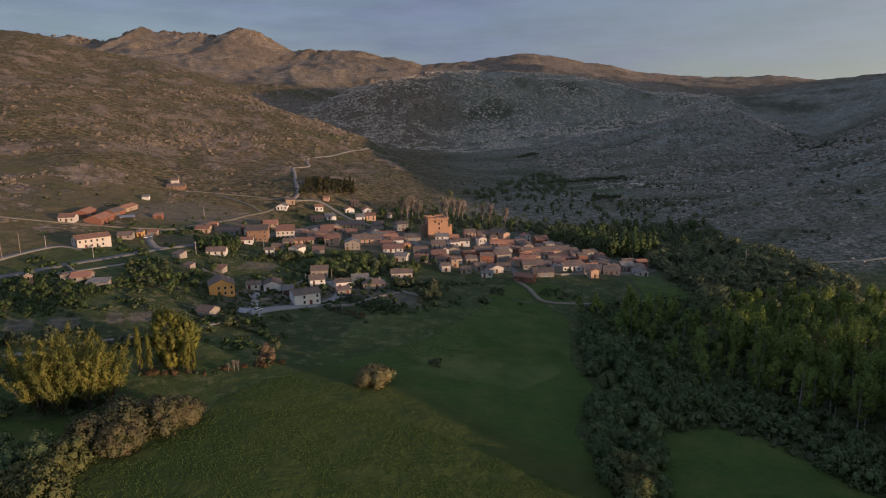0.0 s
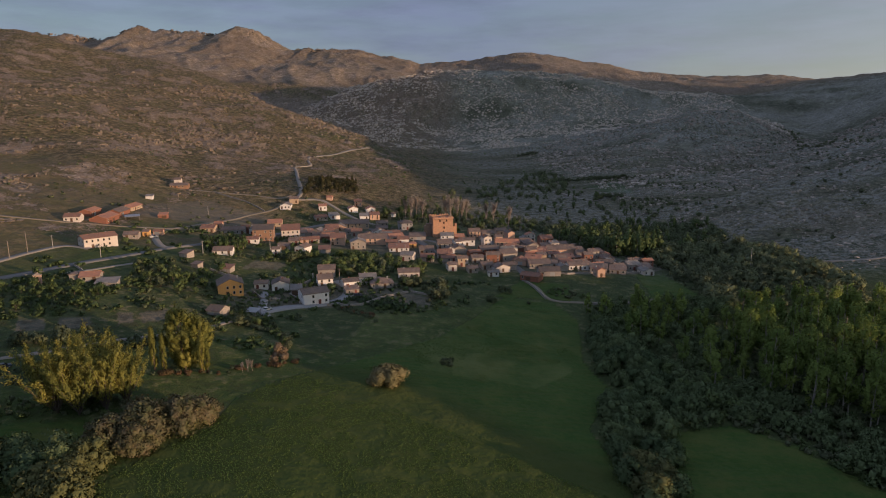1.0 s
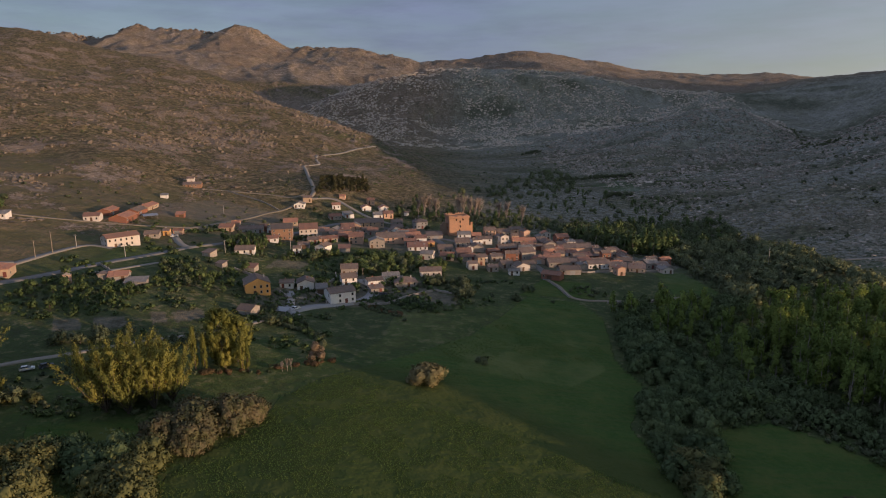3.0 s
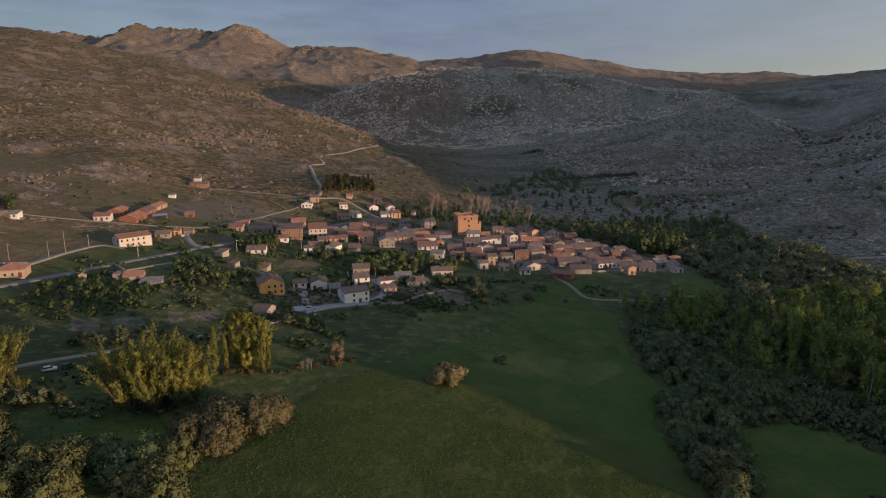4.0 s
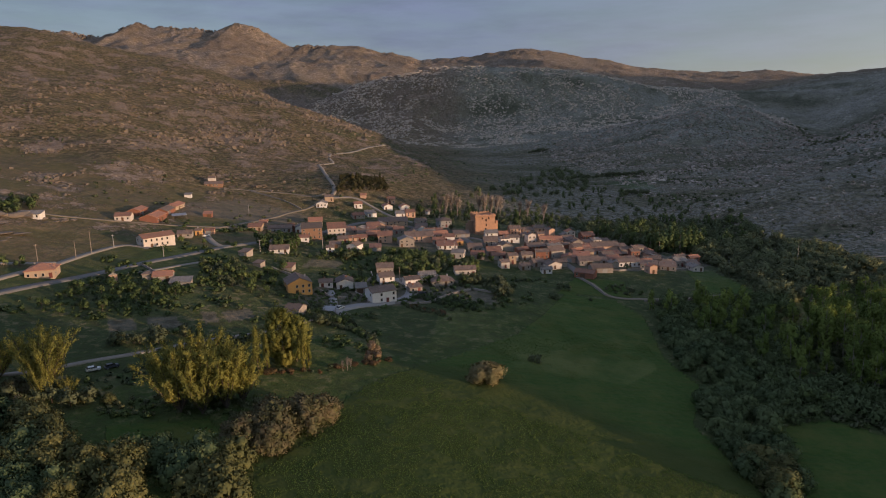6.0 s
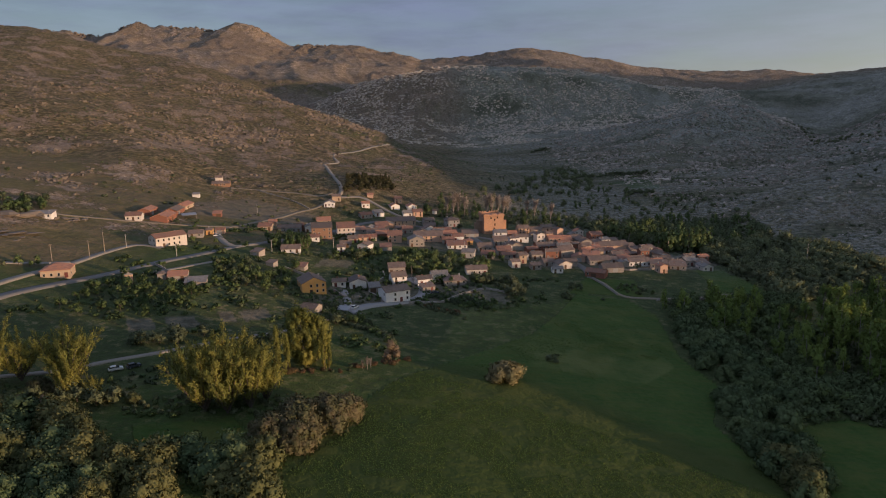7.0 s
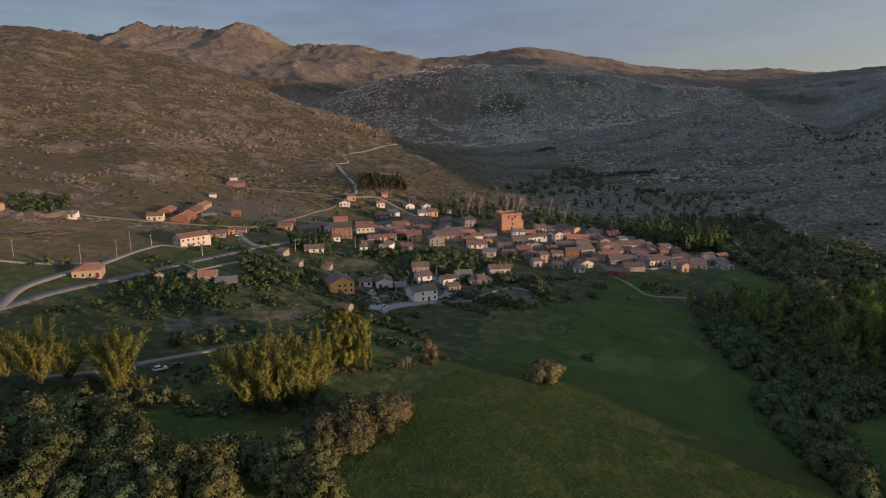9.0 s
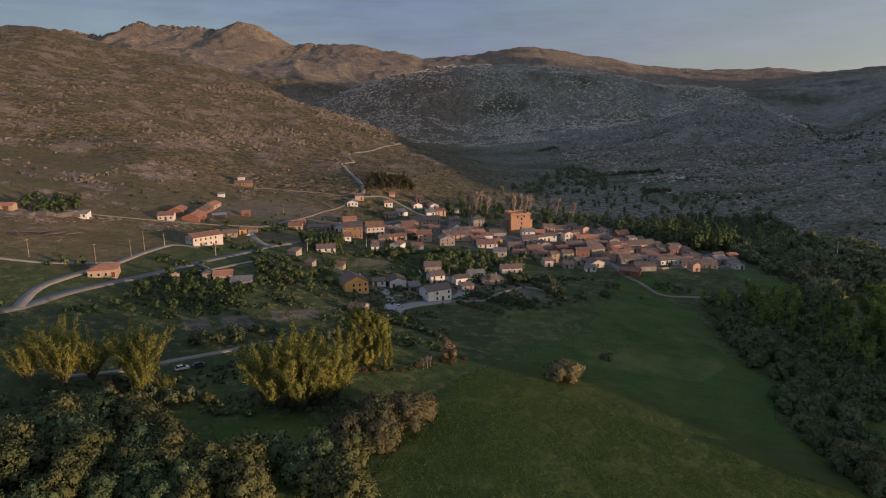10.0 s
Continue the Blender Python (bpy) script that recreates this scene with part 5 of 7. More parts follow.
def fan_poplar(rng, h=14.5, spread=0.58, limbs=16):
    """Several ascending stems that fan out, leafy along their outer parts."""
    paths, cs, rs, st = [], [], [], []
    for k in range(limbs):
        a = 2 * math.pi * (k + rng.random() * 0.7) / limbs
        lean = rng.uniform(0.05, spread)
        length = h * rng.uniform(0.62, 1.0) * (1 - 0.3 * lean)
        base = (0.35 * math.cos(a), 0.35 * math.sin(a), 0.6)
        tip = np.array((math.cos(a) * length * lean, math.sin(a) * length * lean, length))
        p = limb(base, tip, 0.17, 0.03, 0.05, 6, rng)
        paths.append(p)
        axis = tip / np.linalg.norm(tip)
        for t in np.linspace(0.2, 1.0, 10):
            i = min(int(t * 6), 5)
            u = t * 6 - i
            q = np.array(p[i][:3]) * (1 - u) + np.array(p[i + 1][:3]) * u
            # side sprays leave the limb at a narrow angle
            out = axis + rng.normal(size=3) * 0.33
            out /= np.linalg.norm(out)
            reach = (1.6 - 1.0 * t) * rng.uniform(0.4, 1.6)
            cs.append(q + out * reach)
            rs.append(0.62 * rng.uniform(0.8, 1.3))
            st.append(out * 2.1 * (1.2 - 0.5 * t))
    paths.append(limb((0, 0, -0.6), (0, 0, 2.4), 0.36, 0.2, 0.02, 3, rng))
    return stems(paths), leaf_cloud(np.array(cs), np.array(rs), 52, 0.23, rng, np.array(st), 0.6, 0.25, 0.22, 0.55, 0.45)


def column_poplar(rng, h=12.0):
    paths = [limb((0, 0, -0.6), (0, 0, h * 0.95), 0.22, 0.03, 0.01, 6, rng)]
    t = rng.random(52) ** 0.85
    w = 0.95 * np.sin(np.clip(t * 0.9 + 0.12, 0, 1) * math.pi) ** 0.6 + 0.1
    a = rng.random(52) * 2 * math.pi
    cs = np.stack([w * np.cos(a) * 0.6, w * np.sin(a) * 0.6, 1.0 + t * (h - 1.2)], 1)
    for k in range(10):
        q = cs[k]
        paths.append(limb((0, 0, max(0.6, q[2] - 2)), q, 0.05, 0.02, 0.03, 2, rng))
    return stems(paths), leaf_cloud(cs, 0.6 * np.ones(52), 60, 0.2, rng, np.tile((0, 0, 1.3), (52, 1)), 0.6, 0.4, 0.4, 0.5, 0.5)


def tall_poplar(rng, h=20.0, width=3.4, lobes=24, leaves=64, leaf=0.33, start=0.24, size=1.0, reach=3.0):
    """A tall crown of upswept tufts on a straight trunk."""
    shape = lambda t: width * (math.sin(math.pi * min(1, 0.14 + 0.86 * t)) ** 0.7) / 3.4
    pts = crown_points(lobes, rng, shape)
    cs = np.stack([pts[:, 0] * reach, pts[:, 1] * reach, h * (start + (0.97 - start) * pts[:, 2])], 1)
    paths = [limb((0, 0, -0.8), (rng.normal() * 0.4, rng.normal() * 0.4, h * 0.93), 0.30, 0.04, 0.012, 8, rng)]
    for k in range(12 if lobes > 20 else 4):
        q = cs[k]
        paths.append(limb((0, 0, max(2, q[2] - 3.2)), q, 0.08, 0.02, 0.05, 3, rng))
    up = np.stack([cs[:, 0] * 0.12, cs[:, 1] * 0.12, np.full(lobes, 0.75)], 1)
    return stems(paths), billows(cs, rng.uniform(0.95, 1.6, lobes) * size, leaves, leaf, rng, up, knobs=5)


def willow(rng, h=6.5, w=4.6, lobes=22, leaves=116, leaf=0.26):
    """A broad low crown of billowing lobes on several short stems."""
    a = 2 * math.pi * (np.arange(lobes) * 0.618 + 0.15 * rng.random(lobes))
    el = np.arcsin(np.clip((np.arange(lobes) + 0.5) / lobes * 1.05 - 0.03, 0, 1))
    lump = 1 + 0.16 * np.sin(2 * a + rng.random() * 6) * np.cos(el)
    rad = rng.uniform(0.56, 0.82, lobes) * lump
    cs = np.stack([w * rad * np.cos(a) * np.cos(el), w * rad * np.sin(a) * np.cos(el), 1.0 + (h - 1.4) * rad * np.sin(el)], 1)
    paths = [limb((rng.normal() * 0.5, rng.normal() * 0.5, -0.6), cs[k] * 0.85, 0.16, 0.03, 0.08, 3 if lobes > 15 else 2, rng) for k in range(8 if lobes > 15 else 3)]
    rs = rng.uniform(0.28, 0.46, lobes) * w * (22 / lobes) ** 0.3
    return stems(paths), billows(cs, rs, leaves, leaf, rng, mid=np.array((0, 0, h * 0.1)))


def round_tree(rng, h=7.0, w=3.3, lobes=10, leaves=44, leaf=0.34):
    a, u = rng.random(lobes) * 2 * math.pi, rng.uniform(-0.75, 1, lobes)
    el = np.arcsin(u)
    rad = rng.uniform(0.4, 0.8, lobes)
    mid = h * 0.46
    cs = np.stack([w * rad * np.cos(a) * np.cos(el), w * rad * np.sin(a) * np.cos(el), mid + (h - mid - 0.5) * rad * np.sin(el)], 1)
    paths = [limb((0, 0, -0.6), (0, 0, mid), 0.20, 0.09, 0.03, 4, rng)]
    paths += [limb((0, 0, mid * rng.uniform(0.5, 0.9)), cs[k], 0.08, 0.02, 0.06, 2, rng) for k in range(4)]
    return stems(paths), billows(cs, rng.uniform(0.9, 1.5, lobes) * w / 2.9, leaves, leaf, rng, mid=np.array((0, 0, mid * 0.8)))


def shrub(rng, h=2.4, w=1.7, lobes=6, leaves=30, leaf=0.29, sticks=2):
    a, el = rng.random(lobes) * 2 * math.pi, np.arcsin(rng.random(lobes))
    rad = rng.uniform(0.35, 0.8, lobes)
    cs = np.stack([w * rad * np.cos(a) * np.cos(el), w * rad * np.sin(a) * np.cos(el), 0.4 + (h - 1.0) * rad * np.sin(el)], 1)
    paths = [limb((0, 0, -0.5), cs[k] * 0.9, 0.06, 0.02, 0.05, 2, rng) for k in range(sticks)]
    return stems(paths), billows(cs, rng.uniform(0.55, 0.95, lobes) * w / 1.7, leaves, leaf, rng, mid=np.array((0, 0, 0.0)))


def bare_tree(rng, h=17.0, w=2.9, twigs=1500):
    """Leafless poplar: ascending limbs and a haze of fine upright twigs."""
    paths = [limb((0, 0, -0.8), (rng.normal() * 0.3, 0, h * 0.96), 0.20, 0.03, 0.015, 7, rng)]
    p, d = [], []
    for k in range(26):
        z = h * rng.uniform(0.15, 0.7)
        a = rng.random() * 2 * math.pi
        length = (h - z) * rng.uniform(0.45, 0.9)
        spread = w * rng.uniform(0.3, 1)
        tip = (math.cos(a) * spread, math.sin(a) * spread, min(z + length, h))
        paths.append(limb((0, 0, z), tip, 0.06, 0.015, 0.04, 3, rng))
        n = twigs // 26
        t = rng.uniform(0.1, 1.0, (n, 1))
        q = np.array((0, 0, z)) * (1 - t) + np.array(tip) * t
        p.append(q + rng.normal(size=(n, 3)) * 0.25)
        v = rng.normal(size=(n, 3)) * 0.28 + np.array((math.cos(a) * 0.3, math.sin(a) * 0.3, 1.2))
        d.append(unit(v))
    p, d = np.vstack(p), np.vstack(d)
    n = len(p)
    side = unit(np.cross(d, rng.normal(size=(n, 3))))
    ln, wd = rng.uniform(0.8, 2.2, (n, 1)), 0.035
    q = np.stack([p - side * wd, p + side * wd, p + d * ln + side * wd * 0.3, p + d * ln - side * wd * 0.3], 1).reshape(-1, 3)
    nrm = unit(np.stack([p[:, 0], p[:, 1], np.full(n, 0.6)], 1) + rng.normal(size=(n, 3)) * 0.3)
    return stems(paths), (q, np.arange(n * 4).reshape(-1, 4), np.repeat(nrm, 4, axis=0))


def pine(rng, h=9.0, w=2.1):
    n = 42
    t = rng.random(n)
    a = rng.random(n) * 2 * math.pi
    r = w * (1 - t) ** 0.7 * rng.uniform(0.4, 1.0, n) + 0.1
    cs = np.stack([r * np.cos(a), r * np.sin(a), 1.6 + t * (h - 2)], 1)
    return stems([limb((0, 0, -0.6), (0, 0, h * 0.95), 0.19, 0.03, 0.01, 5, rng)]), leaf_cloud(cs, rng.uniform(0.5, 0.95, n), 8, 0.5, rng, core=0.5)


# kind: shape, leaves, bark, variants, label, name
KINDS = {
    "fan_poplar": (fan_poplar, "gold", "dark", 3, "golden-green poplar with ascending fanned limbs beside the meadow", "tree"),
    "column_poplar": (column_poplar, "gold", "dark", 2, "narrow columnar poplar with golden-green leaves", "tree"),
    "crown_poplar": (lambda g: tall_poplar(g, 15.5, 3.4, 52, 130, 0.23, 0.14, 0.9, 4.3), "gold", "dark", 1, "tall full-crowned poplar with golden leaves", "tree"),
    "tall_poplar": (tall_poplar, "poplar", "pale", 4, "tall green poplar with a pale bare trunk", "tree"),
    "plain_poplar": (lambda g: tall_poplar(g, 20.0, 3.4, 15, 40, 0.5, 0.2, 1.5), "poplar", "pale", 2, "tall green poplar of the unseen shading wood", "tree"),
    "river_poplar": (lambda g: tall_poplar(g, 12.0, 2.8, 15, 52, 0.33, 0.12, 1.0), "poplar", "pale", 3, "green riverside poplar of medium height", "tree"),
    "willow": (willow, "willow", "dark", 4, "rounded grey-green willow with billowing foliage", "tree"),
    "brown_willow": (lambda g: willow(g, 7.0, 5.0, 32, 260, 0.22), "catkin", "dark", 2, "spreading willow brown with catkins", "tree"),
    "olive_willow": (lambda g: willow(g, 7.5, 4.6, 26, 165, 0.24), "olive", "dark", 3, "tall rounded willow with olive foliage", "tree"),
    "willow_mid": (lambda g: willow(g, 6.5, 4.5, 13, 64, 0.34), "willow", "dark", 3, "rounded grey-green willow along the stream", "tree"),
    "willow_far": (lambda g: willow(g, 7.0, 4.4, 9, 32, 0.5), "haze_pale", "dark", 3, "rounded grey-green willow along the stream", "tree"),
    "round_tree": (round_tree, "garden", "dark", 4, "leafy round-headed garden tree", "tree"),
    "dark_tree": (lambda g: round_tree(g, 5.6, 3.2), "dark", "dark", 3, "dense dark evergreen tree", "tree"),
    "shrub": (shrub, "garden", "dark", 3, "leafy green garden shrub", "shrub"),
    "dark_shrub": (shrub, "dark", "dark", 3, "dense dark green thicket shrub", "shrub"),
    "russet_shrub": (lambda g: shrub(g, 1.5, 1.9, 8, 96, 0.17), "russet", "dark", 2, "low russet-brown bramble bush", "shrub"),
    "pink_shrub": (lambda g: shrub(g, 5.0, 1.8, 12, 240, 0.16), "pink", "dark", 1, "upright pinkish-brown budding shrub", "shrub"),
    "meadow_bush": (lambda g: willow(g, 4.4, 4.6, 30, 260, 0.24), "tan", "dark", 1, "lone broad tan-yellow bush in the open meadow", "shrub"),
    "pale_bush": (lambda g: willow(g, 4.2, 4.0, 20, 110, 0.24), "haze_pale", "dark", 1, "broad pale grey-green bush at the top of the meadow", "shrub"),
    "plantation_tree": (lambda g: round_tree(g, 7.5, 2.7, 10, 40, 0.45), "pine", "dark", 3, "dark olive plantation tree", "tree"),
    "bare_tree": (bare_tree, "twig", "twig", 3, "leafless pale poplar with fine upright twigs", "tree"),
    "pine": (pine, "pine", "dark", 3, "dark conical plantation pine", "tree"),
    "dark_shrub_far": (lambda g: shrub(g, 2.2, 1.7, 3, 7, 0.6, 1), "dark", "dark", 3, "dense dark juniper bush on the slope", "shrub"),
    "shrub_far": (lambda g: shrub(g, 2.2, 1.7, 4, 12, 0.48, 1), "garden", "dark", 3, "leafy green bramble between the plots", "shrub"),
    "far_tree": (lambda g: round_tree(g, 7.0, 3.0, 9, 36, 0.45), "dark", "dark", 3, "small dark tree on the valley floor", "tree"),
    "far_green": (lambda g: tall_poplar(g, 11.0, 2.8, 12, 32, 0.5, 0.08, 1.1), "garden", "pale", 3, "green poplar far along the stream", "tree"),
}
stock, shapes = {}, {}
plant_rng = random.Random(11)


def plant_shape(kind, v):
    """Stem and leaf arrays of one variant of a kind."""
    if (kind, v) not in shapes:
        shapes[kind, v] = KINDS[kind][0](np.random.default_rng(100 + 7 * v + len(kind) * 31))
    return shapes[kind, v]


def plant_pose(x, y, z, size):
    return pose(x, y, z - 0.05, plant_rng.uniform(-3, 3), plant_rng.uniform(-3, 3), plant_rng.uniform(0, 360)) @ Matrix.Diagonal(
        (size * plant_rng.uniform(0.92, 1.1), size * plant_rng.uniform(0.92, 1.1), size, 1))


def crown_material(kind):
    return BARK["twig"] if KINDS[kind][1] == "twig" else LEAVES[KINDS[kind][1]]


def plant(kind, x, y, size=1.0, z=None):
    """One plant standing on the ground; alike plants share a few built shapes."""
    make, leaves, bark, variants, label, name = KINDS[kind]
    v = plant_rng.randrange(variants)
    m = plant_pose(x, y, ground_at(x, y) if z is None else z, size)
    if (kind, v) in stock:
        ob = copy_thing(stock[kind, v], Matrix.Identity(4))
        ob.matrix_basis = m
        return ob
    (tv, tf), (lv, lf, ln) = plant_shape(kind, v)
    ob = new(name)
    tagged(ob, label, name, name + "s of the valley")
    part("trunk" if name == "tree" else "stem", fast_mesh("trunk", tv, tf, BARK[bark], True), ob)
    part("crown" if name == "tree" else "foliage", fast_mesh("crown", lv, lf, crown_material(kind), True, ln), ob)
    ob.matrix_basis = m
    stock[kind, v] = ob
    return ob


def scatter(poly, gap, seed):
    """Places about a gap apart inside a polygon."""
    g = random.Random(seed)
    xs, ys = [p[0] for p in poly], [p[1] for p in poly]
    out = []
    y = min(ys)
    row = 0
    while y < max(ys):
        x = min(xs) + (gap / 2 if row % 2 else 0)
        while x < max(xs):
            px, py = x + g.uniform(-0.38, 0.38) * gap, y + g.uniform(-0.38, 0.38) * gap
            if inside(poly, np.array([px]), np.array([py]))[0]:
                out.append((px, py))
            x += gap
        y += gap * 0.87
        row += 1
    return out


def wood(poly, gap, kinds, low, high, seed):
    """Single trees through a polygon."""
    g = random.Random(seed * 13 + 1)
    places = scatter(poly, gap, seed)
    zs = ground_z(np.array([p[0] for p in places]), np.array([p[1] for p in places]))
    for (x, y), z in zip(places, zs):
        plant(g.choice(kinds), x, y, g.uniform(low, high), float(z))


def far_wood(name, label, places, kinds, low, high, seed):
    """Woods too far and too many to count, joined into one mesh."""
    g = random.Random(seed * 17 + 3)
    zs = ground_z(np.array([p[0] for p in places]), np.array([p[1] for p in places]))
    mats, vs, fs, ns, ids = [], [], [], [], []
    count = 0
    for (x, y), z in zip(places, zs):
        kind = g.choice(kinds)
        m = np.array(plant_pose(x, y, float(z), g.uniform(low, high)))
        (tv, tf), (lv, lf, ln) = plant_shape(kind, g.randrange(KINDS[kind][3]))
        for v, f, n, mat in ((tv, tf, stem_normals(tv), BARK[KINDS[kind][2]]), (lv, lf, ln, crown_material(kind))):
            if mat not in mats:
                mats.append(mat)
            vs.append(v @ m[:3, :3].T + m[:3, 3])
            ns.append(unit(n @ m[:3, :3].T))
            fs.append(f + count)
            ids.append(np.full(len(f), mats.index(mat), np.int32))
            count += len(v)
    me = fast_mesh(name, np.vstack(vs), np.vstack(fs), mats[0], True, np.vstack(ns))
    for mat in mats[1:]:
        me.materials.append(mat)
    me.polygons.foreach_set("material_index", np.concatenate(ids))
    return tagged(new(name, me), label, "woodland", kind="stuff")


# ---- woods beside the stream ----
wood([(42, 138), (41, 158), (41, 183), (53, 207), (50, 237), (59, 285), (76, 270), (74, 235), (72, 205), (62, 183), (55, 150)], 7.0, ["willow"], 0.75, 1.15, 1)
far_wood("thicket", "thicket of willows and young poplars by the stream", scatter([(62, 285), (64, 308), (95, 316), (118, 322), (136, 310), (125, 270), (112, 235), (104, 205), (88, 196), (74, 205), (78, 250)], 6.4, 2),
         ["willow_mid", "river_poplar", "willow_mid", "willow_mid", "dark_shrub", "round_tree"], 0.7, 1.05, 2)
wood([(106, 236), (101, 208), (112, 190), (130, 174), (165, 178), (205, 225), (200, 284), (150, 290), (126, 280)], 9.0, ["tall_poplar"], 0.75, 1.1, 3)
far_wood("undergrowth", "dark scrub between the grove and the small eastern meadow", scatter([(66, 186), (82, 187), (92, 180), (98, 172), (108, 152), (125, 135), (152, 158), (130, 176), (112, 200), (100, 214), (84, 210), (72, 208)], 3.7, 4),
         ["dark_shrub", "dark_shrub", "shrub", "willow_mid"], 0.7, 1.1, 4)
far_wood("undergrowth", "dark scrub under the riverside poplars", scatter([(106, 236), (104, 210), (114, 192), (132, 178), (165, 182), (180, 215), (150, 240), (126, 260)], 5.5, 14), ["dark_shrub", "dark_tree"], 0.6, 1.0, 14)
far_wood("woodland", "mixed willows and poplars along the stream", scatter([(130, 318), (132, 420), (152, 470), (205, 480), (225, 420), (215, 300), (160, 308)], 6.6, 5),
         ["willow_far", "dark_tree", "far_tree", "dark_shrub_far", "willow_far"], 0.75, 1.3, 5)
far_wood("woodland", "green poplars and scrub behind the village", scatter([(95, 452), (118, 428), (160, 452), (212, 490), (215, 525), (150, 552), (110, 545), (78, 530), (72, 490)], 7.2, 6),
         ["far_green", "willow_far", "willow_far", "willow_far"], 0.55, 0.95, 6)
far_wood("woodland", "grey-green trees behind the castle tower", scatter([(-66, 545), (-30, 512), (20, 502), (70, 502), (90, 545), (60, 590), (0, 595), (-50, 580)], 7.6, 7),
         ["willow_far", "far_green", "willow_far", "dark_shrub_far", "dark_shrub_far"], 0.4, 0.75, 7)
far_wood("woodland", "thin grey-green scrub on the valley floor behind the village", scatter([(-60, 590), (60, 600), (110, 550), (220, 535), (225, 600), (180, 700), (140, 740), (60, 700), (-40, 660)], 17, 58), ["willow_far", "dark_shrub_far", "willow_far", "far_green"], 0.35, 0.7, 58)
far_wood("woodland", "scattered trees along the upper valley stream", scatter([(60, 680), (140, 740), (175, 1000), (150, 1100), (90, 900), (0, 690)], 15, 8), ["willow_far", "willow_far", "dark_shrub_far", "dark_shrub_far"], 0.6, 1.0, 8)
for x, y, s in ((-34, 536, 1.15), (-29, 540, 1.2), (-24, 538, 1.05), (-39, 543, 1.0), (0, 545, 1.25), (5, 548, 1.2), (9, 544, 1.1), (-5, 550, 1.1), (13, 551, 1.15), (30, 548, 1.0), (36, 545, 1.1), (48, 535, 1.0)):
    plant("bare_tree", x, y, s)
for x, y, s in ((112, 432, 1.45), (119, 436, 1.55), (126, 432, 1.5), (133, 440, 1.65), (124, 446, 1.55), (140, 446, 1.5), (100, 452, 1.35), (92, 460, 1.35), (84, 470, 1.3), (147, 452, 1.2), (40, 512, 0.9), (24, 520, 0.85), (108, 440, 1.2), (115, 444, 1.1), (136, 436, 1.0), (142, 454, 1.1), (130, 452, 1.2)):
    plant("far_green", x, y, s)
for x, y, s in ((74, 262, 1.15), (80, 270, 1.25), (70, 292, 1.0), (92, 285, 1.2), (88, 300, 1.0), (100, 262, 1.15), (98, 240, 1.2), (86, 236, 1.0)):
    plant("river_poplar", x, y, s)
for x, y, s in ((46, 146, 1.1), (51, 152, 1.0), (47, 158, 1.05)):
    plant("olive_willow", x, y, s)
plant("brown_willow", 82, 143, 0.45)
# added out of view beyond the grove to block the low sun
far_wood("poplar_wood", "unseen tall poplars added to shade the meadow and lower houses", scatter([(128, 168), (136, 113), (210, 94), (235, 150), (200, 185), (165, 174)], 8.0, 10), ["plain_poplar"], 0.95, 1.2, 10)
far_wood("pine_grove", "small dark plantation of pines and broadleaved trees", scatter([(-132, 557), (-112, 563), (-88, 612), (-98, 676), (-130, 640)], 6.6, 9), ["plantation_tree", "plantation_tree", "pine"], 0.6, 0.95, 9)

# ---- trees and scrub west of the meadow ----
for x, y, s in ((-114, 165, 1.3), (-109, 161, 1.38), (-103, 161, 1.3), (-98, 165, 1.45), (-95, 170, 1.3), (-107, 169, 1.45), (-101, 171, 1.35)):
    plant("fan_poplar", x, y, s)
for x, y, s in ((-148, 168, 1.35), (-153, 172, 1.2), (-146, 162, 0.8), (-169, 166, 1.2), (-174, 170, 1.25), (-164, 171, 1.05), (-179, 166, 1.0), (-140, 164, 0.5)):
    plant("fan_poplar", x, y, s)
for x, y, s in ((-92, 201, 1.22), (-87, 203, 1.05), (-89, 197, 0.8)):
    plant("crown_poplar", x, y, s)
for x, y, s in ((-97, 193, 1.15), (-94, 193, 1.0), (-83, 195, 1.1), (-81.5, 196, 0.85)):
    plant("column_poplar", x, y, s)
for x, y, s in ((-75, 157, 1.35), (-82, 152, 1.5), (-88, 147, 1.2), (-81, 145, 1.1), (-71, 162, 1.05)):
    plant("brown_willow", x, y, s)
wood([(-170, 134), (-160, 150), (-144, 156), (-129, 148), (-118, 135), (-96, 137), (-87, 141), (-79, 133), (-84, 116), (-160, 108)], 8.5, ["olive_willow", "willow", "olive_willow", "willow"], 0.95, 1.35, 21)
far_wood("undergrowth", "dark undergrowth beneath the poplars", scatter([(-182, 152), (-168, 159), (-128, 164), (-131, 159), (-150, 158), (-165, 147), (-174, 143)], 5.0, 22), ["dark_shrub", "dark_tree"], 0.6, 1.0, 22)
far_wood("undergrowth", "dark scrub around the small meadow", scatter([(-84, 150), (-91, 152), (-98, 162), (-126, 154), (-131, 158), (-126, 166), (-95, 174), (-80, 166)], 3.0, 23), ["dark_shrub", "dark_shrub", "shrub"], 0.45, 0.85, 23)
for x, y, s in ((-116, 156, 0.6), (-123, 157, 0.5)):
    plant("shrub", x, y, s * 1.6)
for x, y, s in ((-129, 163, 1.0), (-136, 162, 0.7), (-134, 166, 0.6), (-157, 163, 0.8)):
    plant("olive_willow", x, y, 0.45 * s)
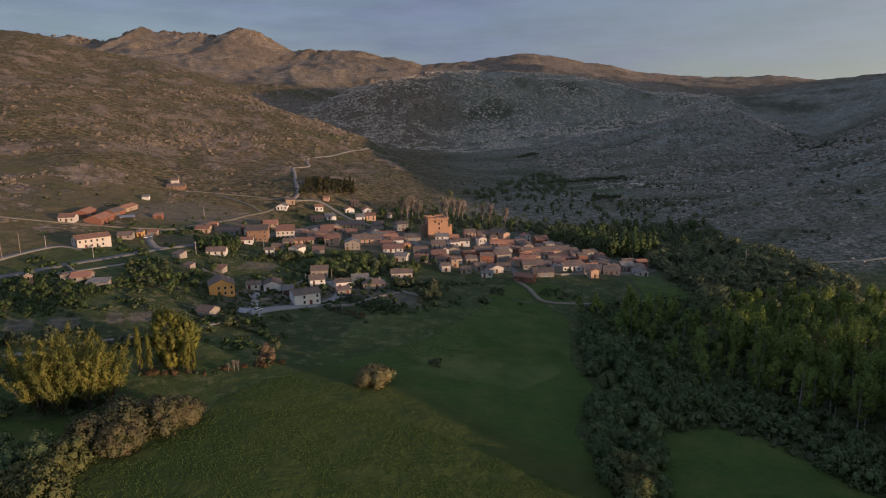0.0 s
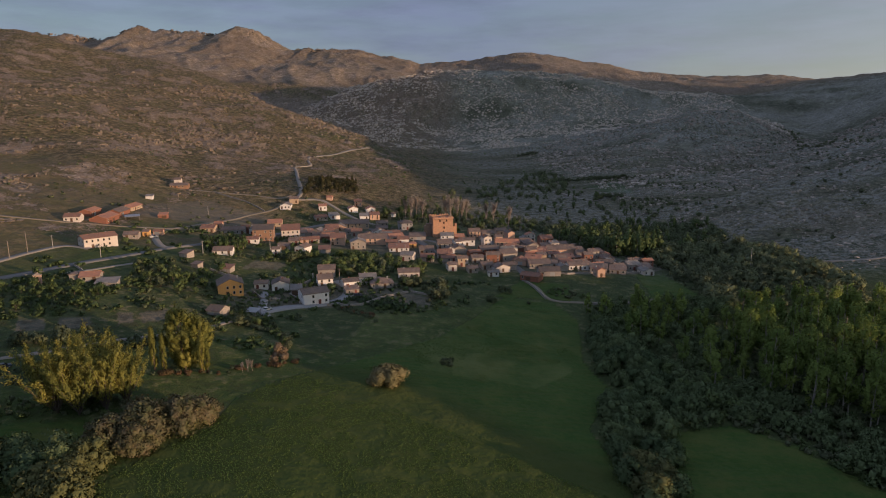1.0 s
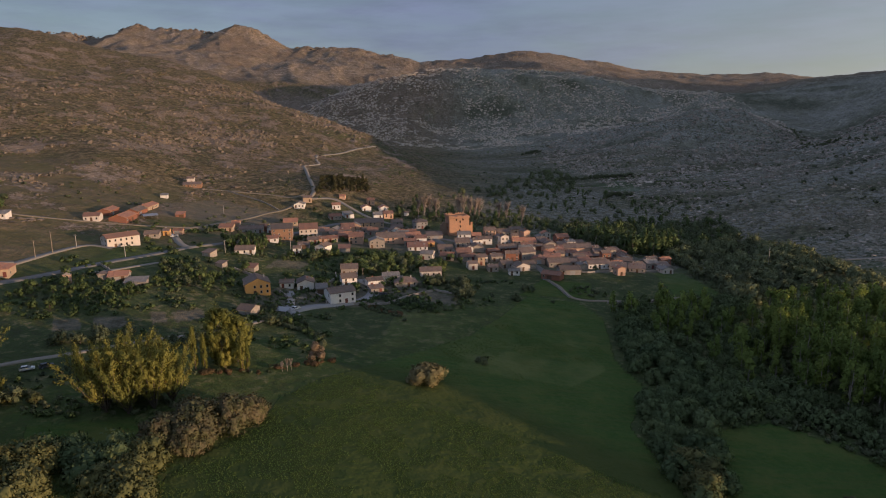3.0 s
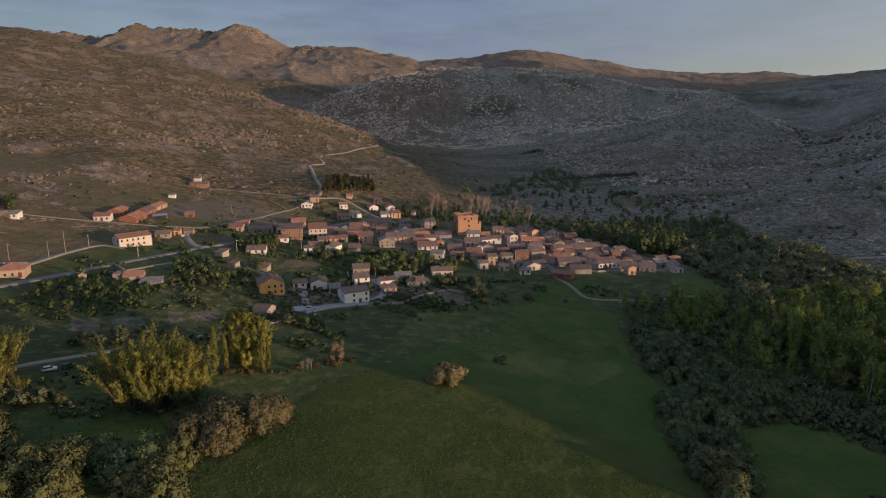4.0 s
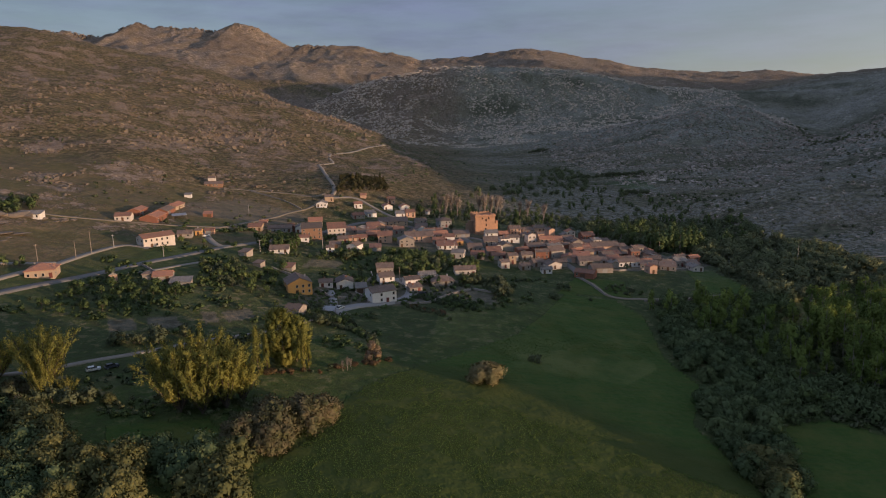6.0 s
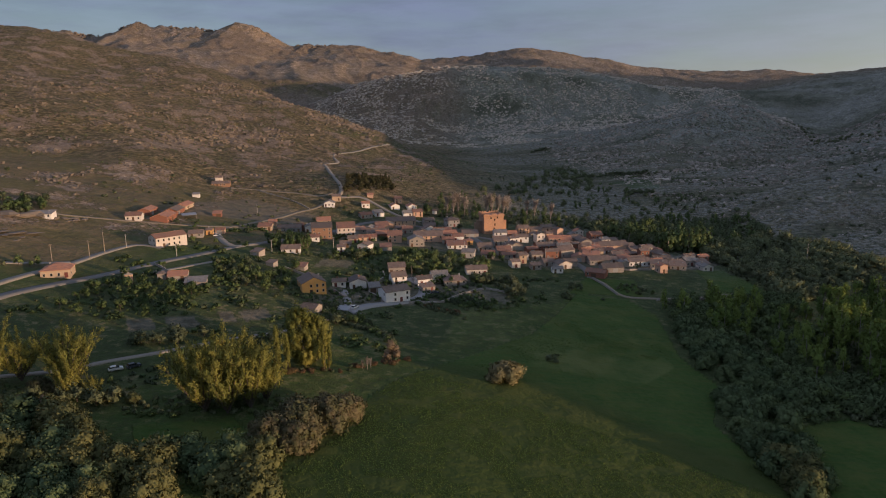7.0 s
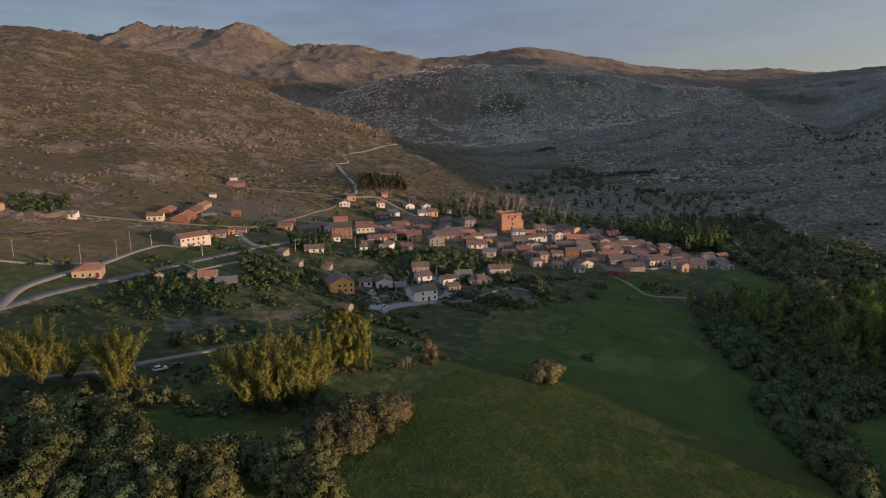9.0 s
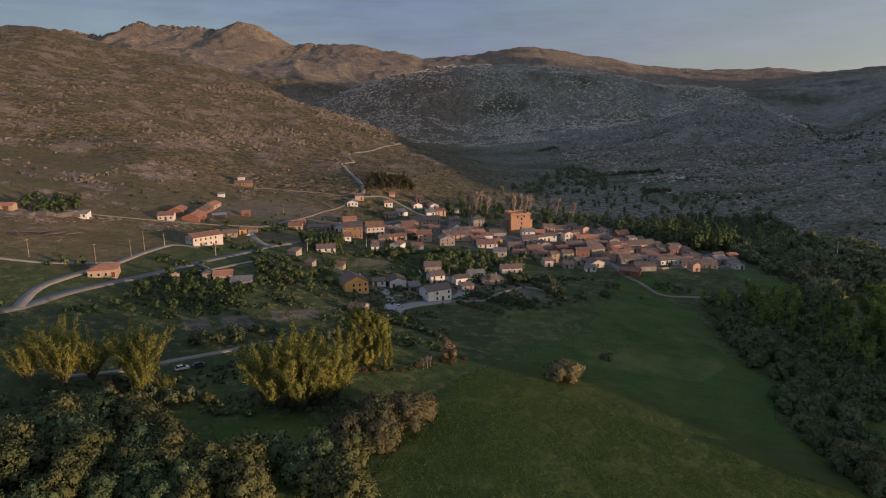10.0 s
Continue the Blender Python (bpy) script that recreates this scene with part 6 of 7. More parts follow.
# dry brown bushes, each with its size
BROWN_BUSHES = ((-156, 166, 0.6), (-152, 165, 0.5), (-129, 163, 0.3))
plant("pink_shrub", -62, 211, 1.5)
plant("pink_shrub", -150, 158, 0.8)
for x, y, k in BROWN_BUSHES:
    plant("brown_willow", x, y, k)
far_wood("undergrowth", "rough dark scrub between the lane and the poplars", scatter([(-176, 160), (-158, 164), (-134, 168), (-122, 178), (-118, 196), (-126, 194), (-138, 180), (-156, 172), (-172, 166)], 3.6, 64), ["dark_shrub_far", "dark_shrub_far", "shrub_far"], 0.4, 0.95, 64)
plant("meadow_bush", -24.2, 198.6, 1.3)
plant("dark_shrub", -4.6, 220.5, 1.5)
plant("pale_bush", 17.7, 308.5, 0.75)
bramble = random.Random(63)
verge = [(-96 + 40 * k / 33, 190.5 + 22 * (k / 33) ** 1.5) for k in range(34)]
far_wood("bramble_verge", "russet-brown brambles along the edge of the meadow", [(x + bramble.uniform(-1.5, 1.5), y + bramble.uniform(-1.8, 1.8)) for x, y in verge], ["russet_shrub", "russet_shrub", "dark_shrub_far"], 0.35, 0.95, 63)
for x, y, s in ((-69.5, 198.5, 0.26), (-70.8, 197.4, 0.22), (-68.4, 199.6, 0.24)):
    plant("bare_tree", x, y, s)

# ---- gardens and hedges round the village ----
far_wood("hedge", "dark scrub between the lane and the poplars", scatter([(-131, 199), (-117, 212), (-100, 229), (-92, 242), (-89, 238), (-96, 224), (-113, 207), (-128, 194)], 3.4, 55), ["dark_shrub", "shrub", "dark_shrub"], 0.8, 1.3, 55)
far_wood("garden_trees", "leafy trees filling the gardens below the village", scatter([(-77, 356), (-59, 370), (-29, 371), (-16, 367), (-16, 345), (-32, 350), (-43, 336), (-59, 336), (-72, 344)], 5.4, 31), ["round_tree", "dark_tree", "round_tree"], 0.65, 0.95, 31)
far_wood("garden_hedge", "shrubs and small trees between garden plots", scatter([(-122, 344), (-101, 351), (-88, 345), (-78, 350), (-80, 366), (-91, 364)], 6.0, 32), ["dark_shrub", "shrub", "dark_tree"], 0.6, 1.0, 32)
far_wood("orchard_scrub", "bright green scrub and small fruit trees", scatter([(-191, 240), (-191, 263), (-185, 277), (-174, 280), (-162, 275), (-146, 266), (-143, 251), (-144, 238), (-152, 227), (-166, 222), (-185, 226)], 3.3, 33), ["round_tree", "shrub", "shrub", "dark_shrub", "shrub"], 0.4, 0.8, 33)
far_wood("garden_trees", "dense small trees below the main road", scatter([(-152, 292), (-156, 310), (-150, 318), (-142, 318), (-135, 302), (-123, 296), (-117, 288), (-132, 277), (-144, 274)], 3.8, 46), ["round_tree", "shrub", "dark_tree", "dark_shrub"], 0.42, 0.72, 46)
far_wood("hedge", "dark bramble hedge between the meadow and the street", scatter([(-52, 299), (-37, 286), (-23, 278), (-22, 288), (-37, 295), (-48, 305)], 2.6, 47), ["dark_shrub", "shrub"], 0.7, 1.15, 47)
far_wood("hedge", "low dark brambles at the top of the meadow", scatter([(-56, 283), (-37, 268), (-34, 262), (-37, 275), (-53, 289)], 2.4, 48), ["dark_shrub", "dark_shrub", "russet_shrub"], 0.55, 0.85, 48)
far_wood("garden_hedge", "thick shrubs east of the lower houses", scatter([(-19, 323), (-9, 296), (-4, 306), (-9, 338), (-24, 336), (-33, 318)], 3.2, 49), ["dark_shrub", "shrub", "dark_tree"], 0.7, 1.05, 49)
far_wood("garden_trees", "leafy trees beside the orange house", scatter([(-91, 264), (-83, 258), (-75, 264), (-74, 250), (-80, 237), (-89, 247)], 4.6, 34), ["round_tree", "dark_tree", "shrub"], 0.5, 0.8, 34)
far_wood("hedge", "leafy hedge along the meadow edge", scatter([(-93, 249), (-79, 243), (-68, 233), (-61, 222), (-64, 234), (-71, 241), (-81, 252), (-90, 263), (-97, 268)], 2.1, 35), ["dark_shrub", "dark_shrub", "shrub"], 0.75, 1.1, 35)
far_wood("hedge", "dark scrub along the top of the meadow", scatter([(-40, 286), (-24, 290), (-8, 286), (-13, 277), (-36, 276)], 4.8, 36), ["dark_shrub", "shrub"], 0.5, 1.0, 36)
for x, y, k in ((-146, 203, 0.8), (-141, 204, 0.7), (-136, 210, 0.95), (-128, 214, 0.8)):
    plant("dark_tree", x, y, k)
far_wood("hedge", "dark scrub below the terraced plots", scatter([(-151, 206), (-131, 210), (-129, 204), (-148, 200)], 4.5, 37), ["dark_shrub", "dark_tree"], 0.6, 0.9, 37)
far_wood("garden_hedge", "scrub and small trees beside the road", scatter([(-156, 300), (-137, 308), (-124, 297), (-135, 280), (-149, 284)], 5.2, 38), ["shrub", "dark_shrub", "round_tree"], 0.5, 0.85, 38)
far_wood("saplings", "stand of young light-green poplars", scatter([(-145, 366), (-126, 380), (-118, 362), (-137, 349)], 5.0, 39), ["far_green"], 0.55, 0.75, 39)
far_wood("copse", "copse of leafy trees in the dry pasture", scatter([(-293, 347), (-296, 366), (-283, 393), (-269, 368), (-273, 349), (-286, 336)], 7.0, 40), ["round_tree", "dark_tree"], 0.8, 1.1, 40)
far_wood("copse", "leafy scrub at the road fork", scatter([(-222, 216), (-207, 203), (-200, 186), (-210, 180), (-226, 196)], 6.0, 41), ["round_tree", "shrub"], 0.7, 1.0, 41)
far_wood("garden_hedge", "mixed scrub west of the orange house", scatter([(-130, 268), (-112, 268), (-108, 292), (-118, 322), (-128, 320)], 6.0, 42), ["dark_shrub", "shrub", "round_tree"], 0.5, 0.85, 42)
far_wood("garden_hedge", "dark hedges between the lower houses", scatter([(-100, 312), (-60, 318), (-40, 326), (-20, 330), (-18, 322), (-40, 318), (-60, 310), (-98, 304)], 4.6, 43), ["dark_shrub", "round_tree", "shrub"], 0.5, 0.75, 43)
far_wood("garden_scrub", "brambles and small shrubs in the yards of the lower houses", scatter([(-112, 276), (-96, 296), (-78, 312), (-62, 304), (-72, 288), (-80, 284), (-92, 262)], 3.6, 56), ["shrub_far", "dark_shrub_far", "shrub_far"], 0.45, 0.9, 56)
far_wood("garden_scrub", "rough brambles between the upper gardens", scatter([(-112, 352), (-84, 372), (-60, 384), (-30, 384), (-30, 372), (-60, 372), (-80, 366), (-106, 344)], 4.2, 57), ["shrub_far", "dark_shrub", "round_tree"], 0.4, 0.85, 57)
far_wood("hedge", "low dark hedge under the houses", scatter([(-12, 338), (20, 346), (22, 341), (-10, 331)], 4.0, 44), ["dark_shrub", "shrub"], 0.6, 0.9, 44)
far_wood("hedge", "dark bramble thicket beside the path", scatter([(46, 334), (52, 322), (64, 318), (68, 326), (56, 340)], 4.0, 45), ["dark_shrub", "dark_shrub", "shrub"], 0.6, 0.9, 45)
for x, y, k, s in ((-227, 271, "round_tree", 0.75), (-222, 274, "round_tree", 0.8), (-232, 268, "dark_shrub", 1.1), (24, 327, "dark_tree", 0.75), (28, 325, "dark_tree", 0.65),
                   (-13, 296, "dark_shrub", 0.9), (36, 309, "dark_shrub", 0.7), (-183, 352, "round_tree", 0.6), (-178, 348, "shrub", 1.0), (-170, 352, "round_tree", 0.55), (-207, 392, "dark_tree", 0.6),
                   (-122, 520, "dark_tree", 0.7), (-116, 512, "dark_tree", 0.8), (-150, 470, "dark_shrub", 1.2), (-160, 455, "dark_shrub", 1.0), (-36, 500, "round_tree", 0.9), (-48, 486, "round_tree", 0.8),
                   (4, 476, "round_tree", 0.9), (-30, 476, "dark_tree", 0.8), (72, 372, "dark_tree", 0.6), (64, 398, "dark_shrub", 0.9), (-14, 380, "round_tree", 0.8), (-8, 376, "round_tree", 0.7)):
    plant(k, x, y, s)


# ---- roads and paths ----
def road_material(name, a, b, c):
    m, nt, bsdf = material(name)
    p = position(nt)
    col = mixed(nt, noise_tex(nt, p, 0.15, 5, 0.6), a, b)
    col = mixed(nt, ramp(nt, noise_tex(nt, p, 1.1, 5, 0.7), [(0.45, 0.0), (0.75, 0.6)]), col, c)
    nt.links.new(col, bsdf.inputs["Base Color"])
    bsdf.inputs["Roughness"].default_value = 0.95
    bump(nt, bsdf, noise_tex(nt, p, 2.5, 5, 0.7), 0.4, 0.05)
    return m


ASPHALT = road_material("worn_grey_asphalt", (0.155, 0.15, 0.14), (0.195, 0.19, 0.178), (0.115, 0.11, 0.1))
STREET = road_material("pale_concrete_street", (0.34, 0.335, 0.325), (0.29, 0.285, 0.275), (0.22, 0.21, 0.2))
GRAVEL = road_material("pale_gravel", (0.29, 0.265, 0.225), (0.245, 0.22, 0.185), (0.18, 0.16, 0.125))
DIRT = road_material("trodden_earth", (0.26, 0.215, 0.155), (0.215, 0.18, 0.13), (0.16, 0.14, 0.09))


def road(name, label, points, width, mat, lift=0.16):
    """A strip of road with a slight camber and sides that run into the ground."""
    pts = [np.array(p, float) for p in points]
    line = []
    for k in range(len(pts) - 1):
        p0, p1, p2, p3 = pts[max(k - 1, 0)], pts[k], pts[k + 1], pts[min(k + 2, len(pts) - 1)]
        n = max(2, int(np.linalg.norm(p2 - p1) / 2.5))
        for t in np.arange(n) / n:
            line.append(0.5 * (2 * p1 + (p2 - p0) * t + (2 * p0 - 5 * p1 + 4 * p2 - p3) * t * t + (3 * p1 - p0 - 3 * p2 + p3) * t ** 3))
    line = np.array(line + [pts[-1]])
    d = np.gradient(line, axis=0)
    d /= np.linalg.norm(d, axis=1)[:, None] + 1e-9
    nrm = np.stack([-d[:, 1], d[:, 0]], 1)
    wob = 1 + 0.12 * (fbm(line[:, 0], line[:, 1], 9, 2, 71) - 0.5)
    mid = np.maximum(ground_z(line[:, 0], line[:, 1]), ground_z(line[:, 0], line[:, 1], False) - 0.5)
    mid = np.convolve(np.pad(mid, 3, mode="edge"), np.ones(7) / 7, "valid")
    cols = []
    for s, dz in ((-0.53, -1.2), (-0.5, 0.0), (0.0, 0.06), (0.5, 0.0), (0.53, -1.2)):
        q = line + nrm * (s * width * wob)[:, None]
        edge = np.maximum(ground_z(q[:, 0], q[:, 1]), mid - 0.6)
        edge = np.convolve(np.pad(edge, 2, mode="edge"), np.ones(5) / 5, "valid")
        cols.append(np.column_stack([q, np.maximum(0.5 * edge + 0.5 * mid, edge) + lift + dz]))
    n = len(line)
    v = np.stack(cols, 1).reshape(-1, 3)
    i = (np.arange(n - 1)[:, None] * 5 + np.arange(4)).ravel()
    f = np.stack([i, i + 1, i + 6, i + 5], 1)[:, ::-1]
    me = fast_mesh(name, v, f, mat, True)
    return tagged(new(name, me), label, "road", kind="structure")


road("road", "worn grey asphalt road climbing past the village", [(-226, 196), (-214, 218), (-209, 240), (-200, 260), (-187, 283), (-172, 316), (-160, 344), (-148, 361), (-134, 385), (-122, 395)], 5.0, ASPHALT)
road("road", "pale gravel lane forking off the asphalt road", [(-214, 218), (-220, 240), (-218, 260), (-213, 283), (-210, 312), (-204, 332), (-190, 330)], 3.9, GRAVEL)
road("road", "pale lane along the dry slope", [(-300, 240), (-262, 258), (-235, 270), (-214, 287)], 3.0, GRAVEL)
road("road", "pale concrete street entering the houses", [(-180, 383), (-172, 366), (-160, 350), (-150, 359)], 4.0, GRAVEL)
road("path", "narrow pale path to the chapel", [(-178, 280), (-171, 287), (-161, 305), (-156, 312)], 2.4, GRAVEL)
road("path", "earth track past the brick barns", [(-300, 352), (-262, 367), (-230, 380), (-194, 394), (-170, 408), (-147, 422)], 2.8, DIRT)
road("path", "earth track across the dry fields", [(-181, 385), (-177, 405), (-172, 420), (-166, 458), (-157, 499), (-143, 523), (-134, 546)], 2.6, DIRT)
road("path", "pale track below the hillside house", [(-228, 540), (-206, 545), (-187, 548), (-166, 548), (-146, 543), (-137, 554)], 2.4, DIRT)
road("road", "pale road winding up the valley", [(-60, 505), (-86, 530), (-110, 551), (-130, 545), (-131, 563), (-146, 620), (-163, 690), (-176, 740), (-167, 780), (-180, 840), (-159, 900), (-120, 1010)], 3.4, GRAVEL, 0.4)
road("road", "village street between stone houses", [(-122, 395), (-118, 440), (-112, 480), (-94, 500), (-66, 492), (-42, 466), (-26, 440), (-15, 408), (-2, 392)], 5.0, ASPHALT)
road("road", "village street below the tower", [(-26, 440), (-4, 424), (14, 408), (30, 400), (40, 372), (40, 350)], 4.6, ASPHALT)
road("road", "village street climbing between houses", [(14, 408), (24, 436), (33, 462), (40, 476)], 4.4, ASPHALT)
road("road", "pale concrete street past the cream house", [(-84, 268), (-76, 280), (-61, 291), (-54, 302), (-54, 318), (-62, 330)], 6.0, STREET)
road("path", "white concrete drive between garden shrubs", [(-92, 300), (-88, 284), (-85, 270), (-80, 262)], 3.6, STREET)
road("path", "pale lane below the terraced plots", [(-175, 170), (-158, 179), (-149, 187), (-134, 199), (-118, 214), (-100, 232), (-86, 262)], 2.3, GRAVEL)
road("path", "earth path along the meadow top", [(40, 350), (44, 338), (48, 318), (62, 315), (90, 319), (112, 326), (126, 315)], 2.6, DIRT)
road("path", "earth track far up the valley", [(112, 780), (125, 755), (134, 718), (143, 688), (154, 670)], 3.4, GRAVEL, 0.4)
road("path", "pale track beside the valley pasture", [(142, 784), (163, 780), (190, 792)], 2.6, GRAVEL, 0.4)
road("path", "pale scar of track below the crags", [(50, 1640), (63, 1655), (84, 1668)], 5.0, GRAVEL, 1.0)
road("path", "pale riverside lane", [(215, 400), (235, 395), (262, 392), (300, 400)], 3.0, GRAVEL)


# ---- poles and pylon ----
def pole(x, y, h, wood=True):
    z = ground_at(x, y)
    ob = thing("utility_pole", x, y, z, picks.uniform(0, 180), "tall bare %s utility pole beside the lane" % ("weathered wooden" if wood else "pale concrete"), "pole", "utility poles")
    mat = WOOD_POLE if wood else CONCRETE
    v, f = stems([[(0, 0, -1, 0.19), (0, 0, h * 0.5, 0.16), (0, 0, h, 0.12)]], 8)
    part("shaft", fast_mesh("shaft", v, f, mat, True), ob)
    part("crossarm", mesh_of("crossarm", *boxes((-0.9, 0.9, -0.06, 0.06, h - 0.5, h - 0.36)), mat), ob)
    for k in (-0.8, 0.0, 0.8):
        part("insulator", mesh_of("insulator", *boxes((k - 0.05, k + 0.05, -0.05, 0.05, h - 0.36, h - 0.16)), GLASS), ob)


for x, y, h in ((-210, 310, 11), (-221, 285, 8), (-211, 298, 8.5), (-206, 324, 7), (-177, 315, 6.5), (-243, 273, 8), (-137, 344, 7), (-180, 472, 7), (-60, 325, 8), (-92, 385, 7), (-30, 392, 7), (20, 388, 6.5), (-108, 372, 7)):
    pole(x, y, h, h > 7)
pole(183.5, 389.5, 13.5, False)


# ---- small buildings and clutter west of the village ----
def chapel_belfry(x, y, turn):
    ob = thing("bell_gable", x, y, ground_at(x, y), turn, "small granite bell gable of a ruined chapel", "belfry")
    part("wall", mesh_of("wall", *boxes((-1.5, 1.5, -0.5, 0.5, -1, 1.7), (-1.5, -0.6, -0.5, 0.5, 1.7, 3.3), (0.6, 1.5, -0.5, 0.5, 1.7, 3.3), (-1.5, 1.5, -0.5, 0.5, 3.3, 3.8)), WALLS["peach"]), ob)
    part("cap", mesh_of("cap", *boxes((-1.7, 1.7, -0.65, 0.65, 3.8, 4.05), (-1.0, 1.0, -0.45, 0.45, 4.05, 4.4), (-0.35, 0.35, -0.3, 0.3, 4.4, 4.85)), WALLS["stone"]), ob)


chapel_belfry(-176.5, 263.5, 12)


def car(x, y, turn, paint, label):
    """A parked hatchback: shaped body, glazed cabin and four wheels."""
    ob = thing("car", x, y, ground_at(x, y) + 0.02, turn, label, "car", "parked cars")
    prof = [(-2.0, 0.35), (-2.02, 0.75), (-1.85, 0.95), (-0.95, 1.02), (0.95, 1.0), (1.9, 0.85), (2.05, 0.6), (2.0, 0.35)]
    vs = [(px, sy * 0.84, pz) for sy in (-1, 1) for px, pz in prof]
    n = len(prof)
    fs = [tuple(range(n - 1, -1, -1))[::-1], tuple(range(2 * n - 1, n - 1, -1))] + [(i, (i + 1) % n, (i + 1) % n + n, i + n) for i in range(n)]
    part("body", mesh_of("body", vs, fs, paint), ob)
    cab = [(-1.85, 0.96), (-1.45, 1.42), (0.25, 1.45), (1.05, 1.0)]
    vs = [(px, sy * (0.78 if pz < 1.2 else 0.64), pz) for sy in (-1, 1) for px, pz in cab]
    fs = [(3, 2, 1, 0), (4, 5, 6, 7)] + [(i, (i + 1) % 4, (i + 1) % 4 + 4, i + 4) for i in range(4)]
    part("cabin", mesh_of("cabin", vs, fs, GLASS), ob)
    part("car_roof", mesh_of("car_roof", *boxes((-1.4, 0.2, -0.63, 0.63, 1.44, 1.5)), paint), ob)
    for wx in (-1.25, 1.3):
        for wy in (-0.8, 0.8):
            v, f = stems([[(0, 0, -0.1, 0.31), (0, 0, 0.1, 0.31)]], 12)
            w = part("wheel", fast_mesh("wheel", v, f, TYRE, True), ob, pose(wx, wy, 0.31, 90))
            part("rim", mesh_of("rim", [(0.2 * math.cos(a), 0.2 * math.sin(a), s * 0.09) for s in (-1, 1) for a in np.linspace(0, 2 * math.pi, 9)[:-1]],
                                [tuple(range(7, -1, -1)), tuple(range(8, 16))] + [(i, (i + 1) % 8, (i + 1) % 8 + 8, i + 8) for i in range(8)], METAL), w)


TYRE = plain_material("black_tyre", (0.02, 0.02, 0.02), 0.9)
WHITE_PAINT = plain_material("white_car_paint", (0.72, 0.72, 0.70), 0.35, 0, 0.08)
DARK_PAINT = plain_material("dark_blue_car_paint", (0.04, 0.05, 0.07), 0.35, 0, 0.1)
car(-143, 182, 30, WHITE_PAINT, "white hatchback parked beside the pale lane")
car(-139, 185, 40, DARK_PAINT, "dark hatchback parked beside the pale lane")
car(-83, 272, 60, WHITE_PAINT, "white hatchback parked beside the grey barn")
car(-48, 306, 15, DARK_PAINT, "dark hatchback parked beside the cream house")
car(-176, 372, 20, WHITE_PAINT, "white hatchback parked near the road bend")


def greenhouse_sheet(x, y, turn, w, d):
    ob = thing("sheet_roof", x, y, ground_at(x, y) + 0.4, turn, "pale corrugated sheet roof of a low shelter", "shelter")
    vs, fs = [], []
    n = 24
    for k in range(n + 1):
        px, pz = -w / 2 + w * k / n, 1.5 + (0.12 if k % 2 else 0.0)
        vs += [(px, -d / 2, pz), (px, d / 2, pz + 0.8), (px, -d / 2, pz - 0.08), (px, d / 2, pz + 0.72)]
    for k in range(n):
        i = 4 * k
        fs += [(i, i + 4, i + 5, i + 1), (i + 2, i + 3, i + 7, i + 6), (i, i + 2, i + 6, i + 4), (i + 1, i + 5, i + 7, i + 3)]
    part("sheet", mesh_of("sheet", vs, fs, METAL), ob)
    for sx in (-0.45, 0.45):
        for sy in (-0.45, 0.45):
            part("post", mesh_of("post", *boxes((sx * w - 0.07, sx * w + 0.07, sy * d - 0.07, sy * d + 0.07, -1.5, 1.45 + (0.7 if sy > 0 else 0))), WOOD_POLE), ob)


greenhouse_sheet(-207, 412, 30, 9.0, 5.5)
greenhouse_sheet(-87, 262, -18, 7.0, 4.0)


# ---- field walls ----
def field_wall(points, h=1.1, t=0.6, label="low dry-stone wall of rough granite"):
    vs, fs = [], []
    g = random.Random(int(points[0][0] * 10))
    line = []
    for (x0, y0), (x1, y1) in zip(points, points[1:]):
        n = max(1, int(math.hypot(x1 - x0, y1 - y0) / 1.6))
        line += [(x0 + (x1 - x0) * k / n, y0 + (y1 - y0) * k / n) for k in range(n)]
    line.append(points[-1])
    zs = ground_z(np.array([p[0] for p in line]), np.array([p[1] for p in line]))
    for k, ((x, y), z) in enumerate(zip(line, zs)):
        a, b = line[max(k - 1, 0)], line[min(k + 1, len(line) - 1)]
        d = Vector((b[0] - a[0], b[1] - a[1])).normalized()
        px, py = -d.y * t / 2, d.x * t / 2
        top = z + h * g.uniform(0.7, 1.15)
        vs += [(x - px, y - py, z - 0.6), (x + px, y + py, z - 0.6), (x + px * 0.7, y + py * 0.7, top), (x - px * 0.7, y - py * 0.7, top + g.uniform(-0.1, 0.1))]
    for k in range(len(line) - 1):
        i = 4 * k
        fs += [(i, i + 3, i + 7, i + 4), (i + 3, i + 2, i + 6, i + 7), (i + 2, i + 1, i + 5, i + 6)]
    fs += [(0, 1, 2, 3), tuple(len(vs) - 4 + q for q in (3, 2, 1, 0))]
    tagged(new("stone_wall", mesh_of("stone_wall", vs, fs, WALLS["stone"])), label, "wall", "dry-stone walls")


for pts in ([(-96, 296), (-90, 288), (-82, 290)], [(-80, 300), (-74, 294), (-72, 286)], [(-92, 312), (-80, 316), (-74, 326), (-76, 336)], [(-60, 326), (-52, 334), (-40, 338)], [(-124, 318), (-112, 312), (-104, 302)],
            [(40, 348), (43, 336), (46, 318)], [(64, 312), (92, 316), (112, 323)], 
            [(-60, 288), (-44, 290), (-34, 304)], [(-34, 304), (-22, 312), (-8, 304)],
            [(-200, 545), (-170, 530), (-150, 514)],
            [(52, 372), (66, 366), (84, 372)], [(88, 392), (104, 378), (118, 384)], [(-180, 296), (-168, 284), (-158, 276)]):
    field_wall(pts)


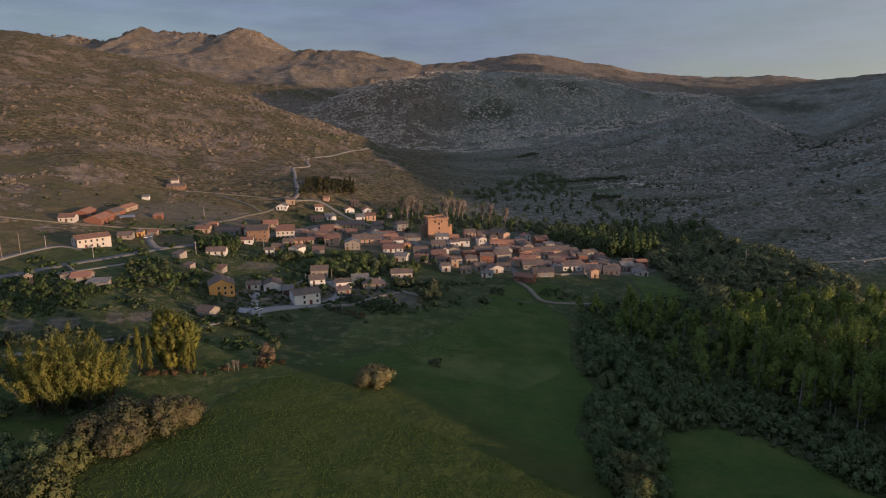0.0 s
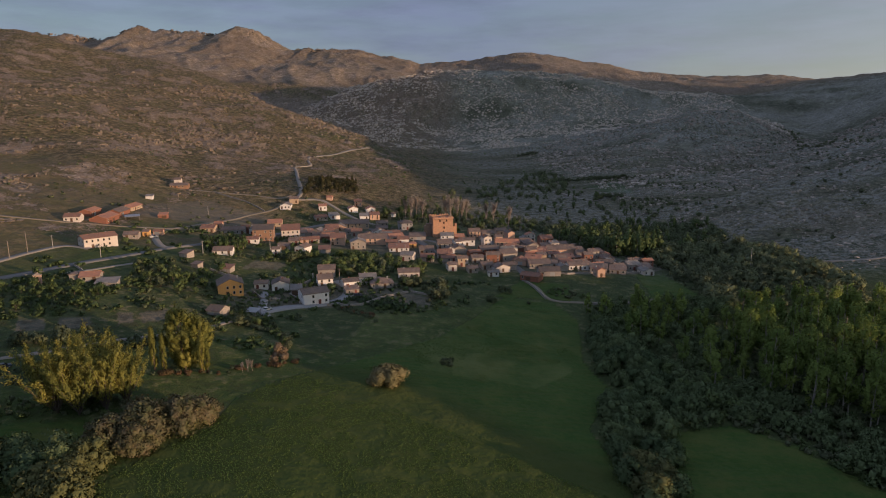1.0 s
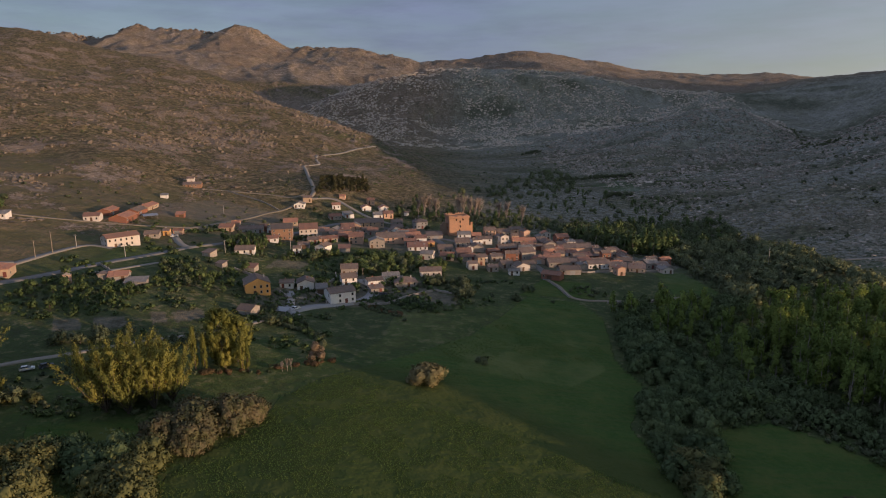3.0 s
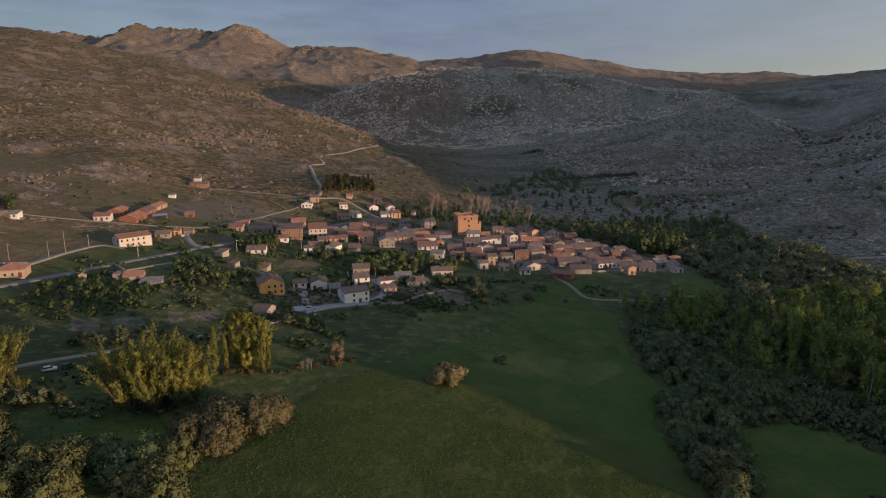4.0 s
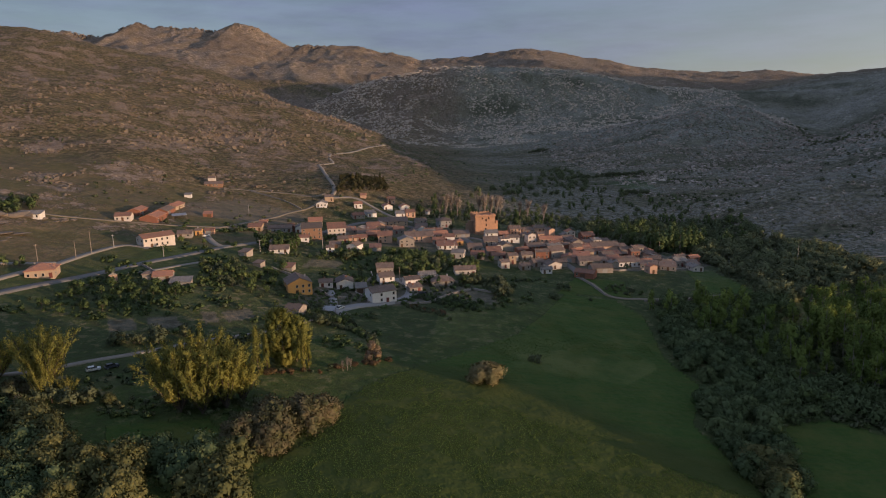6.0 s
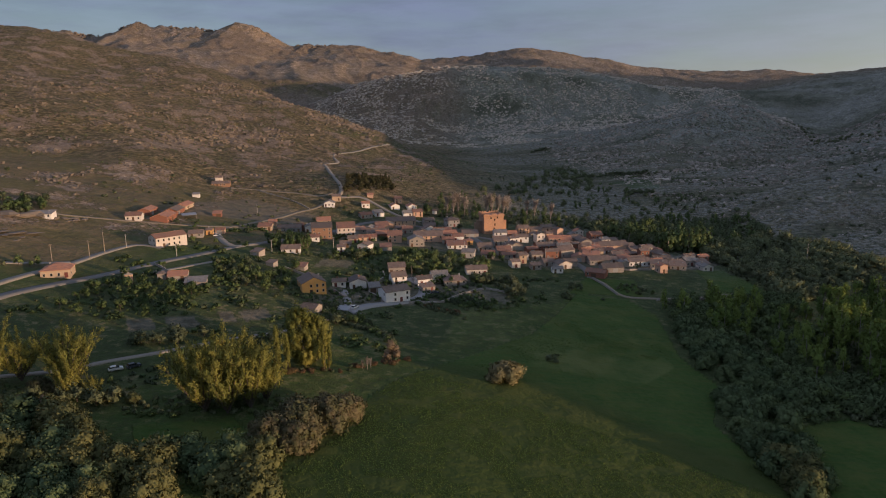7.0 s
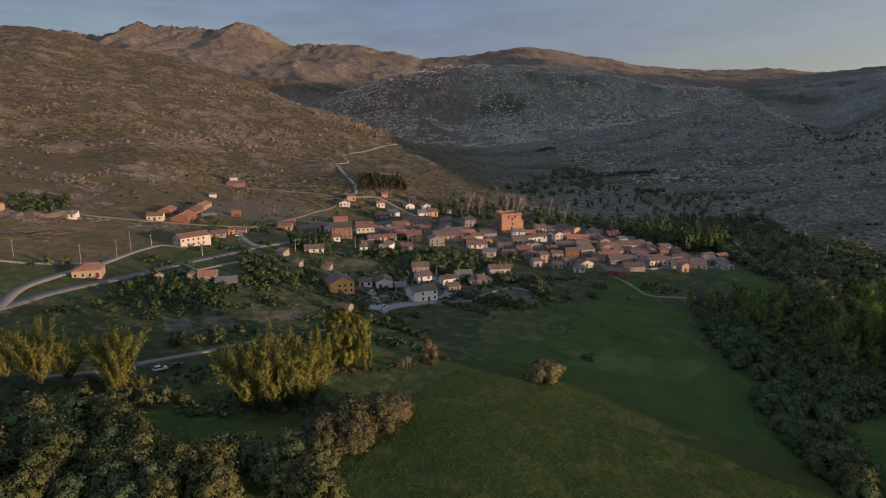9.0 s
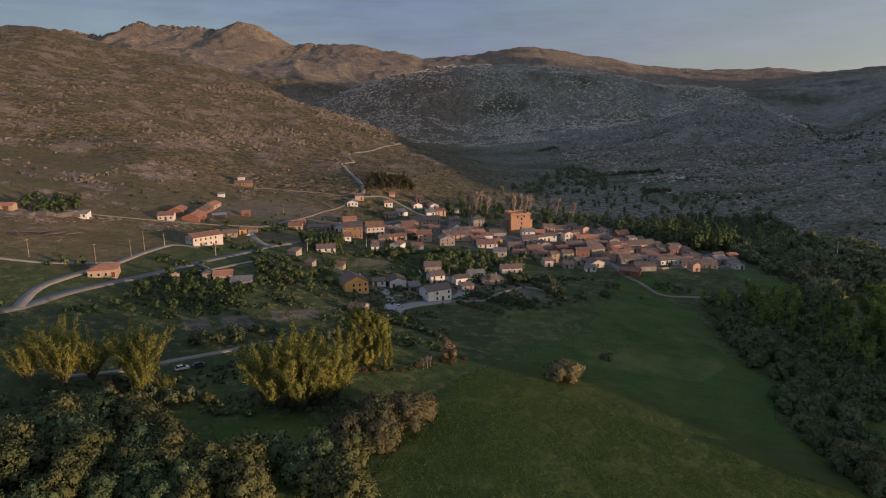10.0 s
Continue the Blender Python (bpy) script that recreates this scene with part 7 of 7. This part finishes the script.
# ---- boulders, scrub and grass ----
def rock_mesh(name, places, sizes, seed, mat, label, flat=1.0, low=1.0):
    """Many weathered boulders, each a roughened low block, in one mesh."""
    g = np.random.default_rng(seed)
    base, quad = (ROUND_V, ROUND_F) if len(places) < 500 else (BALL_V * 1.25, BALL_F)
    n, k = len(places), len(base)
    zs = ground_z(places[:, 0], places[:, 1])
    shape = base[None] * (1 + (0.15 if len(places) < 500 else 0.4) * g.normal(size=(n, k, 1)).clip(-1.5, 1.5))
    shape = shape * sizes[:, None, None] * g.uniform((0.8, 0.6, 0.45), (1.5, 1.0, 0.85), (n, 3))[:, None] * (flat, flat ** 0.5, low)
    a = g.random(n) * 2 * math.pi
    x = shape[..., 0] * np.cos(a)[:, None] - shape[..., 1] * np.sin(a)[:, None]
    y = shape[..., 0] * np.sin(a)[:, None] + shape[..., 1] * np.cos(a)[:, None]
    v = np.stack([x + places[:, 0, None], y + places[:, 1, None], shape[..., 2] + zs[:, None] + 0.1 * sizes[:, None]], -1).reshape(-1, 3)
    f = (quad[None] + (np.arange(n) * k)[:, None, None]).reshape(-1, 4)
    me = fast_mesh(name, v, f, mat)
    return tagged(new(name, me), label, "rocks", kind="stuff")


def granite_material(name, lift, dull=0.6):
    m, nt, bsdf = material(name)
    p = position(nt)
    isle = nt.nodes.new("ShaderNodeNewGeometry").outputs["Random Per Island"]
    col = ramp(nt, noise_tex(nt, p, 0.5, 6, 0.7), [(0.3, tuple(lift * c for c in (0.15, 0.13, 0.11))), (0.55, tuple(lift * c for c in (0.27, 0.235, 0.20))), (0.75, tuple(lift * c for c in (0.38, 0.34, 0.295)))])
    col = mixed(nt, maths(nt, "MULTIPLY", isle, dull), col, (0.20, 0.165, 0.13))
    nt.links.new(col, bsdf.inputs["Base Color"])
    bsdf.inputs["Roughness"].default_value = 0.95
    bump(nt, bsdf, noise_tex(nt, p, 1.2, 6, 0.7), 0.7, 0.3)
    return m


def wild_places(n, seed, x0, x1, y0, y1, test):
    g = np.random.default_rng(seed)
    out = []
    while sum(len(o) for o in out) < n:
        x, y = g.uniform(x0, x1, 6 * n), g.uniform(y0, y1, 6 * n)
        ok = (np.abs((x + 33) / (y + 5)) < 0.85) & test(x, y)
        out.append(np.stack([x[ok], y[ok]], 1))
    return np.vstack(out)[:n]


def rocky(x, y, low=0.25):
    rock, green, wild = land_masks(x, y, ground_z(x, y, False))
    clump = fbm(x, y, 16, 4, 83, 0.7)
    return (rock > low * clump) & (clump > 0.47)


# one granite recipe at three brightnesses, the crag's palest
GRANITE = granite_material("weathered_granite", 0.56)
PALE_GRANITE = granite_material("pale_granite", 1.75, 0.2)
CRAG_GRANITE = granite_material("lightest_granite", 2.6, 0.12)
gen = np.random.default_rng(5)
west = wild_places(9000, 91, -620, -60, 420, 1250, lambda x, y: rocky(x, y) & (fbm(x, y, 26, 4, 87, 0.7) > 0.53) & (x < -150 - 0.02 * y))
rock_mesh("boulder_field", west, 0.28 + 1.7 * gen.random(len(west)) ** 4, 92, GRANITE, "scattered granite boulders and outcrops on the dry slope")
east = wild_places(20000, 93, 170, 1100, 340, 1500, lambda x, y: rocky(x, y, 0.2))
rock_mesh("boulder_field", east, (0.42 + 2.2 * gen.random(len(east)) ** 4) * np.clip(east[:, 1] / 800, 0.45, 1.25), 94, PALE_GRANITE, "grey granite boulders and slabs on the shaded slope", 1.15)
crag = wild_places(25000, 95, -420, 800, 1480, 1980, lambda x, y: fbm(x, y, 60, 4, 82, 0.75) > 0.44)
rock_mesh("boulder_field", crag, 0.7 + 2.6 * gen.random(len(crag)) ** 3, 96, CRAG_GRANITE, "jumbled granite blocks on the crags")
tors = wild_places(620, 106, -2700, -520, 3660, 3850, lambda x, y: fbm(x, y, 120, 3, 28) > 0.56)
rock_mesh("crest_tors", tors, 3.0 + 9.0 * gen.random(len(tors)) ** 3, 107, GRANITE, "granite tors and blocks along the mountain crest")
def along(points, count, spread, seed):
    """Places strewn along a line on the plan."""
    g = np.random.default_rng(seed)
    p = np.array(points, float)
    k = g.uniform(0, len(p) - 1.001, count)
    i = k.astype(int)
    return p[i] + (p[i + 1] - p[i]) * (k - i)[:, None] + g.normal(size=(count, 2)) * spread


ridge = along([(-430, 1100), (-397, 1119), (-365, 1172), (-322, 1194), (-253, 1067), (-220, 1082), (-180, 1062), (-142, 1043)], 1500, (16, 34), 110)
rock_mesh("boulder_field", ridge, 0.5 + 2.4 * gen.random(len(ridge)) ** 3, 111, GRANITE, "granite tors and blocks along the shoulder of the dry slope")
outcrop = along([(-340, 700), (-319, 734), (-317, 833), (-281, 857), (-221, 917)], 700, (22, 26), 112)
rock_mesh("boulder_field", outcrop, 0.5 + 2.4 * gen.random(len(outcrop)) ** 3, 113, GRANITE, "granite outcrops half way up the dry slope")
rock_mesh("granite_slabs", np.array([(236, 826), (241, 824), (246, 820), (243, 816)], float), np.array([3.6, 3.0, 3.4, 2.4]), 114, CRAG_GRANITE, "pale granite slabs beside the valley pasture", 1.6, 0.4)
knoll = wild_places(36, 97, -290, -246, 300, 372, lambda x, y: fbm(x, y, 10, 2, 84) > 0.5)
rock_mesh("boulder_field", knoll, 0.4 + 1.2 * gen.random(len(knoll)), 98, GRANITE, "low granite slabs in the dry pasture", 1.5, 0.45)
slab = np.array([(-269, 303), (-266, 307), (-262, 311), (-257, 315), (-253, 320), (-264, 304), (-258, 309), (-268, 312)], float)
rock_mesh("granite_slabs", slab, np.array([2.2, 2.8, 3.2, 3.4, 2.6, 1.8, 2.0, 2.2]), 99, GRANITE, "broad flat granite slabs breaking through the pasture", 2.0, 0.22)
knob = np.array([(-281, 337), (-277, 342), (-272, 349), (-268, 353), (-257, 360), (-254, 363), (-251, 361), (-249, 366), (-260, 357)], float)
rock_mesh("granite_boulders", knob, np.array([3.6, 3.9, 4.2, 3.0, 1.8, 2.0, 1.6, 1.7, 1.5]), 100, GRANITE, "large rounded granite boulders beside the pasture copse", 1.5, 0.65)


def open_slope(x, y):
    rock, green, wild = land_masks(x, y, ground_z(x, y, False))
    return fbm(x, y, 70, 3, 85) > 0.47


bushes = wild_places(2200, 101, 180, 1000, 420, 1450, open_slope)
far_wood("hillside_scrub", "dark juniper bushes dotted over the shaded slope", [tuple(p) for p in bushes], ["dark_shrub_far"], 0.4, 1.3, 51)
thick = np.vstack([along([(186, 906), (206, 906), (222, 903), (252, 903)], 60, (4, 7), 115), along([(150, 1345), (168, 1374), (182, 1370)], 40, (6, 10), 116), along([(153, 680), (164, 689), (175, 695), (184, 681)], 26, (3, 3), 117),
                   along([(154, 918), (153, 874), (166, 890)], 26, (5, 8), 118)])
far_wood("hillside_scrub", "dark clumps of trees on the upper valley floor", [tuple(p) for p in thick], ["far_tree", "dark_tree"], 0.5, 0.9, 59)
gully_line = np.vstack([along([(782, 1544), (790, 1500), (763, 1415), (656, 1203), (596, 1085)], 150, (7, 9), 119), along([(611, 1077), (627, 1066), (607, 998), (590, 941), (567, 884)], 60, (5, 9), 120)])
far_wood("hillside_scrub", "dark bushes filling the gullies of the shaded slope", [tuple(p) for p in gully_line], ["dark_shrub_far"], 1.0, 2.2, 60)
lone = [(399, 739), (311, 586), (452, 817), (450, 768), (336, 579), (324, 570), (423, 676), (342, 537), (216, 614), (234, 601), (247, 569), (235, 569), (353, 586)]
far_wood("hillside_scrub", "larger single junipers on the shaded slope", lone, ["dark_shrub"], 1.1, 1.6, 61)
bushes = wild_places(600, 102, -560, -120, 430, 1150, open_slope)
far_wood("hillside_scrub", "dark bushes dotted over the dry brown slope", [tuple(p) for p in bushes], ["dark_shrub_far"], 0.4, 1.2, 52)
bushes = wild_places(420, 103, -100, 420, 620, 1500, open_slope)
far_wood("hillside_scrub", "dark bushes along the upper valley floor", [tuple(p) for p in bushes], ["dark_shrub_far", "shrub_far"], 0.4, 1.3, 53)
bushes = wild_places(700, 104, -200, 60, 215, 420, lambda x, y: (fbm(x, y, 14, 3, 86) > 0.56) & ~inside(MEADOWS[0], x, y) & ~inside(UPPER_PASTURE, x, y) & ((x < -62) | (y > 284)) & (x < 40 - 0.35 * (y - 215)))
far_wood("garden_scrub", "rough scrub and bramble between garden plots", [tuple(p) for p in bushes], ["dark_shrub_far", "shrub_far", "shrub_far"], 0.5, 1.15, 54)


def tussocks(name, label, places, low, high, mat, seed):
    """Grass tufts: a few upright blades each, in one mesh."""
    g = np.random.default_rng(seed)
    n = len(places)
    zs = ground_z(places[:, 0], places[:, 1])
    c = np.repeat(np.column_stack([places, zs]), 3, axis=0)
    h = np.repeat(g.uniform(low, high, n), 3)[:, None]
    a = g.random(3 * n) * 2 * math.pi
    side = np.stack([np.cos(a), np.sin(a), np.zeros(3 * n)], 1)
    lean = g.normal(size=(3 * n, 3)) * 0.35
    lean[:, 2] = 1
    b = c + g.normal(size=(3 * n, 3)) * (0.3, 0.3, 0) * h
    w = h * 0.42
    q = np.stack([b - side * w - (0, 0, 0.05), b + side * w - (0, 0, 0.05), b + lean * h + side * w * 0.5, b + lean * h - side * w * 0.5], 1).reshape(-1, 3)
    return tagged(new(name, fast_mesh(name, q, np.arange(12 * n).reshape(-1, 4), mat)), label, "grass", kind="stuff")


TUFT = leaf_material("rough_meadow_grass", (0.125, 0.188, 0.056), (0.15, 0.205, 0.064), (0.105, 0.165, 0.048), 0.35)
gen = np.random.default_rng(8)
p = np.stack([gen.uniform(-84, 45, 150000), gen.uniform(90, 300, 150000)], 1)
p = p[inside(MEADOWS[0], p[:, 0], p[:, 1])]
rough = p[:, 1] < 205 - 0.62 * (p[:, 0] + 60)
keep = np.where(rough, fbm(p[:, 0], p[:, 1], 6, 3, 88) > 0.40, (fbm(p[:, 0], p[:, 1], 22, 3, 89) > 0.54) & (p[:, 1] > 205) & (np.arange(len(p)) % 2 == 0))
tussocks("meadow_grass", "tussocks of rough green meadow grass", p[keep][:40000], 0.1, 0.26, TUFT, 12)
